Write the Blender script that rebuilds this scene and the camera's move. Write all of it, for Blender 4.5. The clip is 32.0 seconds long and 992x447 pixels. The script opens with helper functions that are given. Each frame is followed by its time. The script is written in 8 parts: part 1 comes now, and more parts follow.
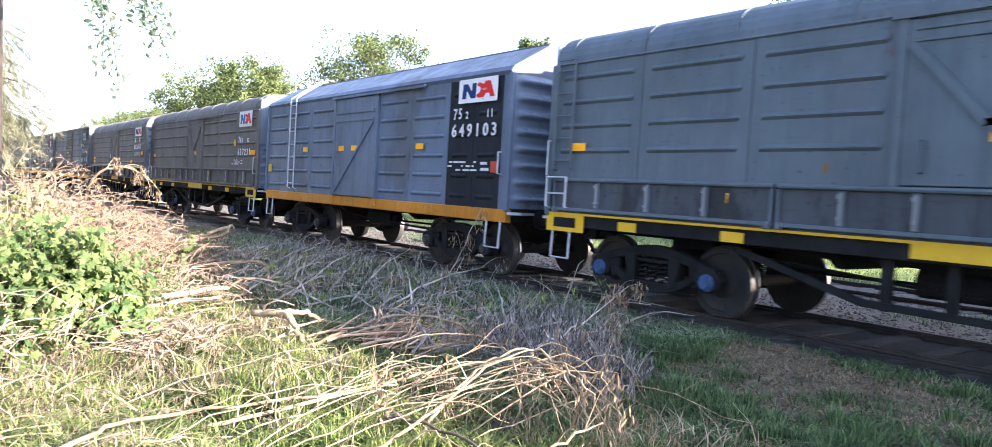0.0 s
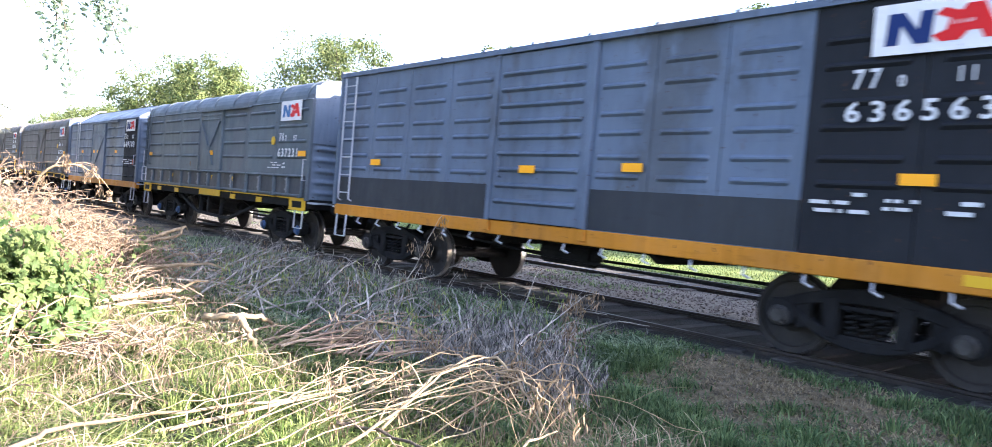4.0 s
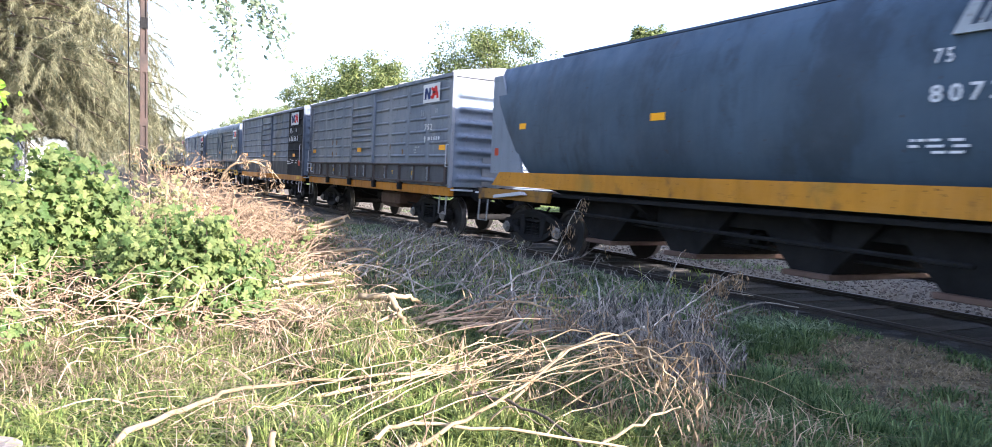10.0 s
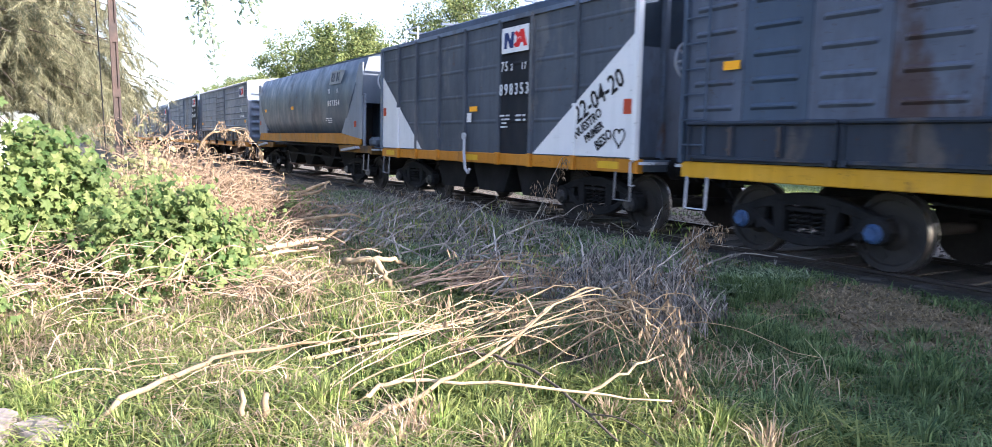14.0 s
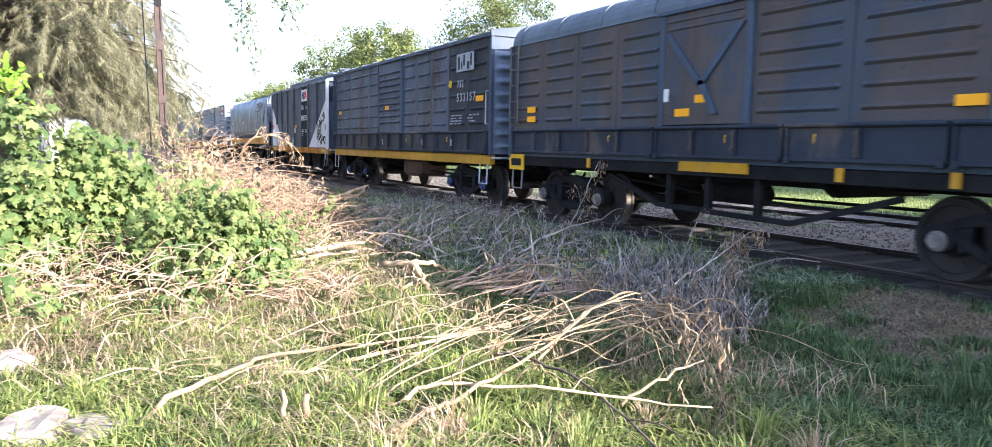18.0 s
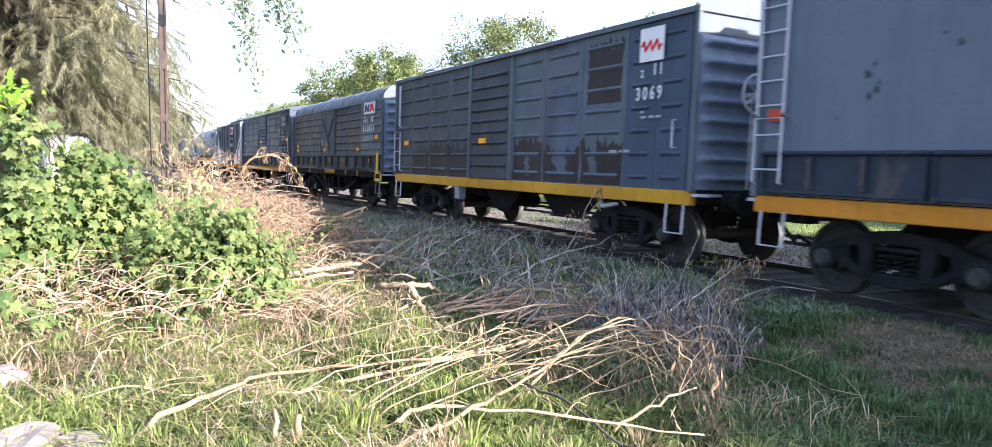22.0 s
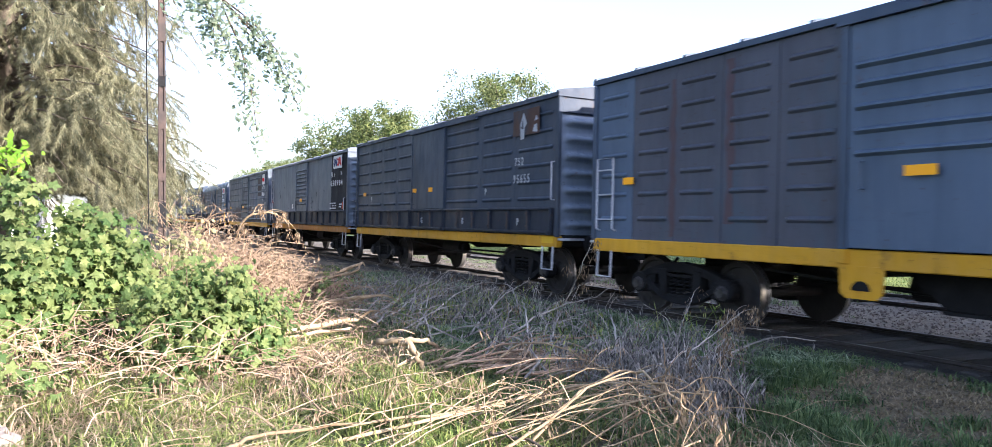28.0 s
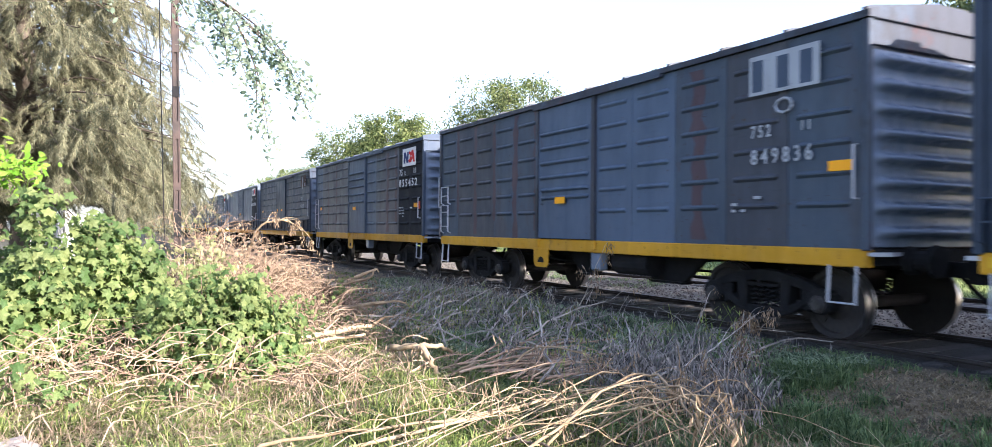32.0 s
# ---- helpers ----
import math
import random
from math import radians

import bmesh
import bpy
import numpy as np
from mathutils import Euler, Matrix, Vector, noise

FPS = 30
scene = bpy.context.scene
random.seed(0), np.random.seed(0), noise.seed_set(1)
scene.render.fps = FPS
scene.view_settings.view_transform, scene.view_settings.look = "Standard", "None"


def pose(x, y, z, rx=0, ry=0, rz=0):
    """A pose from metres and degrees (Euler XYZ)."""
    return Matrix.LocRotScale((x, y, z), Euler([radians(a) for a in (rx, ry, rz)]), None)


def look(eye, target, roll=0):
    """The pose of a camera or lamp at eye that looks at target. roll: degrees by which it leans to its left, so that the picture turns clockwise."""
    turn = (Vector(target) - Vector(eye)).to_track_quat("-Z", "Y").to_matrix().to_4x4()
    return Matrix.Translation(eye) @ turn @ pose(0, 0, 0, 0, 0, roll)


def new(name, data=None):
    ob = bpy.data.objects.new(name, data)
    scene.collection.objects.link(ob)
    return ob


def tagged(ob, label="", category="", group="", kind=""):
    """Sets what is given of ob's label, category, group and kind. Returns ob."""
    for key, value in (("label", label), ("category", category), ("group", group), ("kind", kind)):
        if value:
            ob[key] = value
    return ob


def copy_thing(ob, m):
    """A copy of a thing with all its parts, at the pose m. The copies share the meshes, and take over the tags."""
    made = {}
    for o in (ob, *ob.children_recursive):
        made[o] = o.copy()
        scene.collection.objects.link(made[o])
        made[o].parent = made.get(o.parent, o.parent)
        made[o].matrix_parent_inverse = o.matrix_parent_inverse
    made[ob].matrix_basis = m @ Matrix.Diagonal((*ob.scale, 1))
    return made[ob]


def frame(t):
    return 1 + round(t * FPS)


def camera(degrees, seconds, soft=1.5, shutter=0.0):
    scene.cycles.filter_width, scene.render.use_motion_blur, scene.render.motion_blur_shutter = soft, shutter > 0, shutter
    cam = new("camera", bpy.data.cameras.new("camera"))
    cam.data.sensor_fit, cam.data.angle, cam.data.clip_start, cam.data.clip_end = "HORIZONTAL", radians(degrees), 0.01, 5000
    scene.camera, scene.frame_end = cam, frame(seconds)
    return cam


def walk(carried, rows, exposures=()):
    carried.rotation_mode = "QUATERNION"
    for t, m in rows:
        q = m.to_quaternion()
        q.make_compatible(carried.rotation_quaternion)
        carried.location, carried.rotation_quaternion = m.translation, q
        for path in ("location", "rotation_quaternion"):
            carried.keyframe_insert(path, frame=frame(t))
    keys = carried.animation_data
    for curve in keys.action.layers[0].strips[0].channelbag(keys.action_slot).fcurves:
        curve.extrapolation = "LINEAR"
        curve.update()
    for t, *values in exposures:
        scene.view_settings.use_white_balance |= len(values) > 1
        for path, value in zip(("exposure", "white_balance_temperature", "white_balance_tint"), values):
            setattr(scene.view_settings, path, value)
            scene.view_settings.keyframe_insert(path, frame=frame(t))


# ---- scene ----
PATH = [
    (0, -0.035, 0.246, 1.371, -38.11, -2.23, 3.38),
    (0.5, -0.039, 0.243, 1.394, -37.01, -2.95, 3.85),
    (1, -0.049, 0.229, 1.378, -40.37, -2.46, 4.03),
    (1.5, -0.034, 0.239, 1.376, -40.77, -2.69, 4.30),
    (2, -0.046, 0.243, 1.378, -40.60, -2.80, 3.99),
    (2.5, -0.059, 0.246, 1.375, -40.18, -2.01, 5.04),
    (4.5, -0.028, 0.237, 1.368, -42.41, -1.00, 4.22),
    (5, -0.024, 0.236, 1.369, -46.52, -0.21, 3.26),
    (5.5, -0.024, 0.244, 1.357, -47.31, 0.18, 3.30),
    (6, -0.030, 0.248, 1.370, -47.19, 0.24, 3.49),
    (6.5, -0.019, 0.242, 1.369, -46.47, -0.68, 4.24),
    (7, -0.009, 0.269, 1.341, -45.29, -4.12, 3.81),
    (7.5, -0.016, 0.208, 1.374, -40.58, -3.52, 5.97),
    (8, 0.089, 0.038, 1.306, -37.96, -3.37, 4.61),
    (8.5, 0.115, -0.041, 1.348, -35.59, -2.40, 8.49),
    (9, 0.051, -0.031, 1.354, -31.26, -3.21, 3.79),
    (9.5, 0.043, -0.000, 1.348, -28.78, -4.13, 3.25),
    (10, 0.045, -0.013, 1.354, -29.29, -3.33, 2.97),
    (10.5, 0.016, -0.020, 1.358, -28.01, -3.34, 1.73),
    (11, 0.012, -0.073, 1.330, -26.49, -3.39, 2.06),
    (11.5, 0.000, -0.065, 1.345, -26.86, -3.82, 1.00),
    (12, 0.011, -0.066, 1.337, -27.49, -4.94, 0.76),
    (12.5, 0.001, -0.068, 1.338, -29.82, -5.07, 1.41),
    (13, 0.023, -0.053, 1.348, -29.81, -6.00, 0.96),
    (13.5, 0.019, -0.059, 1.332, -30.61, -6.14, 1.41),
    (15.5, 0.014, -0.055, 1.343, -30.47, -5.70, 0.42),
    (16, 0.002, -0.074, 1.343, -29.75, -4.43, 0.12),
    (16.5, 0.013, -0.066, 1.339, -29.76, -5.69, 0.44),
    (17, 0.009, -0.067, 1.340, -30.64, -5.81, 1.21),
    (17.5, -0.003, -0.049, 1.346, -29.97, -6.80, 1.62),
    (18, 0.005, -0.059, 1.334, -27.95, -5.93, 1.06),
    (18.5, 0.002, -0.083, 1.346, -27.05, -5.71, 0.79),
    (19, -0.010, -0.109, 1.352, -26.77, -4.90, 0.64),
    (19.5, 0.006, -0.095, 1.349, -26.95, -4.03, 0.74),
    (20, 0.003, -0.085, 1.354, -26.04, -3.15, 0.97),
    (20.5, 0.015, -0.085, 1.352, -26.01, -4.37, 0.79),
    (21, -0.005, -0.089, 1.349, -25.23, -4.47, 1.13),
    (21.5, -0.002, -0.083, 1.348, -26.52, -3.79, 1.96),
    (22, 0.005, -0.093, 1.335, -28.02, -4.09, 2.06),
    (22.5, -0.005, -0.077, 1.360, -27.93, -1.41, 2.28),
    (23, 0.003, -0.077, 1.355, -32.65, 1.48, 2.05),
    (23.5, -0.006, -0.070, 1.363, -33.82, 1.57, 2.17),
    (24, 0.006, -0.073, 1.357, -33.97, 1.40, 1.94),
    (24.5, -0.026, -0.094, 1.338, -30.99, 0.31, 1.81),
    (25, -0.013, -0.078, 1.356, -28.73, -0.87, 1.95),
    (25.5, -0.006, -0.080, 1.349, -28.07, -0.79, 1.55),
    (27.5, -0.018, -0.097, 1.346, -28.33, 0.17, 1.21),
    (28, -0.020, -0.107, 1.339, -28.20, 0.02, 1.25),
    (28.5, -0.017, -0.108, 1.344, -29.24, 0.25, 1.66),
    (29, -0.007, -0.104, 1.335, -29.16, 0.12, 1.47),
    (29.5, 0.010, -0.097, 1.333, -29.48, 0.24, 1.34),
    (30, -0.003, -0.095, 1.324, -29.86, 0.17, 1.33),
    (30.5, 0.012, -0.104, 1.331, -29.32, 0.23, 0.80),
    (31, 0.015, -0.107, 1.343, -29.33, 0.54, 0.61),
    (31.5, 0.005, -0.112, 1.336, -27.78, 1.12, 0.31),
    (32, 0.000, -0.108, 1.334, -27.13, 0.38, 0.45),
]


def eye_pose(x, y, z, yaw, pitch, roll):
    """Camera pose from its place, heading (to the left of +y), pitch and lean, in degrees."""
    a, b = radians(yaw), radians(pitch)
    way = Vector((-math.sin(a) * math.cos(b), math.cos(a) * math.cos(b), math.sin(b)))
    return look((x, y, z), Vector((x, y, z)) + way, roll)


cam = camera(67.27, 32.0, soft=0.6, shutter=0.4)
walk(cam, [(r[0], eye_pose(*r[1:])) for r in PATH], exposures=[(t, e + 0.34, 5650, 22) for t, e in
                                                                ((0.0, 2.2), (6.0, 2.4), (8.0, 2.25), (10.0, 1.95), (13.0, 1.87), (17.0, 2.02), (19.0, 2.06), (21.5, 1.97), (23.5, 1.62), (25.0, 1.7), (28.0, 1.75), (32.0, 1.8))])

# ---- light ----
SUN_AZ, SUN_EL = 152.8, 22.3     # from +y towards +x
sun_dir = Vector((math.sin(radians(SUN_AZ)) * math.cos(radians(SUN_EL)), math.cos(radians(SUN_AZ)) * math.cos(radians(SUN_EL)), math.sin(radians(SUN_EL))))
world = bpy.data.worlds.new("sky")
scene.world = world
world.use_nodes = True
wn = world.node_tree
sky = wn.nodes.new("ShaderNodeTexSky")
sky.sky_type, sky.sun_disc = "NISHITA", False
sky.sun_elevation, sky.sun_rotation = radians(SUN_EL), radians(SUN_AZ)
sky.air_density, sky.dust_density, sky.ozone_density = 1.0, 2.0, 1.0
veil = wn.nodes.new("ShaderNodeHueSaturation")   # thin summer haze
veil.inputs["Saturation"].default_value = 0.8
wn.links.new(sky.outputs[0], veil.inputs["Color"])
wn.links.new(veil.outputs[0], wn.nodes["Background"].inputs[0])
wn.nodes["Background"].inputs[1].default_value = 0.118
sun = new("sun", bpy.data.lights.new("sun", "SUN"))
sun.data.energy, sun.data.angle, sun.data.color = 5.0, radians(0.6), (1.0, 0.87, 0.66)
sun.matrix_world = look((0, 0, 30), Vector((0, 0, 30)) - sun_dir)


# ---- materials ----
def material(name):
    m = bpy.data.materials.new(name)
    m.use_nodes = True
    nt = m.node_tree
    return m, nt, nt.nodes["Principled BSDF"]


def node(nt, kind, **kw):
    n = nt.nodes.new(kind)
    for k, v in kw.items():
        n.inputs[k].default_value = v
    return n


def noise_at(nt, scale, detail=4.0, rough=0.55, stretch=(1, 1, 1), coord="Object"):
    tc = nt.nodes.new("ShaderNodeTexCoord")
    mp = nt.nodes.new("ShaderNodeMapping")
    mp.inputs["Scale"].default_value = stretch
    nt.links.new(tc.outputs[coord], mp.inputs[0])
    n = node(nt, "ShaderNodeTexNoise", Scale=scale, Detail=detail, Roughness=rough)
    nt.links.new(mp.outputs[0], n.inputs["Vector"])
    return n.outputs["Fac"]


def ramp(nt, fac, lo, hi):
    r = nt.nodes.new("ShaderNodeMapRange")
    r.inputs["From Min"].default_value, r.inputs["From Max"].default_value = lo, hi
    nt.links.new(fac, r.inputs["Value"])
    return r.outputs[0]


def mixed(nt, fac, a, b):
    x = nt.nodes.new("ShaderNodeMix")
    x.data_type = "RGBA"
    for sock, v in ((x.inputs[0], fac), (x.inputs[6], a), (x.inputs[7], b)):
        if isinstance(v, (tuple, list)):
            sock.default_value = (*v, 1.0)[:4]
        elif isinstance(v, float):
            sock.default_value = v
        else:
            nt.links.new(v, sock)
    return x.outputs[2]


def bumped(nt, bsdf, fac, strength, distance=0.01):
    b = node(nt, "ShaderNodeBump", Strength=strength, Distance=distance)
    nt.links.new(fac, b.inputs["Height"])
    nt.links.new(b.outputs[0], bsdf.inputs["Normal"])


def random_of(nt):
    return nt.nodes.new("ShaderNodeObjectInfo").outputs["Random"]


def shade(rgb, k):
    return tuple(min(1.0, c * k) for c in rgb)


def paint(name, rgb, fade=0.5, rust=0.3, rough=0.55, streak=0.5, rust_rgb=(0.10, 0.055, 0.035), patch=None, spread=0.5):
    """Weathered paint on steel: broad fading, drips, dust, scuffs, chips and rust spots."""
    m, nt, b = material(name)

    def amount(fac, k):
        ms = nt.nodes.new("ShaderNodeMath")
        ms.operation = "MULTIPLY"
        nt.links.new(fac, ms.inputs[0])
        ms.inputs[1].default_value = k
        return ms.outputs[0]
    c = mixed(nt, ramp(nt, noise_at(nt, 0.55, 5), 0.35, 0.7), shade(rgb, 1 - 0.30 * fade), shade(rgb, 1 + 0.45 * fade))
    # broad and fine drips
    c = mixed(nt, amount(ramp(nt, noise_at(nt, 5.0, 4, 0.6, (1, 1, 0.12)), 0.48, 0.72), streak * 0.7), c, shade(rgb, 0.5))
    c = mixed(nt, amount(ramp(nt, noise_at(nt, 26.0, 3, 0.6, (1, 1, 0.05)), 0.55, 0.75), streak * 0.6), c, shade(rgb, 1.55))
    if patch:
        # broad worn or repainted areas with ragged, downward drawn edges
        c = mixed(nt, ramp(nt, noise_at(nt, 0.9, 8, 0.68, (1, 1, 0.45)), 0.62 - 0.25 * spread, 0.70 - 0.25 * spread), c, patch)
    # dust film and dark sideways scuffs
    grey = sum(rgb) / 3
    c = mixed(nt, amount(ramp(nt, noise_at(nt, 2.6, 9, 0.7), 0.45, 0.75), 0.38 * fade), c, tuple(1.4 * (0.65 * v + 0.35 * grey) + 0.004 for v in rgb))
    c = mixed(nt, amount(ramp(nt, noise_at(nt, 7.0, 5, 0.65, (1, 0.22, 1.6)), 0.60, 0.72), 0.55 * streak), c, shade(rgb, 0.42))
    if rust:
        c = mixed(nt, amount(ramp(nt, noise_at(nt, 1.7, 9, 0.72, (1, 1, 0.6)), 0.66 - 0.12 * rust, 0.72 - 0.08 * rust), 0.75), c, rust_rgb)
        c = mixed(nt, amount(ramp(nt, noise_at(nt, 17.0, 3, 0.5), 0.70 - 0.04 * rust, 0.74 - 0.04 * rust), 0.8), c, shade(rust_rgb, 0.6))
    nt.links.new(c, b.inputs["Base Color"])
    rr = nt.nodes.new("ShaderNodeMapRange")
    rr.inputs["From Min"].default_value, rr.inputs["From Max"].default_value = 0.3, 0.7
    rr.inputs["To Min"].default_value, rr.inputs["To Max"].default_value = max(0.1, rough - 0.12), min(1.0, rough + 0.16)
    nt.links.new(noise_at(nt, 3.2, 6, 0.6, (1, 1, 0.4)), rr.inputs["Value"])
    nt.links.new(rr.outputs[0], b.inputs["Roughness"])
    b.inputs["Specular IOR Level"].default_value = 0.16
    bumped(nt, b, noise_at(nt, 2.4, 7, 0.55), 0.35, 0.03)
    return m


def rough_mat(name, a, bcol, scale=3.0, rough=0.9, bump=0.5, dist=0.02, metal=0.0, fine=None, vary=0.0):
    """Plain rough stuff: two colours by noise at two scales, and relief."""
    m, nt, b = material(name)
    c = mixed(nt, ramp(nt, noise_at(nt, scale, 6, 0.6), 0.35, 0.65), a, bcol)
    f = ramp(nt, noise_at(nt, scale * 9, 4, 0.6), 0.3, 0.7)
    c = mixed(nt, f, shade_node(nt, c, 0.7), c)
    if vary:
        r = nt.nodes.new("ShaderNodeMapRange")
        r.inputs["To Min"].default_value, r.inputs["To Max"].default_value = 1 - vary, 1 + vary
        nt.links.new(random_of(nt), r.inputs["Value"])
        h = nt.nodes.new("ShaderNodeHueSaturation")
        nt.links.new(r.outputs[0], h.inputs["Value"])
        nt.links.new(c, h.inputs["Color"])
        c = h.outputs[0]
    nt.links.new(c, b.inputs["Base Color"])
    b.inputs["Roughness"].default_value, b.inputs["Metallic"].default_value = rough, metal
    bumped(nt, b, noise_at(nt, fine or scale * 6, 6, 0.65), bump, dist)
    return m


def shade_node(nt, col, k):
    h = nt.nodes.new("ShaderNodeHueSaturation")
    h.inputs["Value"].default_value = k
    nt.links.new(col, h.inputs["Color"])
    return h.outputs[0]


def leafy(name, a, b_, translucent=0.35, rough=0.6):
    """Leaves and blades: colour from piece to piece, some light let through."""
    m, nt, b = material(name)
    geo = nt.nodes.new("ShaderNodeNewGeometry")
    c = mixed(nt, geo.outputs["Random Per Island"], a, b_)
    c = mixed(nt, ramp(nt, noise_at(nt, 0.9, 3), 0.35, 0.7), shade_node(nt, c, 0.62), c)
    nt.links.new(c, b.inputs["Base Color"])
    b.inputs["Roughness"].default_value = rough
    b.inputs["Specular IOR Level"].default_value = 0.25
    t = nt.nodes.new("ShaderNodeBsdfTranslucent")
    nt.links.new(c, t.inputs["Color"])
    mx = nt.nodes.new("ShaderNodeMixShader")
    mx.inputs[0].default_value = translucent
    nt.links.new(b.outputs[0], mx.inputs[1])
    nt.links.new(t.outputs[0], mx.inputs[2])
    nt.links.new(mx.outputs[0], nt.nodes["Material Output"].inputs["Surface"])
    return m


ORANGE = paint("orange_paint", (0.47, 0.192, 0.016), 0.5, 0.6, 0.55, 0.6)
SILL = paint("grimy_yellow_sill", (0.45, 0.20, 0.018), 0.5, 0.8, 0.6, 0.6, (0.07, 0.045, 0.03), patch=(0.30, 0.17, 0.03), spread=0.25)
SOLE_GRIME = paint("grimy_sole_bar", (0.24, 0.125, 0.025), 0.6, 0.9, 0.7, 0.7, (0.05, 0.04, 0.035), patch=(0.06, 0.05, 0.045), spread=0.4)
YELLOW = paint("yellow_paint", (0.52, 0.275, 0.016), 0.5, 0.6, 0.55, 0.5)
BRIGHT_YELLOW = paint("bright_yellow_paint", (0.6450, 0.3956, 0.0180), 0.2, 0.1, 0.5, 0.2)
REFLECT = paint("reflector_orange", (0.95, 0.42, 0.01), 0.1, 0.0, 0.4, 0.05)
REDOX = paint("red_oxide_plate", (0.45, 0.07, 0.03), 0.3, 0.1, 0.6, 0.2)
WHITE = paint("white_paint", (0.72, 0.72, 0.72), 0.15, 0.08, 0.5, 0.25)
LETTER = paint("white_lettering", (0.62, 0.64, 0.66), 0.15, 0.0, 0.6, 0.2)
WORN_LETTER = paint("worn_lettering", (0.34, 0.37, 0.40), 0.4, 0.3, 0.7, 0.4)
SKYMARK = paint("faded_blue_mark", (0.045, 0.14, 0.34), 0.3, 0.0, 0.5, 0.2)
NAVY = paint("navy_blue_mark", (0.012, 0.03, 0.13), 0.2, 0.0, 0.5, 0.1)
RED = paint("red_mark", (0.62, 0.02, 0.02), 0.2, 0.0, 0.5, 0.1)
BLACK = paint("black_board_paint", (0.0178, 0.0202, 0.0256), 0.5, 0.1, 0.75, 0.2)
INK = paint("black_spray_paint", (0.012, 0.012, 0.014), 0.1, 0.0, 0.6, 0.0)
RAILTOP = rough_mat("dull_rail_head", (0.05, 0.045, 0.04), (0.12, 0.11, 0.10), 2.0, 0.5, 0.05, 0.005, 0.5)
STEP_GREY = paint("grey_step_paint", (0.2040, 0.2068, 0.2070), 0.3, 0.35, 0.55, 0.3)
GALV = paint("white_rail_paint", (0.44, 0.46, 0.50), 0.2, 0.25, 0.5, 0.2)
IRON = rough_mat("grimy_cast_iron", (0.007, 0.0076, 0.009), (0.018, 0.0184, 0.0195), 2.5, 0.9, 0.3, 0.01)
IRON.node_tree.nodes["Principled BSDF"].inputs["Specular IOR Level"].default_value = 0.25
WHEEL = rough_mat("dusty_wheel_steel", (0.018, 0.017, 0.017), (0.044, 0.039, 0.036), 1.5, 0.75, 0.2, 0.01, 0.08)
TREAD = rough_mat("worn_bright_steel", (0.35, 0.34, 0.33), (0.55, 0.54, 0.52), 2.0, 0.3, 0.05, 0.005, 0.9)
HUB_PALE = rough_mat("pale_axle_cap", (0.13, 0.125, 0.115), (0.30, 0.285, 0.265), 6.0, 0.6, 0.2, 0.01, 0.3)
HUB = rough_mat("grimy_axle_cap", (0.03, 0.03, 0.03), (0.075, 0.071, 0.067), 6.0, 0.6, 0.2, 0.01, 0.3)
HUB_BLUE = rough_mat("blue_axle_cap", (0.02, 0.06, 0.16), (0.04, 0.1, 0.24), 6.0, 0.6, 0.2, 0.01)
POLE = rough_mat("rusty_pole_paint", (0.012, 0.011, 0.011), (0.065, 0.038, 0.028), 1.4, 0.75, 0.3, 0.01)
RUSTY = rough_mat("rusty_steel", (0.10, 0.06, 0.045), (0.17, 0.11, 0.085), 2.0, 0.75, 0.3, 0.01, 0.2)
RAIL = rough_mat("dark_rail_steel", (0.022, 0.019, 0.018), (0.05, 0.041, 0.036), 1.2, 0.6, 0.2, 0.01, 0.4)
SLEEPER = rough_mat("weathered_sleeper_wood", (0.036, 0.033, 0.031), (0.09, 0.084, 0.077), 2.0, 0.95, 0.6, 0.02, vary=0.3)
CONCRETE = rough_mat("pale_concrete", (0.19, 0.165, 0.145), (0.36, 0.32, 0.285), 2.5, 0.9, 0.4, 0.01)
WALLWHITE = rough_mat("whitewashed_wall", (0.52, 0.51, 0.48), (0.74, 0.73, 0.70), 1.2, 0.9, 0.3, 0.01)
STONE = rough_mat("ballast_stone", (0.06, 0.055, 0.047), (0.17, 0.155, 0.135), 5.0, 0.95, 0.4, 0.02)
BARK = rough_mat("bark", (0.07, 0.055, 0.04), (0.15, 0.12, 0.09), 4.0, 0.95, 0.8, 0.03)
DEADWOOD = rough_mat("bleached_dead_wood", (0.22, 0.15, 0.08), (0.47, 0.365, 0.225), 3.0, 0.85, 0.4, 0.01, vary=0.3)
GREYTWIG = rough_mat("grey_dead_twigs", (0.161, 0.149, 0.132), (0.506, 0.471, 0.414), 3.0, 0.9, 0.4, 0.01, vary=0.2)
BROWNTWIG = rough_mat("reddish_dry_twigs", (0.213, 0.140, 0.090), (0.515, 0.386, 0.263), 3.0, 0.9, 0.4, 0.01, vary=0.25)
DRYLEAF = leafy("dry_curled_leaves", (0.127, 0.086, 0.052), (0.414, 0.310, 0.196), 0.2)
GREYLEAF = leafy("grey_dead_leaves", (0.053, 0.053, 0.053), (0.342, 0.325, 0.295), 0.2)
GRASS = leafy("meadow_grass", (0.04, 0.095, 0.026), (0.33, 0.37, 0.12), 0.35)
DRYTURF = leafy("dry_turf", (0.20, 0.155, 0.09), (0.50, 0.41, 0.26), 0.25)
# bluer, less bright copy of GRASS: the train's shade is in its colour
SHADEGRASS = leafy("shade_tinted_grass", (0.045, 0.10, 0.04), (0.24, 0.33, 0.135), 0.3)
# greyer, paler than GRASS: brightens the strip that lies in the train's shade
VERGEGRASS = leafy("verge_grass", (0.041, 0.088, 0.041), (0.425, 0.519, 0.319), 0.3)
SEEDGRASS = leafy("ripening_grass", (0.15, 0.24, 0.05), (0.45, 0.49, 0.17), 0.38)
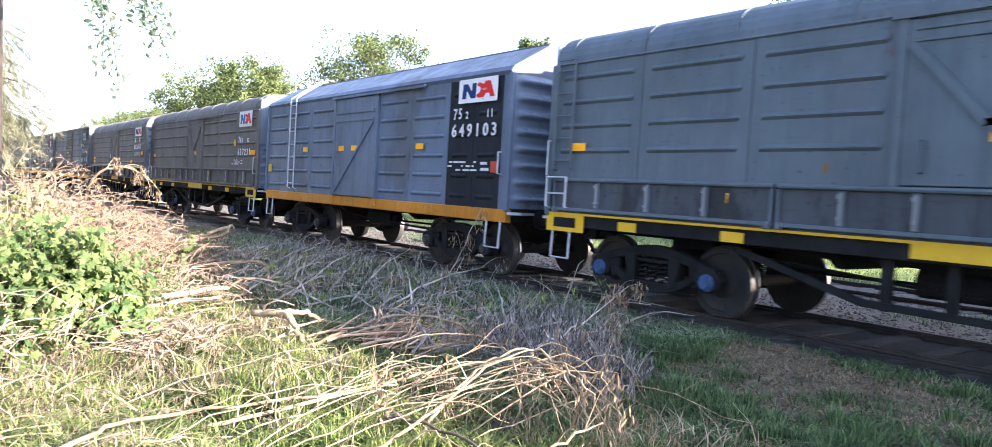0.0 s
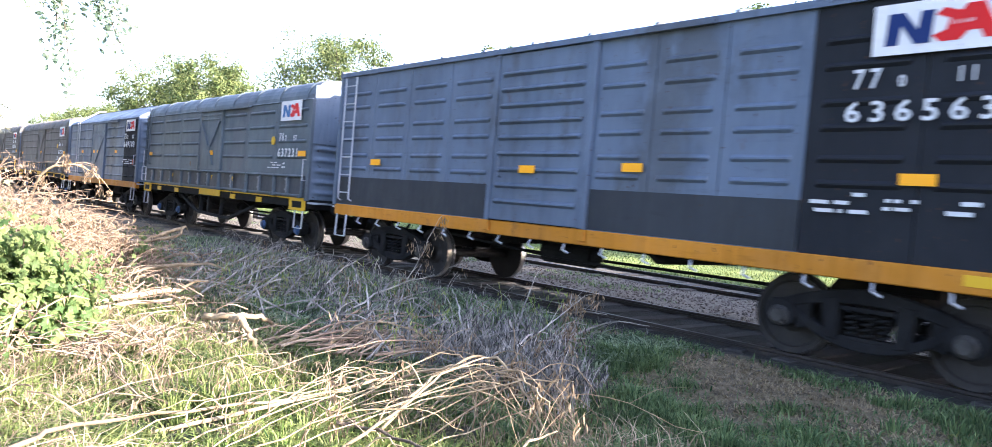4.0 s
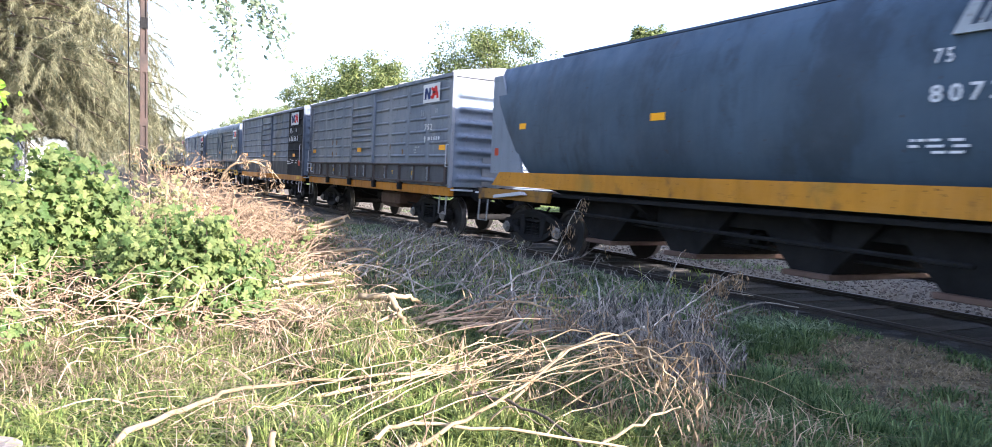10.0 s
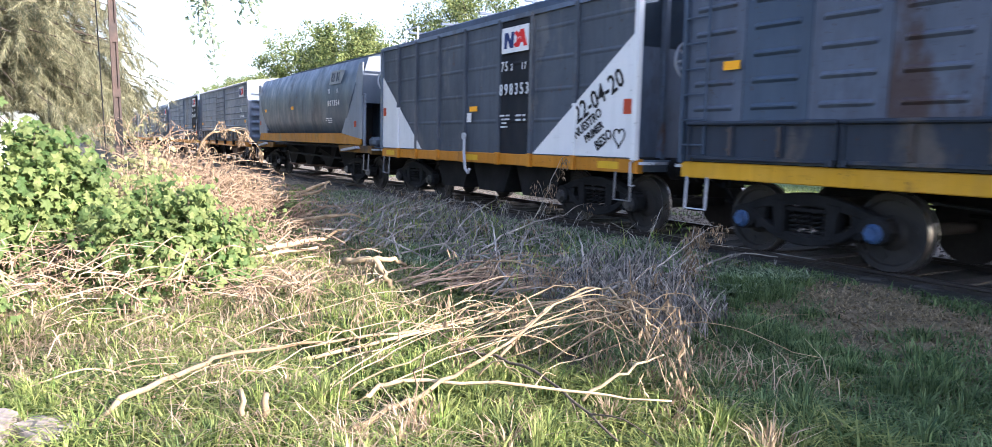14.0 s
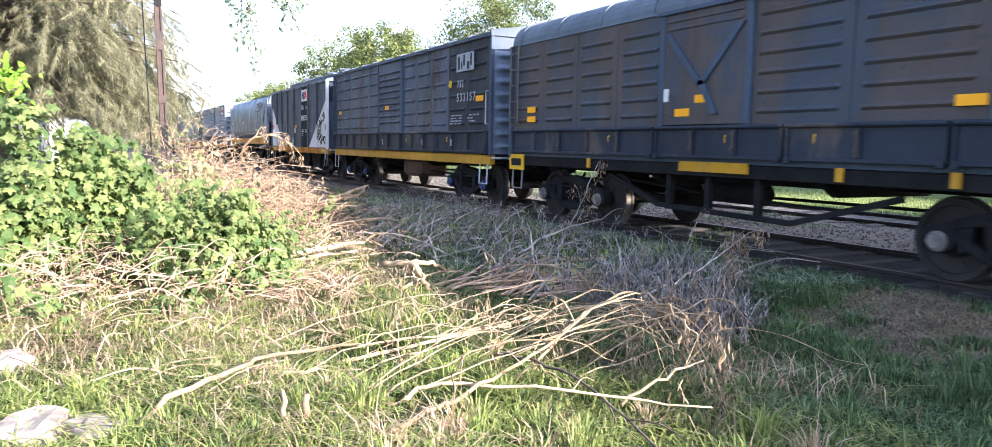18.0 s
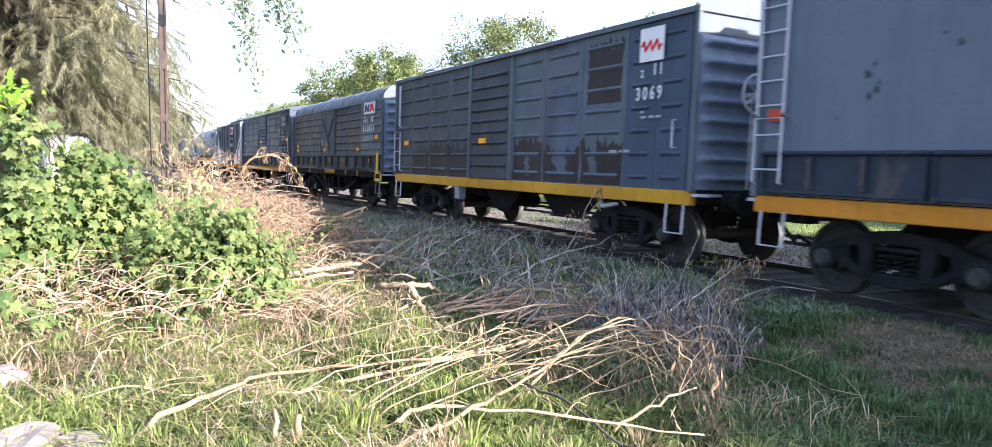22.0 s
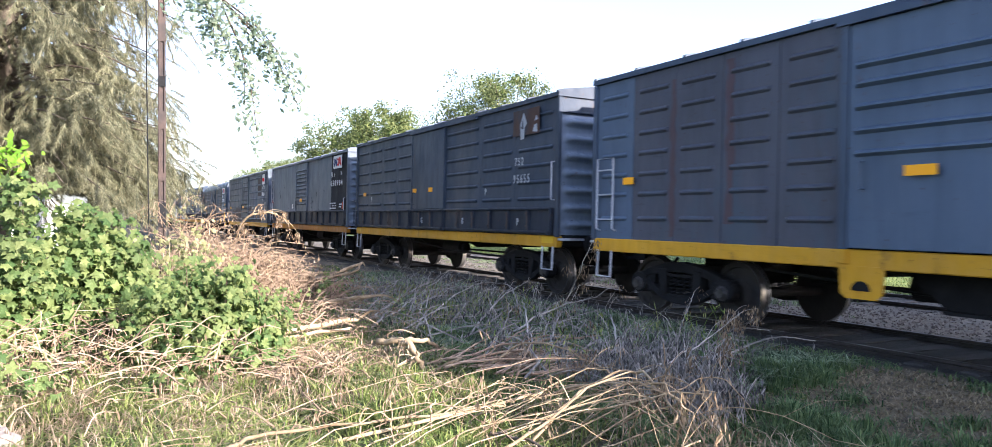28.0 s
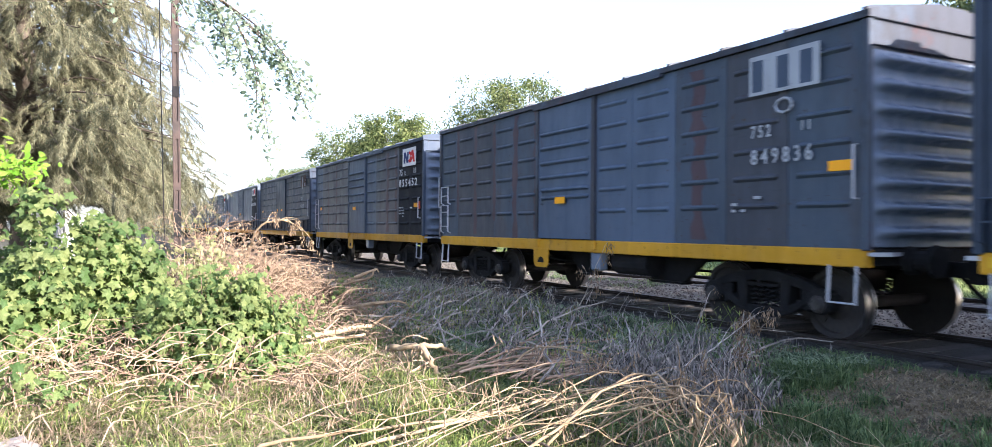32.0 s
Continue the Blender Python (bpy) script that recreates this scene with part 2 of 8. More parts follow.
STRAW = leafy("dry_straw", (0.28, 0.205, 0.125), (0.62, 0.50, 0.35), 0.3)
BUSHLEAF = leafy("bush_leaves", (0.101, 0.185, 0.058), (0.318, 0.382, 0.138), 0.55)
OLIVELEAF = leafy("olive_weed_leaves", (0.17, 0.19, 0.075), (0.46, 0.44, 0.22), 0.4)
LIMELEAF = leafy("lime_leaves", (0.14, 0.34, 0.02), (0.30, 0.45, 0.06), 0.45)
HANGLEAF = leafy("hanging_leaves", (0.14, 0.215, 0.15), (0.44, 0.52, 0.36), 0.6)
TREELEAF = leafy("tree_leaves", (0.06, 0.105, 0.03), (0.24, 0.27, 0.095), 0.3)
NEEDLE = leafy("casuarina_needles", (0.105, 0.125, 0.078), (0.47, 0.45, 0.28), 0.42)


def ground_material():
    """Grassy soil, trodden straw verge and dark ballast by the distance across the track."""
    m, nt, b = material("ground_soil")
    tc = nt.nodes.new("ShaderNodeTexCoord")
    sx = nt.nodes.new("ShaderNodeSeparateXYZ")
    nt.links.new(tc.outputs["Object"], sx.inputs[0])
    wob = noise_at(nt, 0.8, 5)
    ad = nt.nodes.new("ShaderNodeMath")
    ad.operation = "MULTIPLY_ADD"
    nt.links.new(wob, ad.inputs[0])
    ad.inputs[1].default_value = 1.6
    nt.links.new(sx.outputs[0], ad.inputs[2])
    x = ad.outputs[0]
    soil = mixed(nt, ramp(nt, noise_at(nt, 1.2, 6), 0.35, 0.65), (0.02, 0.028, 0.014), (0.075, 0.066, 0.04))
    verge = mixed(nt, ramp(nt, noise_at(nt, 6.0, 8, 0.7), 0.35, 0.65), (0.07, 0.055, 0.034), (0.25, 0.20, 0.125))
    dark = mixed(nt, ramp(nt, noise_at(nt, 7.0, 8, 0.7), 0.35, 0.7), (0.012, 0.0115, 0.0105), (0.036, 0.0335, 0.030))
    gravel = mixed(nt, ramp(nt, noise_at(nt, 9.0, 8, 0.75), 0.35, 0.65), (0.06, 0.055, 0.045), (0.15, 0.135, 0.11))
    lawn = mixed(nt, ramp(nt, noise_at(nt, 0.5, 6), 0.35, 0.65), (0.09, 0.15, 0.03), (0.22, 0.26, 0.07))
    c = mixed(nt, ramp(nt, x, 5.6, 6.4), soil, verge)
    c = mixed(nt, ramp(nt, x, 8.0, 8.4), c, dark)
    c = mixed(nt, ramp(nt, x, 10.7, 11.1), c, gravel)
    c = mixed(nt, ramp(nt, x, 17.0, 17.8), c, lawn)
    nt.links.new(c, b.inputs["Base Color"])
    b.inputs["Roughness"].default_value = 0.95
    bumped(nt, b, noise_at(nt, 14.0, 8, 0.7), 0.8, 0.04)
    return m


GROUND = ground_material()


# ---- shapes ----
def mesh_of(bm, mat, smooth=False):
    me = bpy.data.meshes.new("mesh")
    bm.to_mesh(me)
    bm.free()
    me.materials.append(mat)
    if smooth:
        for p in me.polygons:
            p.use_smooth = True
    return me


def part(name, bm, mat, parent=None, label="", smooth=False):
    """One mesh object under a thing or a part."""
    ob = new(name, bm if isinstance(bm, bpy.types.Mesh) else mesh_of(bm, mat, smooth))
    if parent:
        ob.parent = parent
    if label:
        ob["label"] = label
    return ob


def numpy_mesh(verts, faces, mat, smooth=False):
    """Mesh from arrays: verts (n, 3), faces (m, k)."""
    verts, faces = np.asarray(verts, np.float32), np.asarray(faces, np.int32)
    me = bpy.data.meshes.new("mesh")
    k = faces.shape[1]
    me.vertices.add(len(verts))
    me.vertices.foreach_set("co", verts.ravel())
    me.loops.add(faces.size)
    me.loops.foreach_set("vertex_index", faces.ravel())
    me.polygons.add(len(faces))
    me.polygons.foreach_set("loop_start", np.arange(0, faces.size, k, dtype=np.int32))
    me.polygons.foreach_set("loop_total", np.full(len(faces), k, np.int32))
    me.update(calc_edges=True)
    me.polygons.foreach_set("use_smooth", np.full(len(faces), smooth))
    me.materials.append(mat)
    return me


def bx(bm, x0, x1, y0, y1, z0, z1):
    """Box between two corners."""
    v = [bm.verts.new((x, y, z)) for x in (x0, x1) for y in (y0, y1) for z in (z0, z1)]
    for f in ((0, 1, 3, 2), (4, 6, 7, 5), (0, 4, 5, 1), (2, 3, 7, 6), (0, 2, 6, 4), (1, 5, 7, 3)):
        bm.faces.new([v[i] for i in f])
    return v


def box(x0, x1, y0, y1, z0, z1, bevel=0.0):
    bm = bmesh.new()
    bx(bm, x0, x1, y0, y1, z0, z1)
    if bevel:
        bmesh.ops.bevel(bm, geom=bm.edges[:], offset=bevel, segments=1, affect="EDGES")
    bmesh.ops.recalc_face_normals(bm, faces=bm.faces)
    return bm


def prism(bm, outline, axis, a, b):
    """Extrude a 2D outline along an axis between a and b. The outline's pair is the other two axes in order."""
    def at(p, c):
        return {"x": (c, p[0], p[1]), "y": (p[0], c, p[1]), "z": (p[0], p[1], c)}[axis]
    lo = [bm.verts.new(at(p, a)) for p in outline]
    hi = [bm.verts.new(at(p, b)) for p in outline]
    n = len(outline)
    bm.faces.new(lo)
    bm.faces.new(hi[::-1])
    for i in range(n):
        bm.faces.new((lo[i], hi[i], hi[(i + 1) % n], lo[(i + 1) % n]))


def prism_of(outline, axis, a, b):
    bm = bmesh.new()
    prism(bm, outline, axis, a, b)
    bmesh.ops.recalc_face_normals(bm, faces=bm.faces)
    return bm


def tube(bm, pts, r0, r1=None, sides=6, cap=True):
    """Tapered tube along points."""
    pts = [Vector(p) for p in pts]
    r1 = r0 if r1 is None else r1
    rings = []
    for i, p in enumerate(pts):
        d = (pts[min(i + 1, len(pts) - 1)] - pts[max(i - 1, 0)]).normalized()
        a = d.orthogonal().normalized() if i == 0 else (a - d * a.dot(d)).normalized()
        b = d.cross(a)
        r = r0 + (r1 - r0) * i / max(1, len(pts) - 1)
        rings.append([bm.verts.new(p + a * (r * math.cos(q)) + b * (r * math.sin(q))) for q in (math.tau * k / sides for k in range(sides))])
    for A, B in zip(rings, rings[1:]):
        for k in range(sides):
            bm.faces.new((A[k], A[(k + 1) % sides], B[(k + 1) % sides], B[k]))
    if cap:
        bm.faces.new(rings[0][::-1])
        bm.faces.new(rings[-1])


def lathe(bm, profile, axis_x=True, sides=28, c=(0, 0, 0)):
    """Turn a profile of (along x, radius) round the x axis at c."""
    rings = []
    for x, r in profile:
        rings.append([bm.verts.new((c[0] + x, c[1] + r * math.cos(math.tau * k / sides), c[2] + r * math.sin(math.tau * k / sides))) for k in range(sides)])
    for A, B in zip(rings, rings[1:]):
        for k in range(sides):
            bm.faces.new((A[k], A[(k + 1) % sides], B[(k + 1) % sides], B[k]))
    bm.faces.new(rings[0])
    bm.faces.new(rings[-1][::-1])


# ---- the train ----
XC, W = 8.86, 1.5                # middle of the track, half width of a wagon
RW, WHEELBASE = 0.44, 1.8
SOLE_LO, SOLE_HI = 0.93, 1.14


def travelled(t):
    """How far the train has gone at t seconds."""
    u = t / 16.0
    return 73.666 * u - 11.622 * u ** 2 + 15.947 * u ** 3 - 7.5115 * u ** 4 + 1.3003 * u ** 5


def text_mesh(body, size, x, y, z, mat, stretch=1.0, thick=0.004):
    """Lettering on the side that faces -x: its start at y, its foot at z; it runs towards -y."""
    cu = bpy.data.curves.new("lettering", "FONT")
    cu.body, cu.size, cu.extrude, cu.resolution_u = body, size, thick, 2
    cu.space_character, cu.offset = 1.45, 0.013 * size
    ob = bpy.data.objects.new("lettering", cu)
    me = bpy.data.meshes.new_from_object(ob)
    bpy.data.objects.remove(ob)
    me.transform(Matrix(((0, 0, -1, x), (-stretch, 0, 0, y), (0, 1, 0, z), (0, 0, 0, 1))))
    me.materials.clear()
    me.materials.append(mat)
    return me


def wheelset_mesh():
    bm = bmesh.new()
    for s in (-1, 1):
        x = s * 0.873
        lathe(bm, [(x - s * 0.075, 0.06), (x - s * 0.075, RW + 0.025), (x - s * 0.045, RW + 0.03), (x - s * 0.04, RW), (x + s * 0.06, RW - 0.006),
                   (x + s * 0.06, RW - 0.07), (x + s * 0.025, RW - 0.085), (x + s * 0.015, 0.2), (x + s * 0.05, 0.16), (x + s * 0.07, 0.13), (x + s * 0.07, 0.08)], sides=32)
    lathe(bm, [(-0.85, 0.075), (0.85, 0.075)], sides=12)
    # cast marks and casting holes on the webs
    for s in (-1, 1):
        for k in range(3):
            a = math.tau * k / 3 + 0.4
            bx(bm, s * 0.873 + s * 0.018, s * 0.873 + s * 0.03, 0.28 * math.cos(a) - 0.03, 0.28 * math.cos(a) + 0.03, 0.28 * math.sin(a) - 0.03, 0.28 * math.sin(a) + 0.03)
    bmesh.ops.recalc_face_normals(bm, faces=bm.faces)
    me = mesh_of(bm, WHEEL)
    me.materials.append(TREAD)
    me.materials.append(IRON)
    for p in me.polygons:
        c = p.center
        r = math.hypot(c[1], c[2])
        if r > RW - 0.02 and abs(p.normal[0]) < 0.5:
            p.material_index = 1
        elif r < 0.1:
            p.material_index = 2
    return me


def side_frame_mesh(s):
    """Cast side frame of a three-piece bogie: arched top chord, sagging lower chord, spring window, axle-box jaws."""
    bm = bmesh.new()
    x0, x1 = s * 1.05, s * 1.2
    h = WHEELBASE / 2

    def chord(centre, thick):
        up = [(y, z + thick(y)) for y, z in centre]
        lo = [(y, z - thick(y)) for y, z in reversed(centre)]
        prism(bm, up + lo, "x", x0, x1)
    ys = np.linspace(-h - 0.12, h + 0.12, 15)
    chord([(y, 0.56 + 0.19 * math.cos(min(1.0, abs(y) / h) * math.pi / 2) ** 0.8) for y in ys], lambda y: 0.055 + 0.025 * (1 - min(1.0, abs(y) / h)))
    ys = np.linspace(-h + 0.14, h - 0.14, 13)
    chord([(y, 0.25 + 0.27 * (abs(y) / (h - 0.14)) ** 2.2) for y in ys], lambda y: 0.055)
    for q in (-1, 1):
        prism(bm, [(q * 0.28, 0.28), (q * 0.40, 0.30), (q * 0.47, 0.70), (q * 0.28, 0.72)], "x", x0 - s * 0.02, x1 + s * 0.012)
        prism(bm, [(q * (h - 0.30), 0.36), (q * (h - 0.18), 0.32), (q * (h - 0.13), 0.62), (q * (h - 0.32), 0.64)], "x", x0 + s * 0.02, x1 - s * 0.02)
        jaw = [(q * h + 0.19 * math.cos(k), RW + 0.03 + 0.16 * math.sin(k)) for k in np.linspace(0, math.tau, 11)[:-1]]
        prism(bm, jaw, "x", x0, x1 + s * 0.03)
    bmesh.ops.recalc_face_normals(bm, faces=bm.faces)
    bmesh.ops.bevel(bm, geom=[e for e in bm.edges if e.calc_face_angle(0.0) > 0.7], offset=0.012, segments=1, affect="EDGES")
    return bm


def spring_mesh(s):
    bm = bmesh.new()
    for q in (-0.16, 0.0, 0.16):
        pts = [(s * 1.14 + 0.055 * math.cos(a), q + 0.055 * math.sin(a), 0.34 + 0.26 * a / (math.tau * 4.5)) for a in np.linspace(0, math.tau * 4.5, 36)]
        tube(bm, pts, 0.014, sides=5)
    bx(bm, s * 1.06, s * 1.2, -0.26, 0.26, 0.60, 0.64)
    bx(bm, s * 1.06, s * 1.2, -0.26, 0.26, 0.31, 0.34)
    bmesh.ops.recalc_face_normals(bm, faces=bm.faces)
    return bm


BOGIE = {}


def bogie(wagon, y, hub=HUB):
    """Two-axle bogie under a wagon: bolster > wheelsets, side frames, springs, axle caps."""
    if not BOGIE:
        bm = bmesh.new()
        bx(bm, -1.05, 1.05, -0.2, 0.2, 0.50, 0.78)
        bx(bm, -0.35, 0.35, -0.35, 0.35, 0.76, 0.90)
        for q in (-1, 1):
            bx(bm, -0.95, 0.95, q * 0.42 - 0.04, q * 0.42 + 0.04, 0.34, 0.44)
        bmesh.ops.recalc_face_normals(bm, faces=bm.faces)
        BOGIE["bolster"] = mesh_of(bm, IRON)
        BOGIE["wheel"] = wheelset_mesh()
        for s in (-1, 1):
            BOGIE["frame", s] = mesh_of(side_frame_mesh(s), IRON)
            BOGIE["spring", s] = mesh_of(spring_mesh(s), IRON)
            for k, mat in (("pale", HUB_PALE), ("blue", HUB_BLUE), ("grimy", HUB)):
                cap = bmesh.new()
                lathe(cap, [(s * 1.18, 0.11), (s * 1.24, 0.11), (s * 1.26, 0.085), (s * 1.29, 0.07), (s * 1.29, 0.01)], sides=14)
                for j in range(3):
                    a = math.tau * j / 3
                    bx(cap, s * 1.25, s * 1.275, 0.08 * math.cos(a) - 0.015, 0.08 * math.cos(a) + 0.015, 0.08 * math.sin(a) - 0.015, 0.08 * math.sin(a) + 0.015)
                bmesh.ops.recalc_face_normals(cap, faces=cap.faces)
                BOGIE["cap", s, k] = mesh_of(cap, mat)
        shoe = bmesh.new()
        prism(shoe, [(0.50, 0.30), (0.54, 0.28), (0.50, 0.52), (0.44, 0.52)], "x", -1.0, -0.78)
        bmesh.ops.recalc_face_normals(shoe, faces=shoe.faces)
        BOGIE["shoe"] = mesh_of(shoe, RUSTY)
    b = part("bogie", BOGIE["bolster"], IRON, wagon, "grimy cast-iron two-axle bogie")
    b.location.y = y
    for s in (-1, 1):
        part("side_frame", BOGIE["frame", s], IRON, b)
        part("spring", BOGIE["spring", s], IRON, b, "dark coil springs")
        for q in (-1, 1):
            c = part("axle_cap", BOGIE["cap", s, "blue" if hub is HUB_BLUE else ("pale" if hub is HUB_PALE else "grimy")], hub, b)
            c.location = (0, q * WHEELBASE / 2, RW)
    part("brake_shoe", BOGIE["shoe"], RUSTY, b)
    for q in (-1, 1):
        w = part("wheelset", BOGIE["wheel"], WHEEL, b, "dusty steel wheels on an axle")
        w.location = (0, q * WHEELBASE / 2, RW)
        WHEELS.append(w)
    return b


WHEELS, WAGONS = [], []


def running_gear(wagon, L, sole, hub=HUB, bogie_in=1.75, end_mat=None, partial=None, steps=True, open_sill=False):
    """Underframe, bogies, couplers, steps and brake gear of a wagon of length L."""
    h = L / 2
    for s in (-1, 1):
        if open_sill:
            for q in (-1, 1):
                bm = prism_of([(q * h, 0.98), (q * h, 1.18), (q * (h - 2.7), 1.18), (q * (h - 2.6), 0.98)], "x", s * (W - 0.12), s * (W - 0.03))
                part("sole_bar", bm, sole, wagon, "short grimy sole bar over the bogie")
        elif partial and s < 0:
            part("sole_bar", box(s * (W - 0.14), s * (W - 0.02), -h, h, SOLE_LO + 0.04, SOLE_HI, 0.01), partial, wagon)
        else:
            bm = box(s * (W - 0.12), s * (W + 0.01), -h, h, SOLE_LO, SOLE_HI, 0.012)
            part("sole_bar", bm, sole, wagon)
    part("center_sill", box(-0.22, 0.22, -h, h, 0.87, 1.12, 0.01), IRON, wagon)
    for s in (-1, 1):
        fish = [(-h + 2.9, 1.1), (-h + 2.9, 0.96), (-h + 3.9, 0.87), (h - 3.9, 0.87), (h - 2.9, 0.96), (h - 2.9, 1.1)]
        part("underframe_beam", prism_of(fish, "x", s * 0.78, s * 0.84), IRON, wagon)
    part("floor", box(-W + 0.1, W - 0.1, -h + 0.02, h - 0.02, 1.10, 1.16), IRON, wagon)
    for q in (-1, 1):
        part("end_sill", box(-W + 0.02, W - 0.02, q * (h - 0.06) - 0.05, q * (h - 0.06) + 0.05, SOLE_LO + 0.02, SOLE_HI - 0.01, 0.01), end_mat or IRON, wagon)
        bogie(wagon, q * (h - bogie_in), hub)
        bm = bmesh.new()
        bx(bm, -0.09, 0.09, q * h, q * (h + 0.32), 0.80, 0.98)
        prism(bm, [(-0.16, q * (h + 0.30)), (0.12, q * (h + 0.30)), (0.20, q * (h + 0.40)), (0.16, q * (h + 0.56)), (0.02, q * (h + 0.50)), (-0.10, q * (h + 0.57)), (-0.2, q * (h + 0.5))], "z", 0.74, 1.04)
        tube(bm, [(0.3, q * (h - 0.05), 0.80), (0.3, q * (h + 0.2), 0.55), (0.15, q * (h + 0.45), 0.45), (0.05, q * (h + 0.6), 0.55)], 0.03, sides=6)
        bmesh.ops.recalc_face_normals(bm, faces=bm.faces)
        part("coupler", bm, IRON, wagon, "cast knuckle coupler with a brake hose")
        # round buffer stump at the near corner
        bm = bmesh.new()
        tube(bm, [(-0.75, q * h, 1.0), (-0.75, q * (h + 0.10), 1.0)], 0.17, 0.15, 14)
        tube(bm, [(-0.75, q * (h + 0.10), 1.0), (-0.75, q * (h + 0.30), 1.0)], 0.12, 0.12, 12)
        tube(bm, [(-0.75, q * (h + 0.30), 1.0), (-0.75, q * (h + 0.35), 1.0)], 0.19, 0.18, 16)
        bmesh.ops.recalc_face_normals(bm, faces=bm.faces)
        part("buffer_stump", bm, IRON, wagon)
        plate_ = [(-W + 0.02, q * (h + 0.01)), (-W + 0.02, q * (h + 0.14)), (-W + 0.16, q * (h + 0.2)), (-W + 0.6, q * (h + 0.01))]
        part("corner_gusset", prism_of(plate_, "z", 1.06, 1.10), GALV, wagon, "white corner step plate")
        if steps:
            bm = bmesh.new()
            y0, y1 = q * (h - 0.12), q * (h - 0.48)
            tube(bm, [(-W + 0.0, y0, 0.95), (-W - 0.02, y0, 0.52), (-W - 0.02, y1, 0.52), (-W + 0.0, y1, 0.95)], 0.018, sides=6)
            bmesh.ops.recalc_face_normals(bm, faces=bm.faces)
            part("step", bm, STEP_GREY if hub is HUB_PALE or end_mat else GALV, wagon, "painted stirrup step")
    # brake cylinder, reservoir and pull rods
    bm = bmesh.new()
    tube(bm, [(-0.55, 0.9, 0.72), (-0.55, -0.1, 0.72)], 0.17, 0.17, 14)
    tube(bm, [(-0.55, -0.1, 0.72), (-0.55, -0.2, 0.72)], 0.10, 0.08, 12)
    bmesh.ops.recalc_face_normals(bm, faces=bm.faces)
    part("brake_cylinder", bm, IRON, wagon)
    bm = bmesh.new()
    tube(bm, [(-0.8, h - 3.0, 0.80), (-0.7, 0.8, 0.66), (-0.7, -0.8, 0.62), (-0.8, -h + 3.0, 0.60)], 0.022, sides=6)
    tube(bm, [(0.4, h - 2.8, 0.6), (0.4, -h + 2.8, 0.62)], 0.025, sides=6)
    bmesh.ops.recalc_face_normals(bm, faces=bm.faces)
    part("brake_rod", bm, IRON, wagon)
    for y in (1.6, -1.5):
        part("cross_bearer", prism_of([(-W + 0.1, 1.1), (-0.9, 0.78), (0.9, 0.78), (W - 0.1, 1.1)], "y", y - 0.06, y + 0.06), IRON, wagon)


def ladder(wagon, L, d, z0, z1, width=0.36, mat=GALV, out=0.07, rungs=None):
    """Side ladder: two stiles > rungs, d metres from the front."""
    y = L / 2 - d
    x = -W - out
    bm = bmesh.new()
    tube(bm, [(x + out, y, z0 + 0.02), (x, y, z0 + 0.05), (x, y, z1 - 0.01), (x, y - width, z1 - 0.01), (x, y - width, z0 + 0.05), (x + out, y - width, z0 + 0.02)], 0.018, sides=6)
    bmesh.ops.recalc_face_normals(bm, faces=bm.faces)
    l = part("ladder", bm, mat, wagon, "painted steel side ladder")
    n = rungs or max(2, round((z1 - z0) / 0.33))
    for i in range(n):
        bm = bmesh.new()
        z = z0 + (i + 0.5) * (z1 - z0) / n
        tube(bm, [(x, y, z), (x, y - width, z)], 0.013, sides=5)
        part("rung", bm, mat, l)
    return l


def grab(wagon, L, d, z0, z1, mat=GALV, reach=0.0):
    """Bent handrail standing off the side at d metres from the front."""
    y = L / 2 - d
    bm = bmesh.new()
    tube(bm, [(-W, y, z0), (-W - 0.08, y, z0), (-W - 0.08, y, z1), (-W - 0.02 if not reach else -W - 0.08, y - reach, z1)], 0.014, sides=6)
    bmesh.ops.recalc_face_normals(bm, faces=bm.faces)
    part("handrail", bm, mat, wagon)


def plate(wagon, L, name, d0, d1, z0, z1, mat, label="", out=0.045, thick=0.02):
    """Flat plate on the near side between d0 and d1 metres from the front."""
    return part(name, box(-W - out - thick, -W - out, L / 2 - d1, L / 2 - d0, z0, z1), mat, wagon, label)


def mark(wagon, L, d0, d1, z0, z1, worn=0.0, out=0.05, tint=NAVY):
    """White rectangle with a dark blue and a red slanted shape on it."""
    p = plate(wagon, L, "emblem", d0, d1, z0, z1, WORN_LETTER if worn > 0.6 else WHITE, "white emblem panel with a blue and a red shape", out, 0.006)
    w, h = d1 - d0, z1 - z0
    x = -W - out - 0.009

    def shape(name, pts, mat):
        bm = prism_of([(L / 2 - d0 - u * w, z0 + v * h) for u, v in pts], "x", x - 0.003, x + 0.003)
        part(name, bm, mat, p)
    if worn < 0.9:
        shape("blue_shape", [(0.10, 0.18), (0.20, 0.18), (0.22, 0.55), (0.33, 0.18), (0.45, 0.18), (0.47, 0.80), (0.37, 0.80), (0.35, 0.45), (0.24, 0.80), (0.12, 0.80)], tint)
        shape("red_shape", [(0.46, 0.30), (0.52, 0.18), (0.66, 0.18), (0.72, 0.34), (0.80, 0.34), (0.83, 0.18), (0.95, 0.18), (0.82, 0.84), (0.70, 0.84), (0.66, 0.72), (0.54, 0.82), (0.48, 0.70), (0.58, 0.60), (0.56, 0.40)], RED)
        shape("white_slit", [(0.60, 0.48), (0.74, 0.48), (0.76, 0.56), (0.58, 0.56)], WHITE)
    return p


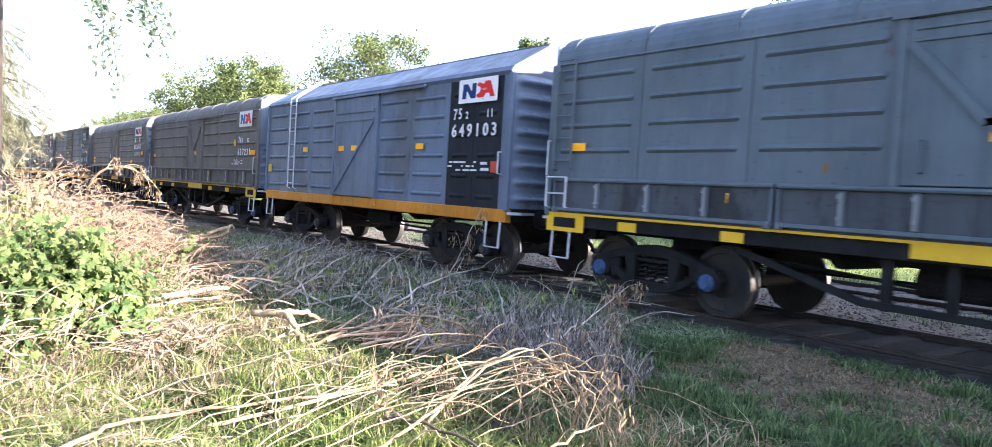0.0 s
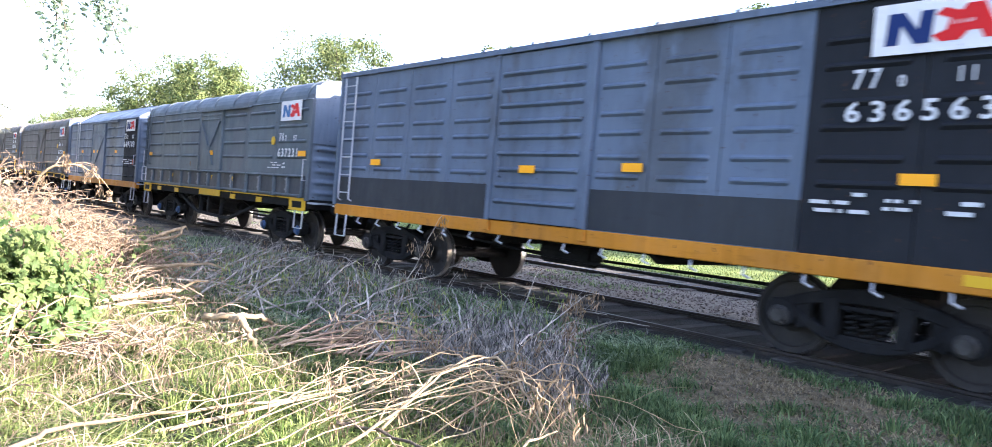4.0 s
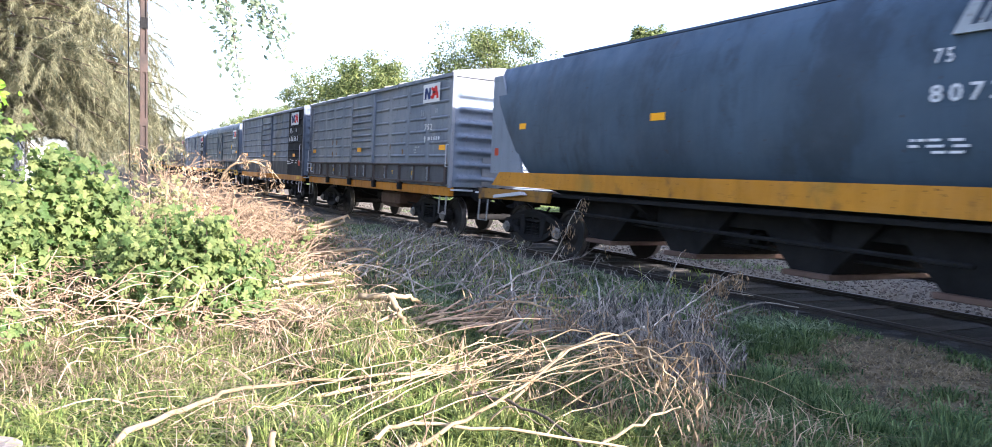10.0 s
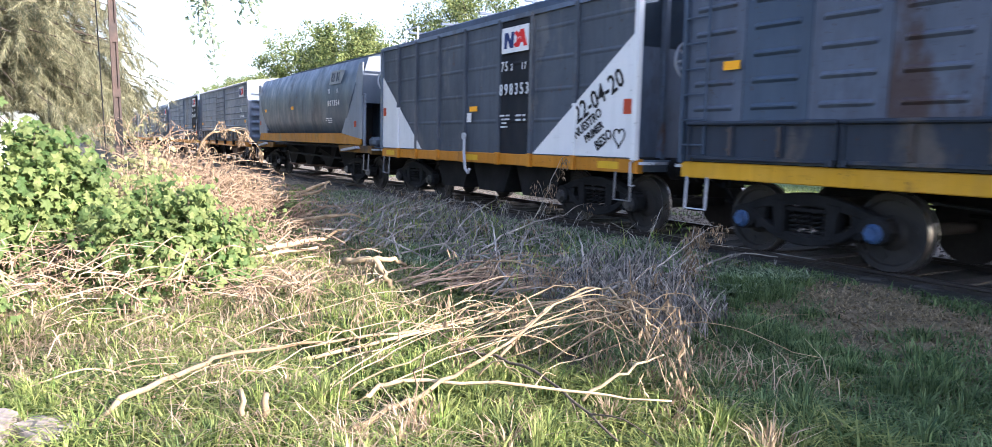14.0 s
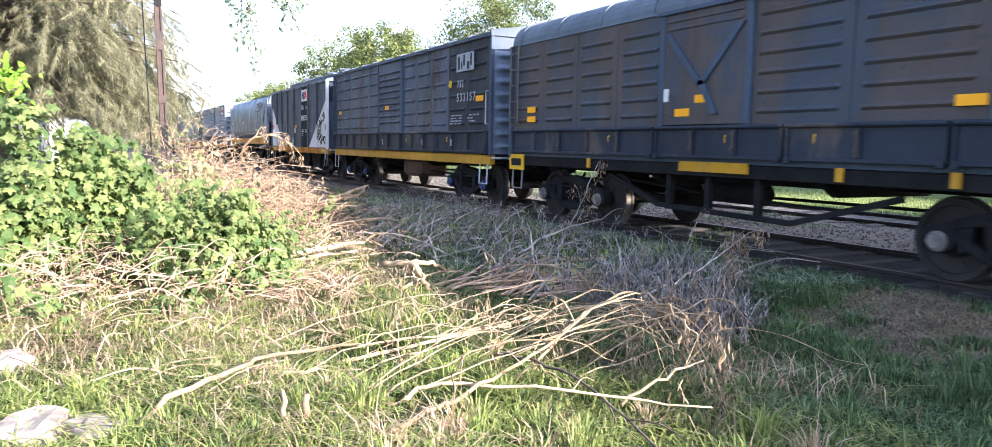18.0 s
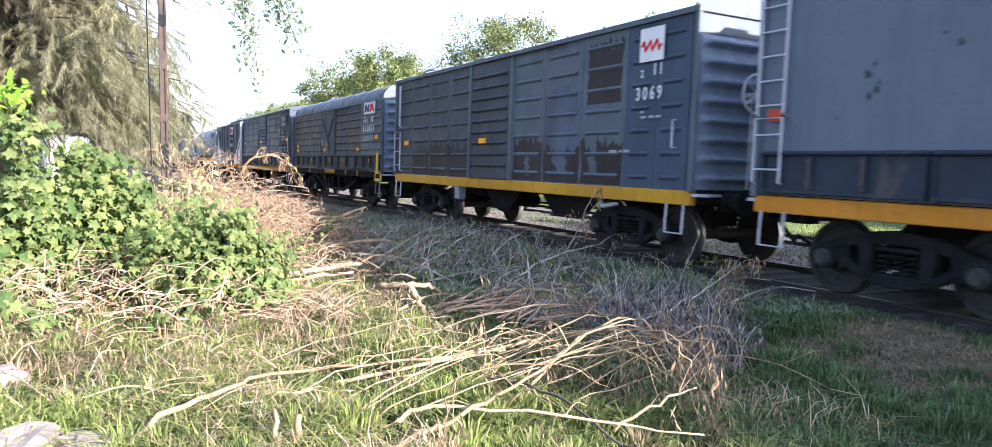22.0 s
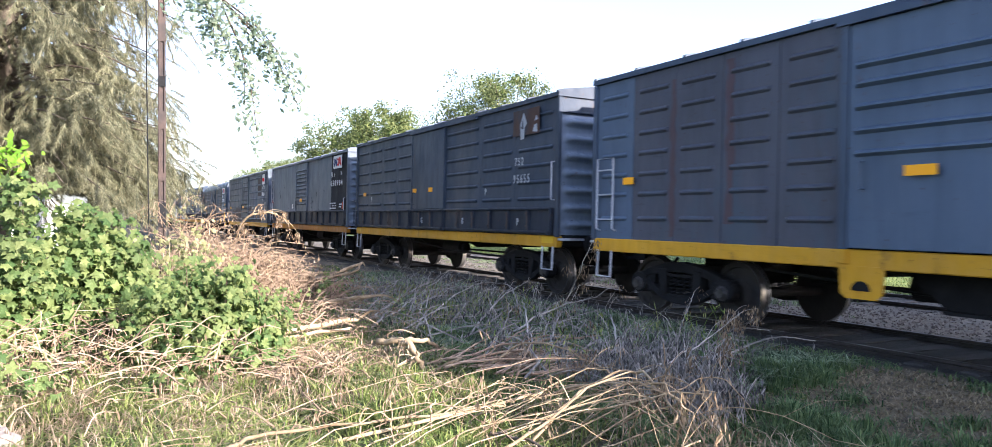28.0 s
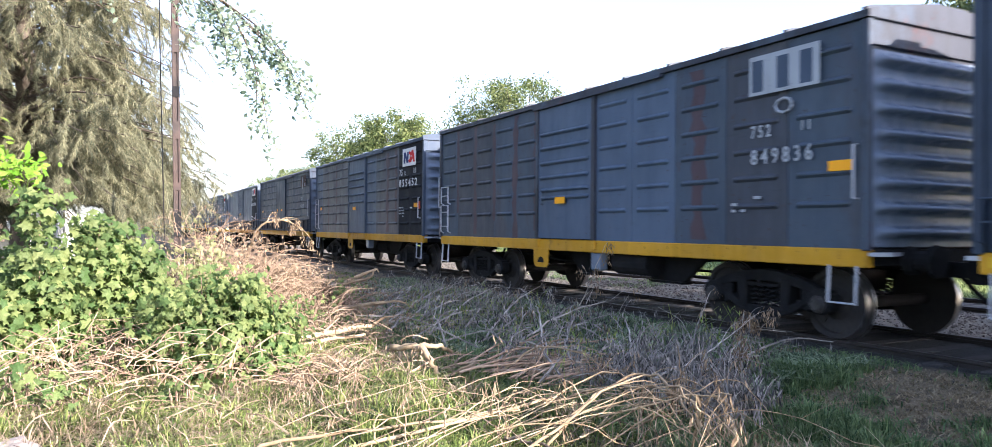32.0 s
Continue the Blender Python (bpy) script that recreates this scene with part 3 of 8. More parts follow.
def letters(wagon, L, body, d, z, size, mat=LETTER, out=0.05, stretch=0.78, end=None):
    """Lettering that starts d metres from the front, and ends at the given distance."""
    me = text_mesh(body, size, -W - out - 0.008, L / 2 - d, z, mat, 1.0 if end else stretch)
    if end:
        lo = min(v.co.y for v in me.vertices)
        k = (end - d) / (L / 2 - d - lo)
        for v in me.vertices:
            v.co.y = L / 2 - d + (v.co.y - (L / 2 - d)) * k
    return glyph_parts(wagon, me, mat)


def glyph_parts(wagon, me, mat):
    """Cut a row of lettering into its characters, each a part of its own."""
    co = np.array([tuple(v.co) for v in me.vertices])
    polys = [tuple(p.vertices) for p in me.polygons]
    bpy.data.meshes.remove(me)
    spans = sorted((co[list(p), 1].min(), co[list(p), 1].max()) for p in polys)
    runs = []
    for lo, hi in spans:
        if runs and lo < runs[-1][1] + 0.001:
            runs[-1][1] = max(runs[-1][1], hi)
        else:
            runs.append([lo, hi])
    for lo, hi in runs:
        ps = [p for p in polys if lo - 1e-6 <= co[list(p), 1].min() <= hi]
        used = sorted({i for p in ps for i in p})
        at = {i: k for k, i in enumerate(used)}
        m = bpy.data.meshes.new("character")
        m.from_pydata([tuple(co[i]) for i in used], [], [[at[i] for i in p] for p in ps])
        m.materials.append(mat)
        part("character", m, mat, wagon)


def loose_parts(wagon, me, mat):
    """Cut handwriting into its strokes' pieces, each a part of its own."""
    bm = bmesh.new()
    bm.from_mesh(me)
    bpy.data.meshes.remove(me)
    bmesh.ops.remove_doubles(bm, verts=bm.verts, dist=0.0005)
    bm.verts.index_update()
    left = set(bm.faces)
    while left:
        todo, seen = [left.pop()], []
        while todo:
            f = todo.pop()
            seen.append(f)
            for e in f.edges:
                for g in e.link_faces:
                    if g in left:
                        left.discard(g)
                        todo.append(g)
        ids = sorted({v.index for f in seen for v in f.verts})
        at = {i: k for k, i in enumerate(ids)}
        bm.verts.ensure_lookup_table()
        m = bpy.data.meshes.new("character")
        m.from_pydata([tuple(bm.verts[i].co) for i in ids], [], [[at[v.index] for v in f.verts] for f in seen])
        m.materials.append(mat)
        part("handwritten_character", m, mat, wagon)
    bm.free()


def small_print(wagon, L, d0, d1, z0, z1, rows, seed, mat=LETTER, out=0.05):
    """Rows of small bars for lettering too small to read."""
    rnd = random.Random(seed)
    bm = bmesh.new()
    h = (z1 - z0) / rows
    for r in range(rows):
        d = d0 + rnd.random() * 0.1
        while d < d1 - 0.05:
            w = rnd.uniform(0.04, 0.22)
            if rnd.random() < 0.75:
                bx(bm, -W - out - 0.008, -W - out, L / 2 - min(d + w, d1), L / 2 - d, z0 + h * (r + 0.25), z0 + h * (r + 0.7))
            d += w + rnd.uniform(0.03, 0.1)
    bmesh.ops.recalc_face_normals(bm, faces=bm.faces)
    part("small_lettering", bm, mat, wagon)["kind"] = "stuff"


def reflector(wagon, L, d, z, w=0.30, h=0.11, out=0.04, mat=REFLECT):
    plate(wagon, L, "reflector", d, d + w, z, z + h, mat, "", out, 0.008)


def side_column(wagon, L, d0, d1, z0, z1, zrows, mat, name="side_panel", out=0.034, margin=0.13, label="", proud=0.0):
    """A pressed sheet of the side from d0 to d1 metres from the front, with raised ribs at the given heights: a sharp lower lip, a slope above."""
    x = -W - proud
    ya, yb = L / 2 - d0 - 0.006, L / 2 - d1 + 0.006
    m = min(margin, 0.2 * (ya - yb))
    ys = [(ya, 0), (ya - m, 0), (ya - m - 0.03, 1), (yb + m + 0.03, 1), (yb + m, 0), (yb, 0)]
    zs = [(z0, 0)]
    for z in sorted(z for z in zrows if z0 + 0.04 < z < z1 - 0.1):
        zs += [(z - 0.046, 0), (z - 0.012, 1), (z + 0.006, 0.95), (z + 0.018, 0.55), (z + 0.036, 0)]
    zs.append((z1, 0))
    v = [(x - out * p * q, y, z) for z, p in zs for y, q in ys]
    n = len(ys)
    f = [(i * n + j, (i + 1) * n + j, (i + 1) * n + j + 1, i * n + j + 1) for i in range(len(zs) - 1) for j in range(n - 1)]
    k = len(v)
    v += [(x + 0.03 + proud, y, z) for y, z in ((ya, z0), (yb, z0), (yb, z1), (ya, z1))]
    ring = [0, n - 1, len(zs) * n - 1, (len(zs) - 1) * n]
    f += [(ring[i], ring[(i + 1) % 4], k + (i + 1) % 4, k + i) for i in range(4)]
    return part(name, numpy_mesh(v, f, mat), mat, wagon, label)


def post(wagon, L, d, z0, z1, mat, w=0.09, out=0.05):
    part("post", box(-W - out, -W + 0.02, L / 2 - d - w / 2, L / 2 - d + w / 2, z0, z1, 0.008), mat, wagon)


def end_wall(wagon, L, q, z0, z1, mat, waves=8, depth=0.11, brake=False):
    """Corrugated end with rounded pressings that die out towards the corner posts."""
    nz, cols = waves * 12 + 1, (-1.0, -0.93, -0.90, -0.86, 0.86, 0.90, 0.93, 1.0)
    v, f = [], []
    for i in range(nz):
        z = z0 + (z1 - z0) * i / (nz - 1)
        a = (0.0, 0.0, 0.0, 0.0, 0.05, 0.42, 0.85, 1.0, 0.93, 0.6, 0.2, 0.03)[i % 12]
        for c in cols:
            k = 1.0 if abs(c) < 0.87 else (0.75 if abs(c) < 0.91 else 0.0)
            v.append((c * (W - 0.02), q * (L / 2 + depth * a * k), z))
    n = len(cols)
    for i in range(nz - 1):
        for j in range(n - 1):
            k = i * n + j
            f.append((k, k + 1, k + n + 1, k + n))
    if q > 0:
        f = [t[::-1] for t in f]
    me = numpy_mesh(v, f, mat, True)
    e = part("end_wall", me, mat, wagon, "ribbed steel end wall")
    if brake and q < 0:
        brake_wheel(wagon, (-0.55, -L / 2 - 0.24, 2.55))
    return e


def brake_wheel(wagon, c, r=0.28):
    bm = bmesh.new()
    pts = [(c[0] + r * math.cos(a), c[1], c[2] + r * math.sin(a)) for a in np.linspace(0, math.tau, 25)]
    tube(bm, pts, 0.022, sides=6, cap=False)
    for k in range(6):
        a = math.tau * k / 5
        tube(bm, [(c[0], c[1], c[2]), (c[0] + r * math.cos(a), c[1], c[2] + r * math.sin(a))], 0.018, sides=5)
    tube(bm, [(c[0], c[1] - 0.03, c[2]), (c[0], c[1] + 0.22, c[2])], 0.03, sides=8)
    tube(bm, [(c[0], c[1] + 0.1, c[2]), (c[0], c[1] + 0.1, c[2] - 1.4)], 0.015, sides=5)
    bmesh.ops.recalc_face_normals(bm, faces=bm.faces)
    part("brake_wheel", bm, GALV, wagon, "spoked hand-brake wheel")


def gable_roof(wagon, L, mat, eave=3.70, rise=0.22, seams=11, walkway=True):
    prof = [(-W - 0.05, eave - 0.06), (-W - 0.05, eave + 0.02), (-W + 0.05, eave + 0.05), (-0.3, eave + rise), (0.3, eave + rise), (W - 0.05, eave + 0.05), (W + 0.05, eave + 0.02), (W + 0.05, eave - 0.06)]
    r = part("roof", prism_of(prof, "y", -L / 2 - 0.06, L / 2 + 0.06), mat, wagon, "low steel roof")
    for i in range(seams + 1):
        y = -L / 2 + L * i / seams
        up = [(-W - 0.055, eave - 0.02), (-W - 0.055, eave + 0.05), (-W + 0.05, eave + 0.08), (-0.3, eave + rise + 0.03), (0.3, eave + rise + 0.03), (0.3, eave + rise + 0.001), (-0.3, eave + rise + 0.001), (-W + 0.05, eave + 0.051), (-W - 0.05, eave + 0.021)]
        part("roof_seam", prism_of(up, "y", y - 0.03, y + 0.03), mat, r)
    for q in (-1, 1):
        end = [(-W + 0.02, eave - 0.34), (-W + 0.02, eave - 0.02), (-0.3, eave + rise - 0.03), (0.3, eave + rise - 0.03), (W - 0.02, eave - 0.02), (W - 0.02, eave - 0.34)]
        y = q * (L / 2 - 0.01)
        part("end_plate", prism_of(end, "y", y - 0.03, y + 0.03), mat, wagon, "plain gable plate over the end ribs")
    if walkway:
        bm = bmesh.new()
        bx(bm, -0.45, 0.0, L / 2 - 0.75, L / 2 + 0.02, eave + 0.17, eave + 0.30)
        bmesh.ops.recalc_face_normals(bm, faces=bm.faces)
        part("roof_step", bm, mat, wagon)


def round_roof(wagon, L, mat, eave=3.30, r=0.46, end_eave=None):
    prof = [(-W, eave - 0.02)]
    prof += [(-W + r - r * math.cos(a), eave + r * math.sin(a)) for a in np.linspace(0.0, math.pi / 2 * 0.85, 7)]
    prof += [(0.0, eave + r + 0.12)]
    prof += [(-x, z) for x, z in prof[-2::-1]]
    bm = prism_of(prof, "y", -L / 2, L / 2)
    ro = part("roof", bm, mat, wagon, "rounded steel roof")
    part("walkway", box(-0.3, 0.3, -L / 2 + 0.1, L / 2 - 0.1, eave + r + 0.14, eave + r + 0.18, 0.01), mat, wagon, "narrow roof walkway")
    bm = bmesh.new()
    tube(bm, [(-W - 0.005, -L / 2, eave), (-W - 0.005, L / 2, eave)], 0.02, sides=5)
    part("drip_rail", bm, mat, wagon)
    for i in range(9):
        y = -L / 2 + 0.3 + (L - 0.6) * i / 8
        seam = [(x * 1.004, z + 0.008) for x, z in prof[1:9]]
        b2 = bmesh.new()
        pts = [(x, y, z) for x, z in seam]
        tube(b2, pts, 0.014, sides=4)
        part("roof_seam", b2, mat, ro)
    return ro


def drop_side(wagon, L, cuts, z0, z1, mat, d0=0.15, d1=None, out=0.10, hooks=True, frame_mat=None, latch_mat=None):
    """Low hinged flaps along the foot of the side: flap > top rail, foot rail, stiles, hooks."""
    d1 = d1 or L - 0.1
    edges = [d0] + list(cuts) + [d1]
    for a, b in zip(edges, edges[1:]):
        ya, yb = L / 2 - a - 0.025, L / 2 - b + 0.025
        flap = part("drop_flap", box(-W - out + 0.05, -W - 0.01, yb, ya, z0, z1, 0.005), mat, wagon)
        x0, x1 = -W - out, -W - out + 0.055
        bm = bmesh.new()
        tube(bm, [(x0 + 0.02, yb, z1 - 0.02), (x0 + 0.02, ya, z1 - 0.02)], 0.028, sides=8)
        part("top_rail", bm, frame_mat or mat, flap)
        part("foot_rail", box(x0 + 0.01, x1, yb, ya, z0, z0 + 0.045, 0.006), frame_mat or mat, flap)
        n = max(1, round((ya - yb) / 0.8))
        for i in range(n + 1):
            y = yb + (ya - yb) * i / n
            part("stile", box(x0 + 0.008, x1, max(yb, y - 0.03), min(ya, y + 0.03), z0 + 0.046, z1 - 0.05, 0.006), frame_mat or mat, flap)
        if hooks:
            # upright latch bars with a bolt, one on each inner stile
            for i in range(1, n):
                y = yb + (ya - yb) * i / n
                latch = bmesh.new()
                bx(latch, x0 - 0.012, x0 + 0.006, y - 0.017, y + 0.017, z0 + 0.06, z1 - 0.07)
                bx(latch, x0 - 0.03, x0 - 0.010, y - 0.028, y + 0.028, z1 - 0.13, z1 - 0.09)
                tube(latch, [(x0 - 0.035, y, z0 + 0.13), (x0 - 0.005, y, z0 + 0.13)], 0.02, sides=6)
                bmesh.ops.recalc_face_normals(latch, faces=latch.faces)
                part("latch", latch, latch_mat or P_FRAME, flap, "scuffed upright latch bar")
            for y in (yb + 0.05, ya - 0.05):
                part("hinge", box(x0 - 0.02, x1, y - 0.035, y + 0.035, z0 - 0.03, z0 + 0.05, 0.006), frame_mat or mat, flap)


def tie(wagon, L, d, z):
    """Knotted yellow cord on a flap's latch."""
    y = L / 2 - d
    bm = bmesh.new()
    tube(bm, [(-W - 0.11, y + 0.01, z + 0.03), (-W - 0.135, y, z + 0.015), (-W - 0.13, y + 0.004, z - 0.02), (-W - 0.12, y + 0.012, z - 0.07)], 0.012, 0.006, sides=5)
    part("cord", bm, BRIGHT_YELLOW, wagon, "knotted yellow cord")


def stain(wagon, L, d0, d1, z0, z1, mat, seed, out=0.0):
    """Ragged streak of stained paint that runs down the sheet."""
    rnd = random.Random(seed)
    zs = np.linspace(z0, z1, 15)
    w = d1 - d0
    near = [(L / 2 - d0 - w * rnd.uniform(0.0, 0.38), z) for z in zs]
    far = [(L / 2 - d1 + w * rnd.uniform(0.0, 0.38), z) for z in zs]
    part("stain", prism_of(near + far[::-1], "x", -W - out - 0.003, -W - out + 0.002), mat, wagon, "ragged rust-brown stain")


def ragged_patch(wagon, L, d0, d1, z0, z1, mat, seed, out=0.0, rough=0.12):
    """Worn paint with a torn upper edge and crumbling sides."""
    rnd = random.Random(seed)
    top = [(L / 2 - d0 - (d1 - d0) * k / 22, z1 + rough * rnd.uniform(-1, 1) * (1 if 0 < k < 22 else 0.4)) for k in range(23)]
    near = [(L / 2 - d0 - rnd.uniform(0, 0.06), z) for z in np.linspace(z0, z1 - rough, 6)]
    far = [(L / 2 - d1 + rnd.uniform(0, 0.06), z) for z in np.linspace(z0, z1 - rough, 6)]
    part("worn_patch", prism_of(near + top + far[::-1], "x", -W - out - 0.004, -W - out + 0.002), mat, wagon, "ragged patch of brown primer")


def side_girders(wagon, L, spans):
    """Deep trapezoid girders hanging between the bogies on both sides."""
    for d0, d1 in spans:
        a, b = L / 2 - d0, L / 2 - d1
        for s in (-1, 1):
            prof = [(a, 1.10), (a - 0.08, 0.98), (a - 0.62, 0.53), (b + 0.62, 0.53), (b + 0.08, 0.98), (b, 1.10)]
            g = part("side_girder", prism_of(prof, "x", s * 0.92, s * 1.02), IRON, wagon, "deep grimy girder between the bogies")
            lip = [(a - 0.60, 0.525), (a - 0.62, 0.49), (b + 0.62, 0.49), (b + 0.60, 0.525)]
            part("flange", prism_of(lip, "x", s * 0.86, s * 1.08), IRON, g)


def rust_spot(wagon, L, d, z, r, seed):
    rnd = random.Random(seed)
    ring = [(L / 2 - d + r * rnd.uniform(0.6, 1.0) * math.cos(q), z + 1.8 * r * rnd.uniform(0.6, 1.1) * math.sin(q)) for q in np.linspace(0, math.tau, 11)[:-1]]
    part("rust_spot", prism_of(ring, "x", -W - 0.006, -W + 0.002), P_RUST, wagon)


def wagon_thing(letter_front, length, label):
    w = new("freight_wagon")
    tagged(w, label, "wagon", "wagons of the freight train")
    w["front"] = letter_front
    w["length"] = length
    WAGONS.append(w)
    return w


def core(w, L, top, mat, far=True):
    """Inner box that closes the body, with the far side's sheet."""
    part("body", box(-W + 0.03, W - 0.03, -L / 2 + 0.02, L / 2 - 0.02, 1.15, top), mat, w)
    if far:
        bm = bmesh.new()
        bx(bm, W - 0.03, W, -L / 2, L / 2, 1.15, top)
        for i in range(13):
            y = -L / 2 + L * i / 12
            bx(bm, W, W + 0.05, y - 0.04, y + 0.04, 1.15, top)
        bmesh.ops.recalc_face_normals(bm, faces=bm.faces)
        part("far_side", bm, mat, w)


def corner_posts(w, L, z0, z1, mat):
    for q in (-1, 1):
        for s in (-1, 1):
            part("corner_post", box(s * W - 0.04, s * W + 0.04, q * L / 2 - 0.05, q * L / 2 + 0.05, z0, z1, 0.012), mat, w)


def boxcar(front, L, label, paintm, sole, roof="gable", door=(4.75, 6.7), cols_a=5, cols_b=3, board=None, board_mat=BLACK, drop=None, rows=6, door_mat=None,
           door_rows=9, low=None, hub=HUB, partial=None, door_style="ribs", ribs=True, rib_low=None, roof_mat=None, drop_mat=None, end_mat=None, tail=None, waves=8, brake=False, zrows=None, door_z=None, col_mats=None, frame_mat=None, end_rib_top=None, roof_lift=0.0):
    """A box wagon: side sheets in columns, door, end walls, roof, gear."""
    w = wagon_thing(front, L, label)
    round_ = roof == "round"
    top = 3.30 if round_ else 3.68
    base = 1.14 if not drop else drop[1]
    running_gear(w, L, sole, hub, partial=partial, end_mat=end_mat)
    core(w, L, top, paintm)
    lo = rib_low or base + 0.18
    if not ribs:
        zrows = []
    elif zrows is None:
        zrows = [lo + (top - 0.25 - lo) * i / (rows - 1) for i in range(rows)]
    if door_z is None:
        door_z = [base + 0.3 + (top - 0.35 - base - 0.3) * i / (door_rows - 1) for i in range(door_rows)]

    def run(d0, d1, n, first):
        for i in range(n):
            a, b = d0 + (d1 - d0) * i / n, d0 + (d1 - d0) * (i + 1) / n
            side_column(w, L, a, b, base, top, zrows, (col_mats or {}).get(first + i, paintm))
    run(0.05, door[0], cols_a, 0)
    endb = board[0] if board else L - 0.05
    run(door[1], endb, cols_b, cols_a)
    if board:
        n = 2
        for i in range(n):
            a, b = board[0] + (board[1] - board[0]) * i / n, board[0] + (board[1] - board[0]) * (i + 1) / n
            side_column(w, L, a, b, base, top, zrows, board_mat, "number_panel", label="dark panel that carries the wagon's lettering")
        if board[1] < L - 0.15:
            side_column(w, L, board[1], L - 0.05, base, top, [], paintm)
    dm = door_mat or paintm
    if door_style == "ribs":
        dr = side_column(w, L, door[0] + 0.05, door[1] - 0.05, base + 0.02, top - 0.06, door_z, dm, "door", out=0.055, margin=0.08, proud=0.035, label="ribbed sliding door")
    else:
        dr = part("door", box(-W - 0.045, -W, L / 2 - door[1] + 0.05, L / 2 - door[0] - 0.05, base + 0.02, top - 0.06, 0.006), dm, w, "flat steel sliding door")
    if door_style == "brace":
        bm = bmesh.new()
        ya, yb = L / 2 - door[0] - 0.1, L / 2 - door[1] + 0.1
        bx(bm, -W - 0.07, -W - 0.04, yb, ya, top - 0.38, top - 0.33)
        bx(bm, -W - 0.07, -W - 0.04, yb, ya, top - 0.55, top - 0.50)
        prism(bm, [(yb, top - 0.6), (yb + 0.09, top - 0.6), (ya, base + 0.1), (ya - 0.09, base + 0.1)], "x", -W - 0.075, -W - 0.045)
        bmesh.ops.recalc_face_normals(bm, faces=bm.faces)
        part("brace", bm, dm, dr)
    if door_style == "vee":
        # pressed V over the door, short ribs above it, a small chevron below
        ya, yb = L / 2 - door[0] - 0.12, L / 2 - door[1] + 0.12
        ym, ztop, zmid = (ya + yb) / 2, 2.98, 2.22
        for y0, z0, y1, z1, r in ((ya, ztop, ym, zmid, 0.06), (yb, ztop, ym, zmid, 0.06), (ym, zmid + 0.06, ym - 0.28, 1.82, 0.06)):
            bm = prism_of([(y0 - r, z0), (y0 + r, z0), (y1 + r, z1), (y1 - r, z1)], "x", -W - 0.085, -W - 0.04)
            part("brace", bm, paintm, dr)
        for k in range(3):
            part("door_rib", box(-W - 0.065, -W - 0.04, yb, ya, 3.04 + 0.11 * k - 0.02, 3.04 + 0.11 * k + 0.015, 0.006), dm, dr)
    bm = bmesh.new()
    hy = L / 2 - door[0] - 0.25
    tube(bm, [(-W - 0.06, hy, 2.1), (-W - 0.11, hy, 2.1), (-W - 0.11, hy, 1.8), (-W - 0.06, hy, 1.8)], 0.014, sides=5)
    part("handle", bm, dm, dr)
    for d in door:
        post(w, L, d, base, top, paintm, 0.10, 0.06)
        if not drop:
            part("door_stop", box(-W - 0.06, -W, L / 2 - d - 0.06, L / 2 - d + 0.06, SOLE_HI - 0.16, SOLE_HI, 0.01), sole, w)
    bm = bmesh.new()
    bx(bm, -W - 0.09, -W - 0.03, L / 2 - door[1] - 1.8, L / 2 - door[0] + 0.1, top - 0.05, top)
    bmesh.ops.recalc_face_normals(bm, faces=bm.faces)
    part("door_track", bm, paintm, w)
    for q in (-1, 1):
        rib_top = end_rib_top or top - (0.32 if not round_ else 0.0)
        # ends take the lightened P_END, whatever paint the sides have
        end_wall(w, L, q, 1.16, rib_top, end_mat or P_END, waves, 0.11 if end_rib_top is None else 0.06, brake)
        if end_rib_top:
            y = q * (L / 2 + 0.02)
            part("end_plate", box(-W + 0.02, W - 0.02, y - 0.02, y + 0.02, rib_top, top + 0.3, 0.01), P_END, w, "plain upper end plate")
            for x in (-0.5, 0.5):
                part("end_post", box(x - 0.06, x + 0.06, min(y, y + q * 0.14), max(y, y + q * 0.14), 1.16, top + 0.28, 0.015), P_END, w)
    corner_posts(w, L, 1.12, top, paintm)
    if round_:
        round_roof(w, L, roof_mat or paintm)
    else:
        gable_roof(w, L, roof_mat or paintm, 3.70 + roof_lift)
    if drop:
        drop_side(w, L, drop[2], drop[0], drop[1], drop_mat or paintm, frame_mat=frame_mat, latch_mat=P_LATCH if frame_mat else None)
    if low:
        for k, (a, b, z0, z1, mat) in enumerate(low):
            side_column(w, L, a, b, z0, z1, zrows, mat, "repaint_patch", proud=0.005 + 0.001 * k, label="darker repainted patch")
    return w


# body paints
P_GREY = paint("grey_blue_paint", (0.1080, 0.1417, 0.2011), 0.5, 0.2, 0.45, 0.5, patch=(0.082, 0.098, 0.125), spread=0.4)
P_SLATE = paint("slate_grey_paint", (0.0945, 0.1210, 0.1446), 0.5, 0.25, 0.5, 0.5, patch=(0.098, 0.115, 0.14), spread=0.4)
P_BLUE = paint("faded_blue_paint", (0.1575, 0.1860, 0.2309), 0.5, 0.36, 0.5, 0.4, (0.13, 0.085, 0.06), patch=(0.215, 0.235, 0.27), spread=0.6)
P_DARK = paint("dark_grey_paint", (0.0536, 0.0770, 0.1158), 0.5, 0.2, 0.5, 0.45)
P_NIGHT = paint("sooty_blue_paint", (0.0400, 0.0560, 0.0830), 0.6, 0.2, 0.5, 0.5, patch=(0.052, 0.064, 0.085), spread=0.35)
P_STREAK = paint("streaked_hopper_paint", (0.0689, 0.0838, 0.107), 0.5, 0.25, 0.55, 0.6, patch=(0.12, 0.125, 0.135), spread=0.35)
P_DUST = paint("dusty_brown_grey_paint", (0.1443, 0.1373, 0.1262), 0.5, 0.45, 0.65, 0.5)
P_LIGHT = paint("light_grey_paint", (0.1152, 0.1411, 0.1772), 0.3, 0.06, 0.5, 0.3)
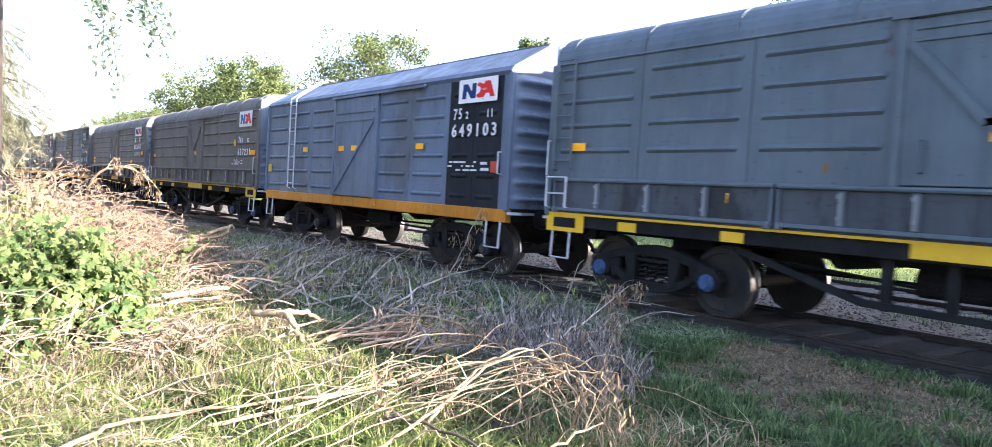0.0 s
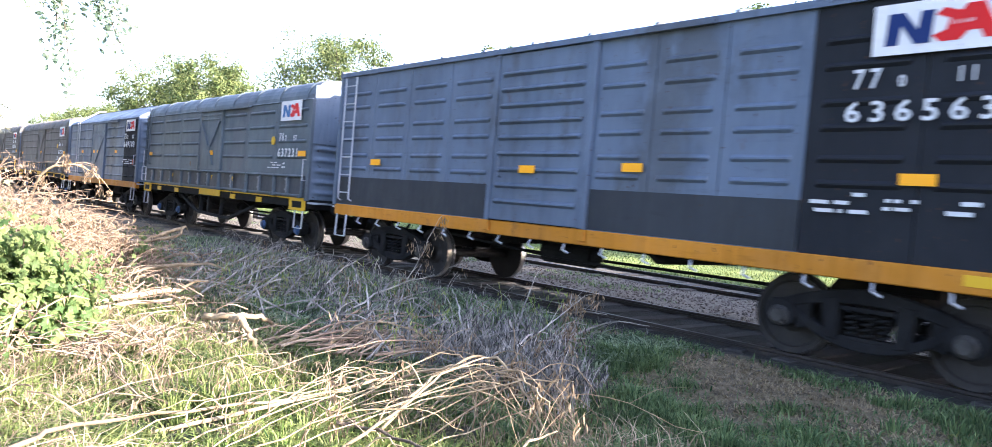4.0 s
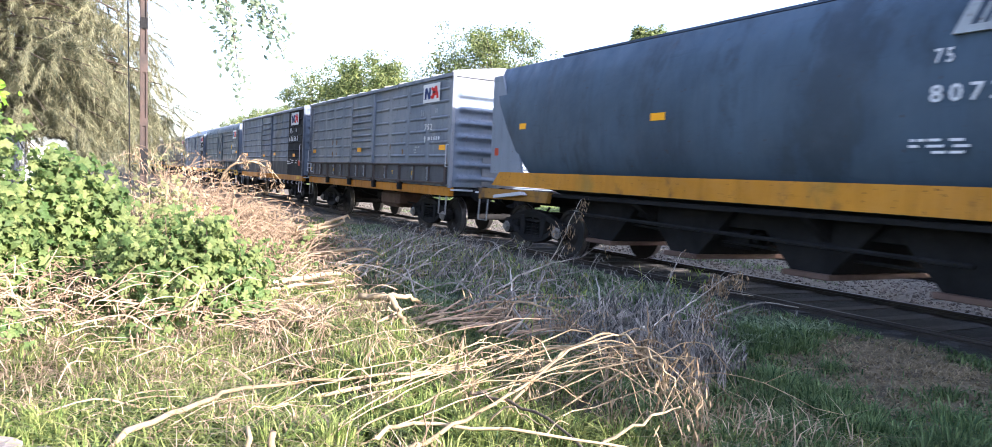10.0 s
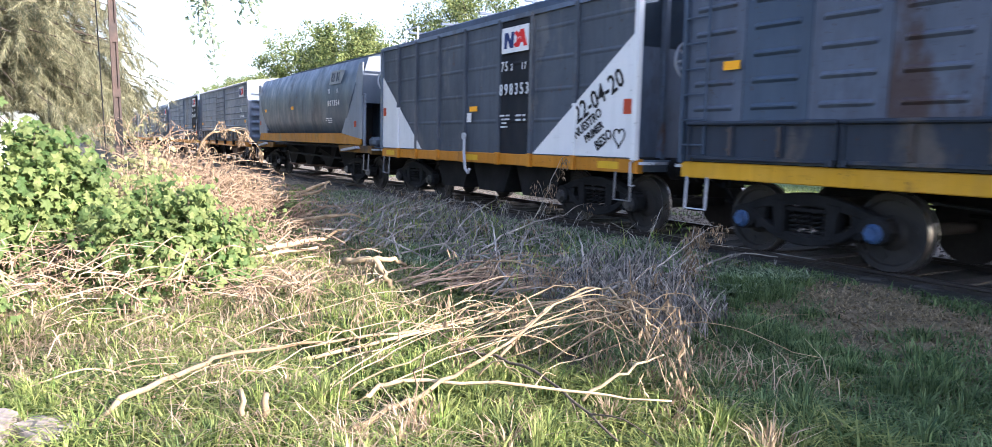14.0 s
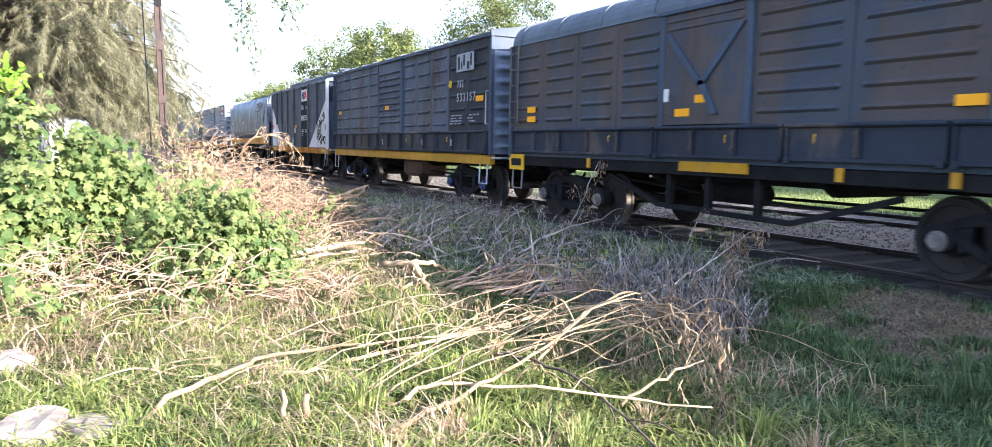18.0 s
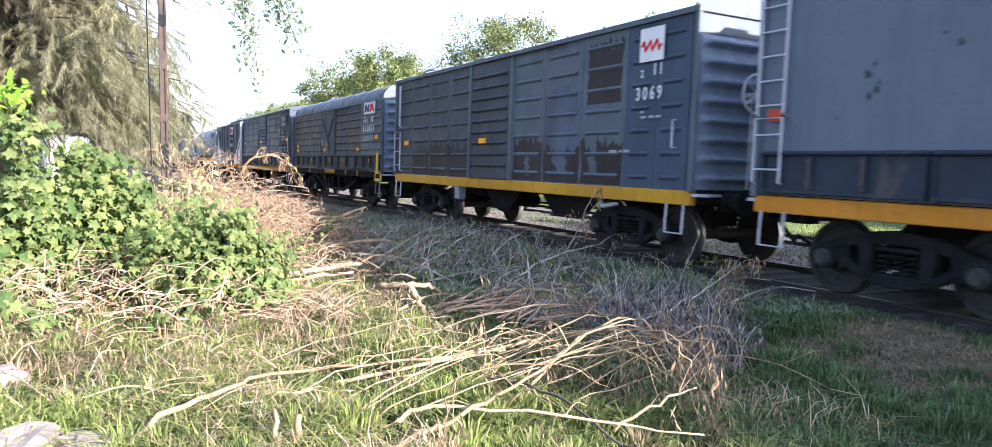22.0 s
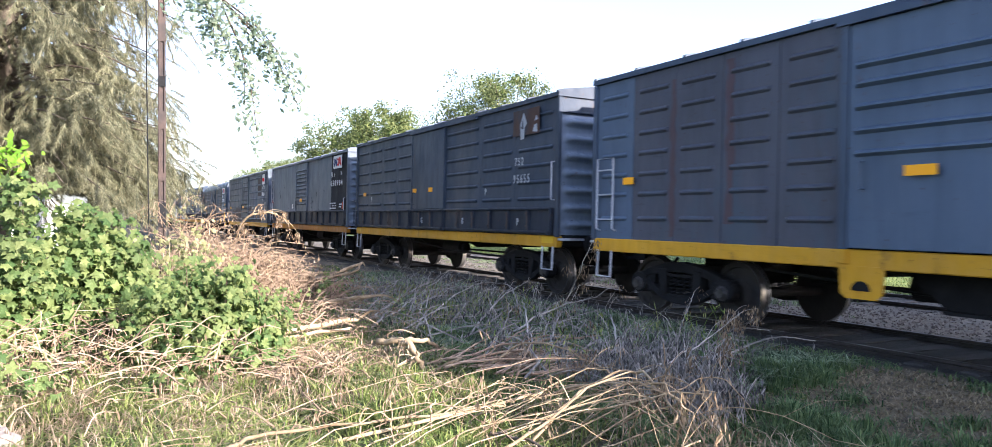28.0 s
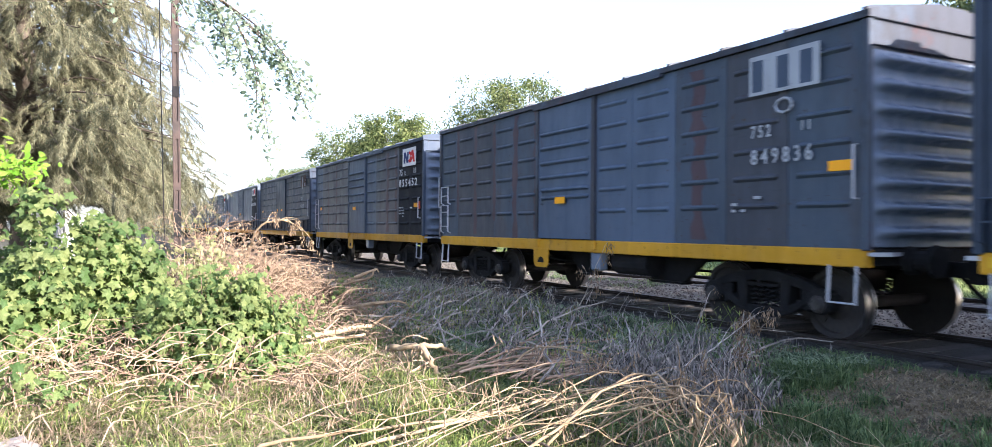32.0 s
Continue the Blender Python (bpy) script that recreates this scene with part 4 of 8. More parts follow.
P_PLUM = paint("plum_stained_paint", (0.040, 0.045, 0.058), 0.6, 0.4, 0.45, 0.7, (0.085, 0.035, 0.035), patch=(0.058, 0.078, 0.108), spread=0.5)
P_RUSTED = paint("rust_eaten_paint", (0.09, 0.105, 0.14), 0.5, 0.75, 0.55, 0.5, (0.055, 0.034, 0.032), patch=(0.062, 0.043, 0.042), spread=0.62)
P_WORN = paint("worn_slate_paint", (0.0888, 0.108, 0.1479), 0.5, 0.4, 0.55, 0.5, (0.09, 0.05, 0.035), patch=(0.075, 0.085, 0.115), spread=0.5)
P_DOOR = paint("steel_blue_door_paint", (0.0822, 0.1162, 0.1702), 0.3, 0.1, 0.5, 0.35)
P_DUSK = paint("dusky_blue_paint", (0.060, 0.082, 0.112), 0.5, 0.3, 0.5, 0.55, (0.075, 0.042, 0.042), patch=(0.058, 0.066, 0.085), spread=0.4)
P_FLAP = paint("sooty_flap_paint", (0.0263, 0.0344, 0.0500), 0.5, 0.35, 0.55, 0.5, patch=(0.085, 0.075, 0.07), spread=0.3)
P_LOW = paint("black_grime_paint", (0.0345, 0.0395, 0.047), 0.5, 0.2, 0.6, 0.4)
P_STAIN = paint("plum_primer", (0.075, 0.052, 0.062), 0.4, 0.3, 0.5, 0.4)
# pale end paint, lifted further for the sky light on the ends
P_END = paint("lit_end_paint", (0.1645, 0.2063, 0.2716), 0.4, 0.15, 0.24, 0.3)
P_SCUFF = paint("scuffed_flap_paint", (0.058, 0.067, 0.08), 0.6, 0.4, 0.5, 0.8, (0.02, 0.02, 0.022), patch=(0.024, 0.027, 0.032), spread=0.42)
P_MAUVE = paint("mauve_grey_paint", (0.0665, 0.0733, 0.0952), 0.5, 0.3, 0.45, 0.6, (0.085, 0.045, 0.045), patch=(0.060, 0.078, 0.104), spread=0.42)
P_LATCH = paint("worn_latch_paint", (0.2160, 0.2322, 0.2538), 0.5, 0.5, 0.5, 0.5)
P_PALE = paint("pale_blue_grey_paint", (0.20, 0.235, 0.285), 0.3, 0.15, 0.5, 0.4)
P_FRAME = paint("rusty_frame_paint", (0.075, 0.062, 0.058), 0.5, 0.5, 0.6, 0.4)
P_PALEFLAP = paint("dusty_grey_flap_paint", (0.090, 0.096, 0.108), 0.5, 0.5, 0.6, 0.45, (0.08, 0.055, 0.04), patch=(0.062, 0.058, 0.057), spread=0.55)
P_GRIME = paint("grimy_slate_paint", (0.0557, 0.0644, 0.0819), 0.5, 0.3, 0.5, 0.5, patch=(0.085, 0.09, 0.1), spread=0.3)
P_TARRED = paint("brown_stained_paint", (0.0815, 0.0715, 0.0692), 0.5, 0.4, 0.55, 0.5, patch=(0.058, 0.07, 0.09), spread=0.58)
P_RUST = paint("rust_bloom", (0.17, 0.10, 0.05), 0.5, 0.4, 0.7, 0.2)
P_BROWN = paint("brown_primer", (0.040, 0.032, 0.033), 0.5, 0.3, 0.6, 0.5)
P_EMBER = paint("worn_brown_emblem", (0.075, 0.046, 0.036), 0.6, 0.5, 0.65, 0.4, (0.16, 0.07, 0.03), patch=(0.035, 0.042, 0.055), spread=0.45)
P_HOPPER = paint("hopper_grey_paint", (0.050, 0.079, 0.113), 0.75, 0.05, 0.42, 0.45, patch=(0.037, 0.055, 0.076), spread=0.42)


def jacking_plate(wagon, L, d0, d1):
    """Yellow plate under the sill with a half-round dark hole."""
    ya, yb, z0 = L / 2 - d0, L / 2 - d1, 0.60
    p = part("jacking_plate", prism_of([(ya, 0.96), (ya - 0.02, z0 + 0.06), (ya - 0.09, z0), (yb + 0.09, z0), (yb + 0.02, z0 + 0.06), (yb, 0.96)], "x", -W - 0.02, -W), YELLOW, wagon, "yellow jacking plate")
    c = (ya + yb) / 2
    part("hole", prism_of([(c + 0.12 * math.cos(q), 0.69 + 0.11 * math.sin(q)) for q in np.linspace(0, math.pi, 11)], "x", -W - 0.024, -W - 0.019), IRON, p, "half-round dark jacking hole")


def wagon_e():
    L = 10.17
    w = boxcar(19.62, L, "grey-blue wagon with a sloping lid roof and orange sill", P_GREY, ORANGE, roof="round", door=(4.0, 5.9), cols_a=3, cols_b=2, board=(8.45, 9.95), rows=6,
               door_style="brace", waves=8)
    for o in list(w.children):
        if o.name.split(".")[0] in ("roof", "walkway", "drip_rail"):
            for c in list(o.children):
                bpy.data.objects.remove(c)
            bpy.data.objects.remove(o)
    prof = [(-W, 3.28), (-W - 0.04, 3.34), (-W + 0.02, 3.42), (-0.75, 3.86), (0.75, 3.86), (W - 0.02, 3.42), (W + 0.04, 3.34), (W, 3.28)]
    part("roof", prism_of(prof, "y", -L / 2 + 0.0, L / 2), P_GREY, w, "roof with sloping flanks and a flat top")
    bm = prism_of([(-0.70, 3.865), (-0.70, 3.90), (0.70, 3.90), (0.70, 3.865)], "y", -L / 2 + 0.1, L / 2 - 0.2)
    part("roof_hatch", bm, P_GREY, w, "long flat roof hatch")
    ladder(w, L, 1.55, 1.2, 3.42, 0.34)
    bm = bmesh.new()
    y = L / 2 - 1.55
    tube(bm, [(-W - 0.07, y - 0.34, 3.42), (-W + 0.1, y - 0.34, 3.55), (-0.8, y - 0.34, 3.97), (-0.6, y - 0.34, 3.97)], 0.016, sides=5)
    tube(bm, [(-W - 0.07, y, 3.42), (-W + 0.1, y, 3.55), (-0.8, y, 3.97), (-0.6, y, 3.97)], 0.016, sides=5)
    part("handrail", bm, GALV, w)
    mark(w, L, 8.78, 9.85, 2.88, 3.28)
    letters(w, L, "75", 8.66, 2.62, 0.26)
    letters(w, L, "2", 9.02, 2.62, 0.17)
    letters(w, L, "11", 9.6, 2.62, 0.19)
    letters(w, L, "649103", 8.62, 2.32, 0.30, end=9.88)
    small_print(w, L, 8.55, 9.4, 1.72, 1.92, 3, 1)
    small_print(w, L, 9.42, 9.75, 1.72, 1.92, 2, 2)
    plate(w, L, "warning_plate", 9.78, 9.95, 1.72, 1.90, REDOX, "", 0.05, 0.006)
    for d in (2.35, 4.25, 4.85, 7.45):
        reflector(w, L, d, 2.12, 0.26)
    reflector(w, L, 0.2, 1.62, 0.2, 0.2, mat=BRIGHT_YELLOW)
    grab(w, L, 10.0, 1.7, 2.05)


def wagon_f():
    L = 11.47
    w = boxcar(8.44, L, "slate-grey wagon with rounded roof and drop flaps", P_SLATE, YELLOW, roof="round", door=(4.9, 6.5), cols_a=3, cols_b=3, zrows=(3.10, 2.75, 2.41, 2.06), door_style="vee",
               drop=(1.2, 1.66, (3.7, 6.6, 8.4, 9.97)), drop_mat=P_SCUFF, frame_mat=P_SLATE, partial=IRON, hub=HUB_BLUE, end_rib_top=2.35, waves=5)
    for a, b in ((0.0, 0.75), (5.1, 6.6), (10.7, 11.45)):
        plate(w, L, "sill_plate", a, b, 0.90 if b - a < 1 else 1.0, 1.16, BRIGHT_YELLOW, "bright yellow sill plate", 0.0, 0.02)
    for a in (0.15, 10.85):
        plate(w, L, "jacking_hole", a, a + 0.45, 0.96, 1.10, IRON, "", 0.02, 0.004)
    part("edge_strip", box(-W - 0.03, -W, -L / 2, L / 2, 1.14, 1.17), BRIGHT_YELLOW, w)
    for d in (1.4, 3.0, 7.3, 8.9):
        plate(w, L, "sill_bracket", d, d + 0.3, 0.98, 1.10, BRIGHT_YELLOW, "", -0.01, 0.02)
    mark(w, L, 10.05, 11.05, 2.86, 3.30, tint=SKYMARK)
    rust_spot(w, L, 10.62, 1.42, 0.11, 31)
    rust_spot(w, L, 4.2, 1.84, 0.04, 32)
    letters(w, L, "76", 10.05, 2.42, 0.24)
    letters(w, L, "2", 10.35, 2.42, 0.17)
    letters(w, L, "17", 10.75, 2.42, 0.16)
    letters(w, L, "637231", 10.02, 2.06, 0.26, end=10.98)
    reflector(w, L, 11.0, 2.07, 0.36, 0.12)
    small_print(w, L, 9.5, 10.2, 1.78, 1.95, 3, 3)
    small_print(w, L, 10.25, 10.75, 1.78, 1.95, 2, 4)
    bm = bmesh.new()
    tube(bm, [(-W - 0.045, L / 2 - 9.72, 2.42), (-W - 0.055, L / 2 - 9.72, 2.42)], 0.10, 0.10, 16)
    part("yellow_disc", bm, BRIGHT_YELLOW, w, "yellow painted disc")
    for d in (3.14, 6.26, 7.67):
        tie(w, L, d, 1.5)
    reflector(w, L, 0.45, 2.05, 0.28)
    reflector(w, L, 5.7, 2.08, 0.32, 0.12, 0.055)
    small_print(w, L, 0.9, 1.25, 1.80, 1.88, 1, 5)
    ladder(w, L, 0.12, 1.75, 3.35, 0.35, P_SLATE)
    grab(w, L, 11.35, 1.55, 2.0)
    ladder(w, L, 0.06, 1.2, 1.68, 0.4, GALV, 0.12, 1)
    grab(w, L, 0.0, 1.7, 2.2)
    brake_wheel(w, (-0.75, L / 2 + 0.3, 2.55), 0.26)
    # truss bars and drop chute between the bogies
    bm = bmesh.new()
    tube(bm, [(-W + 0.2, L / 2 - 3.1, 0.9), (-W + 0.15, L / 2 - 4.6, 0.5), (-W + 0.15, -L / 2 + 4.6, 0.45), (-W + 0.2, -L / 2 + 3.1, 0.85)], 0.05, sides=4)
    part("truss_rod", bm, IRON, w, "heavy truss bar under the sill")
    for y in (0.9, 0.3, -0.6):
        part("hanger", box(-W + 0.12, -W + 0.2, y - 0.05, y + 0.05, 0.45, 0.98), IRON, w)


def wagon_g():
    L = 12.04
    w = boxcar(-4.28, L, "dark grey boxcar with orange sill and black number board", P_GREY, ORANGE, cols_a=4, cols_b=3, board=(9.65, 11.85), zrows=(3.29, 3.03, 2.67, 2.42, 2.11, 1.86),
               low=[(0.05, 4.65, 1.15, 1.68, P_LOW), (6.75, 9.65, 1.15, 1.68, P_LOW)], brake=False)
    ladder(w, L, 0.22, 1.2, 3.62, 0.4, GALV)
    mark(w, L, 10.25, 11.38, 3.08, 3.56)
    letters(w, L, "77", 10.1, 2.78, 0.27)
    letters(w, L, "0", 10.52, 2.78, 0.16)
    letters(w, L, "11", 11.0, 2.80, 0.19)
    letters(w, L, "636563", 10.04, 2.46, 0.28, end=11.34)
    small_print(w, L, 9.75, 10.35, 1.55, 1.80, 3, 6)
    small_print(w, L, 10.45, 10.8, 1.60, 1.75, 2, 7)
    small_print(w, L, 11.0, 11.35, 1.58, 1.76, 2, 8)
    plate(w, L, "warning_plate", 11.5, 11.75, 1.50, 1.72, REDOX, "", 0.05, 0.006)
    for d, z in ((1.3, 1.92), (5.45, 1.86), (7.3, 1.92), (10.6, 1.86)):
        reflector(w, L, d, z, 0.32, out=0.095 if d == 5.45 else 0.04)
    grab(w, L, 11.75, 1.65, 2.3)
    for i in range(16):
        bm = bmesh.new()
        y = L / 2 - 0.9 - i * 0.68
        tube(bm, [(-W + 0.05, y, 0.93), (-W - 0.03, y - 0.03, 0.84), (-W + 0.02, y - 0.1, 0.80)], 0.016, sides=5)
        part("hook", bm, GALV, w)
    reflector(w, L, 11.2, 1.0, 0.4, 0.1, 0.012, BRIGHT_YELLOW)


def wagon_h():
    L = 11.8
    w = boxcar(-17.29, L, "faded light blue boxcar with drop flaps, orange sill", P_BLUE, ORANGE, cols_a=5, cols_b=4, zrows=(3.39, 3.11, 2.75, 2.44, 2.17, 1.86), door_z=(3.54, 3.28, 3.05, 2.85, 2.65, 2.46, 2.30, 2.10, 1.88), drop=(1.20, 1.66, (2.45, 4.75, 6.95, 8.9)), drop_mat=P_PALEFLAP, frame_mat=P_FRAME, waves=7, hub=HUB_PALE)
    ladder(w, L, 0.1, 1.9, 3.55, 0.42, P_BLUE)
    ladder(w, L, 0.12, 1.28, 1.62, 0.45, GALV, 0.12, 1)
    mark(w, L, 10.2, 11.15, 3.12, 3.56, 0.3, 0.04)
    letters(w, L, "76", 10.1, 2.82, 0.2, WORN_LETTER, 0.04)
    letters(w, L, "11", 10.95, 2.86, 0.14, WORN_LETTER, 0.04)
    letters(w, L, "752", 10.36, 2.47, 0.2, LETTER, 0.04, end=10.8)
    letters(w, L, "9", 10.36, 2.17, 0.22, LETTER, 0.04)
    small_print(w, L, 10.55, 11.25, 2.17, 2.36, 1, 9, LETTER)
    small_print(w, L, 9.75, 10.1, 1.9, 2.1, 3, 10, WORN_LETTER)
    for d in (0.55, 5.55, 11.25):
        reflector(w, L, d, 1.98, 0.34, 0.12, 0.095 if d == 5.55 else 0.04)
    for d in (0.73, 3.33, 8.56, 9.87):
        tie(w, L, d, 1.44)
    for k, (d, z, r) in enumerate(((2.73, 2.33, 0.05), (3.17, 2.32, 0.055), (2.72, 1.93, 0.06), (3.17, 1.90, 0.05), (8.0, 2.1, 0.04), (8.9, 1.95, 0.05), (11.55, 1.75, 0.06))):
        rust_spot(w, L, d, z, r, k)
    for d in (4.75, 6.95, 2.45, 8.9):
        part("hinge_block", box(-W - 0.1, -W + 0.02, L / 2 - d - 0.09, L / 2 - d + 0.09, 0.98, 1.18, 0.02), IRON, w)
    grab(w, L, 11.7, 1.6, 2.1)
    grab(w, L, 0.02, 1.7, 2.1)
    bm = bmesh.new()
    bx(bm, -0.7, 1.2, -L / 2 - 0.05, -L / 2, 1.2, 1.85)
    bmesh.ops.recalc_face_normals(bm, faces=bm.faces)
    part("end_door", bm, P_BLUE, w, "plain lower panel of the end")
    part("reservoir", box(-1.1, -0.1, -1.7, -0.4, 0.45, 0.95, 0.12), RUSTY, w, "dusty reservoir under the floor")


def wagon_i():
    """Hopper with a smooth rounded tub, slanted ends and an open end platform."""
    L = 13.07
    w = wagon_thing(-30.48, L, "smooth grey hopper wagon with orange sill and slanted ends")
    running_gear(w, L, SOLE_GRIME, HUB_PALE, steps=True, end_mat=SOLE_GRIME, open_sill=True)
    # tub: rounded section, its rear end sheet slanting in towards the bottom
    sec = [(-0.55, 1.10), (-1.05, 1.25), (-1.34, 1.55), (-1.47, 1.95), (-W, 2.40), (-1.49, 2.85), (-1.42, 3.20), (-1.24, 3.62), (-0.7, 3.78), (0.0, 3.83)]
    sec = sec + [(-x, z) for x, z in sec[-2::-1]]
    v, f = [], []
    n = len(sec)
    for q in range(2):
        for x, z in sec:
            if q == 0:
                y = L / 2 - 0.45 - 0.72 * max(0.0, 3.3 - z) - 0.12 * max(0.0, z - 3.3)
            else:
                y = -L / 2 + 0.75 + max(0.0, (3.45 - z)) * 0.80
            v.append((x, y, z))
    for j in range(n - 1):
        f.append((j, j + 1, n + j + 1, n + j))
    me = numpy_mesh(v, f, P_HOPPER, True)
    part("tub", me, P_HOPPER, w, "smooth streaked grey tub")
    for q in range(2):
        bm = bmesh.new()
        vs = [bm.verts.new(p) for p in v[q * n:(q + 1) * n]]
        bmesh.ops.triangle_fill(bm, use_beauty=True, edges=[bm.edges.new((vs[i], vs[(i + 1) % n])) for i in range(n)])
        bmesh.ops.recalc_face_normals(bm, faces=bm.faces)
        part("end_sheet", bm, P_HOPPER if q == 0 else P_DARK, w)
    # flat side sill that widens towards the front
    bm = prism_of([(L / 2 - 0.6, 1.25), (L / 2 - 0.9, 1.52), (-L / 2 + 2.5, 1.52), (-L / 2 + 0.75, 1.36), (-L / 2 + 0.75, 1.20)], "x", -W - 0.004, -W + 0.05)
    part("side_sill", bm, SILL, w, "grimy yellow-orange side sill")
    bm = prism_of([(-L / 2 + 2.4, 1.52), (-L / 2 + 0.72, 1.35), (-L / 2 + 0.66, 3.45), (-L / 2 + 0.9, 3.45)], "x", -W + 0.03, -W + 0.06)
    part("gusset", bm, P_PALE, w, "pale triangular end gusset")
    bm = prism_of([(L / 2 - 1.7, 1.5), (L / 2 - 0.42, 1.5), (L / 2 - 0.40, 3.45), (L / 2 - 0.75, 3.45)], "x", -W + 0.05, -W + 0.08)
    part("gusset", bm, P_PALE, w, "pale curved gusset under the tub's front")
    bm = prism_of([(-L / 2 + 2.4, 1.14), (-L / 2 + 0.72, 1.14), (-L / 2 + 0.66, 3.45), (-L / 2 + 0.9, 3.45)], "x", W - 0.06, W - 0.03)
    part("gusset", bm, P_DARK, w, "dark triangular end gusset")
    # added backing plate; it and the soffit are dark for the cavity's shade
    part("bulkhead", box(-W + 0.08, W - 0.08, -L / 2 + 1.7, -L / 2 + 1.74, 1.14, 2.68), P_LOW, w, "added dark plate that stands for the shade behind the end posts")
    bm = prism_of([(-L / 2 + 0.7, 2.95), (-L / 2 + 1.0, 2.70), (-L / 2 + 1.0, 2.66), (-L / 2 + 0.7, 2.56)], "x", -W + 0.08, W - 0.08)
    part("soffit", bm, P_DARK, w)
    plate(w, L, "warning_plate", 11.75, 11.92, 1.70, 1.86, REDOX, "", -0.02, 0.006)
    bm = prism_of([(-1.48, 2.55), (-1.46, 3.1), (-1.3, 3.6), (0, 3.8), (1.3, 3.6), (1.46, 3.1), (1.48, 2.55)], "y", -L / 2 + 0.66, -L / 2 + 0.7)
    part("end_plate", bm, P_LIGHT, w, "pale upper end plate")
    bm = prism_of([(-1.45, 2.35), (-1.45, 2.55), (1.45, 2.55), (1.45, 2.35)], "y", -L / 2 + 0.62, -L / 2 + 0.7)
    part("cross_beam", bm, P_LIGHT, w)
    # inner posts are deepened into fins to keep sun off the plate
    for x in (-1.42, -0.75, 0.0, 0.75, 1.42):
        part("end_post", box(x - 0.03, x + 0.03, -L / 2 + 0.60, -L / 2 + (0.70 if abs(x) > 1 else 1.68), 1.14, 2.6, 0.008), P_PALE if abs(x) > 1 else P_HOPPER, w)
    # end ladder, brake wheel
    bm = bmesh.new()
    for x in (-0.15, 0.25):
        tube(bm, [(x, -L / 2 + 0.45, 1.15), (x, -L / 2 + 0.45, 3.75)], 0.02, sides=6)
    l = part("ladder", bm, GALV, w)
    for i in range(8):
        b2 = bmesh.new()
        tube(b2, [(-0.15, -L / 2 + 0.45, 1.3 + 0.31 * i), (0.25, -L / 2 + 0.45, 1.3 + 0.31 * i)], 0.014, sides=5)
        part("rung", b2, GALV, l)
    brake_wheel(w, (-0.85, -L / 2 + 0.35, 2.95), 0.3)
    part("brake_cover", box(-1.3, -0.9, -L / 2 + 0.3, -L / 2 + 0.7, 1.14, 1.42, 0.08), P_LIGHT, w)
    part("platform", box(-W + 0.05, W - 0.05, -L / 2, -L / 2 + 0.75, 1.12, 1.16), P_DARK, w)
    for d0, d1 in ((0.9, 2.0), (11.0, 12.3)):
        bm = prism_of([(L / 2 - d0, 1.0), (L / 2 - d1, 1.10), (L / 2 - d1 + 0.1, 1.16), (L / 2 - d0, 1.06)], "x", -W - 0.12, -W + 0.0)
        part("step_board", bm, GALV, w, "pale bent running board")
    # discharge chutes
    for y in (2.9, 0.9, -1.3, -3.2):
        bm = bmesh.new()
        prism(bm, [(y - 0.95, 1.12), (y + 0.95, 1.12), (y + 0.28, 0.42), (y - 0.28, 0.42)], "x", -0.95, 0.95)
        bmesh.ops.recalc_face_normals(bm, faces=bm.faces)
        part("chute", bm, IRON, w, "dark discharge chute")
        part("chute_gate", box(-1.05, 1.05, y - 0.34, y + 0.34, 0.36, 0.43, 0.01), RUSTY, w)
    bm = bmesh.new()
    tube(bm, [(-1.2, L / 2 - 3.0, 0.85), (-1.2, -L / 2 + 3.2, 0.75)], 0.03, sides=6)
    part("brake_pipe", bm, IRON, w)
    # walkway and hatches on top
    part("walkway", box(-0.35, 0.35, -L / 2 + 0.8, L / 2 - 1.2, 3.90, 3.94), P_DARK, w, "roof walkway")
    bm = prism_of([(L / 2 - 9.65, 2.98), (L / 2 - 10.55, 2.98), (L / 2 - 10.75, 3.36), (L / 2 - 9.85, 3.36)], "x", -W - 0.012, -W + 0.1)
    p = part("emblem", bm, WORN_LETTER, w, "worn pale slanted emblem panel")
    for a, k in ((0.16, 0.07), (0.27, 0.05), (0.38, 0.07), (0.62, 0.12), (0.80, 0.06)):
        bm = prism_of([(L / 2 - 9.66 - a, 3.05), (L / 2 - 9.66 - a - k, 3.05), (L / 2 - 9.78 - a - k, 3.30), (L / 2 - 9.78 - a, 3.30)], "x", -W - 0.016, -W)
        part("dark_shape", bm, P_DARK, p)
    letters(w, L, "75", 9.5, 2.72, 0.2, LETTER, 0.0)
    letters(w, L, "11", 10.3, 2.72, 0.18, LETTER, 0.0)
    letters(w, L, "807354", 9.48, 2.34, 0.24, LETTER, 0.0, end=10.55)
    reflector(w, L, 1.6, 2.34, 0.22, out=0.0)
    reflector(w, L, 5.35, 2.34, 0.3, out=0.0)
    plate(w, L, "warning_plate", 0.58, 0.72, 1.85, 2.0, REDOX, "", -0.05, 0.006)
    small_print(w, L, 9.3, 9.9, 1.82, 2.0, 3, 11, LETTER, 0.0)


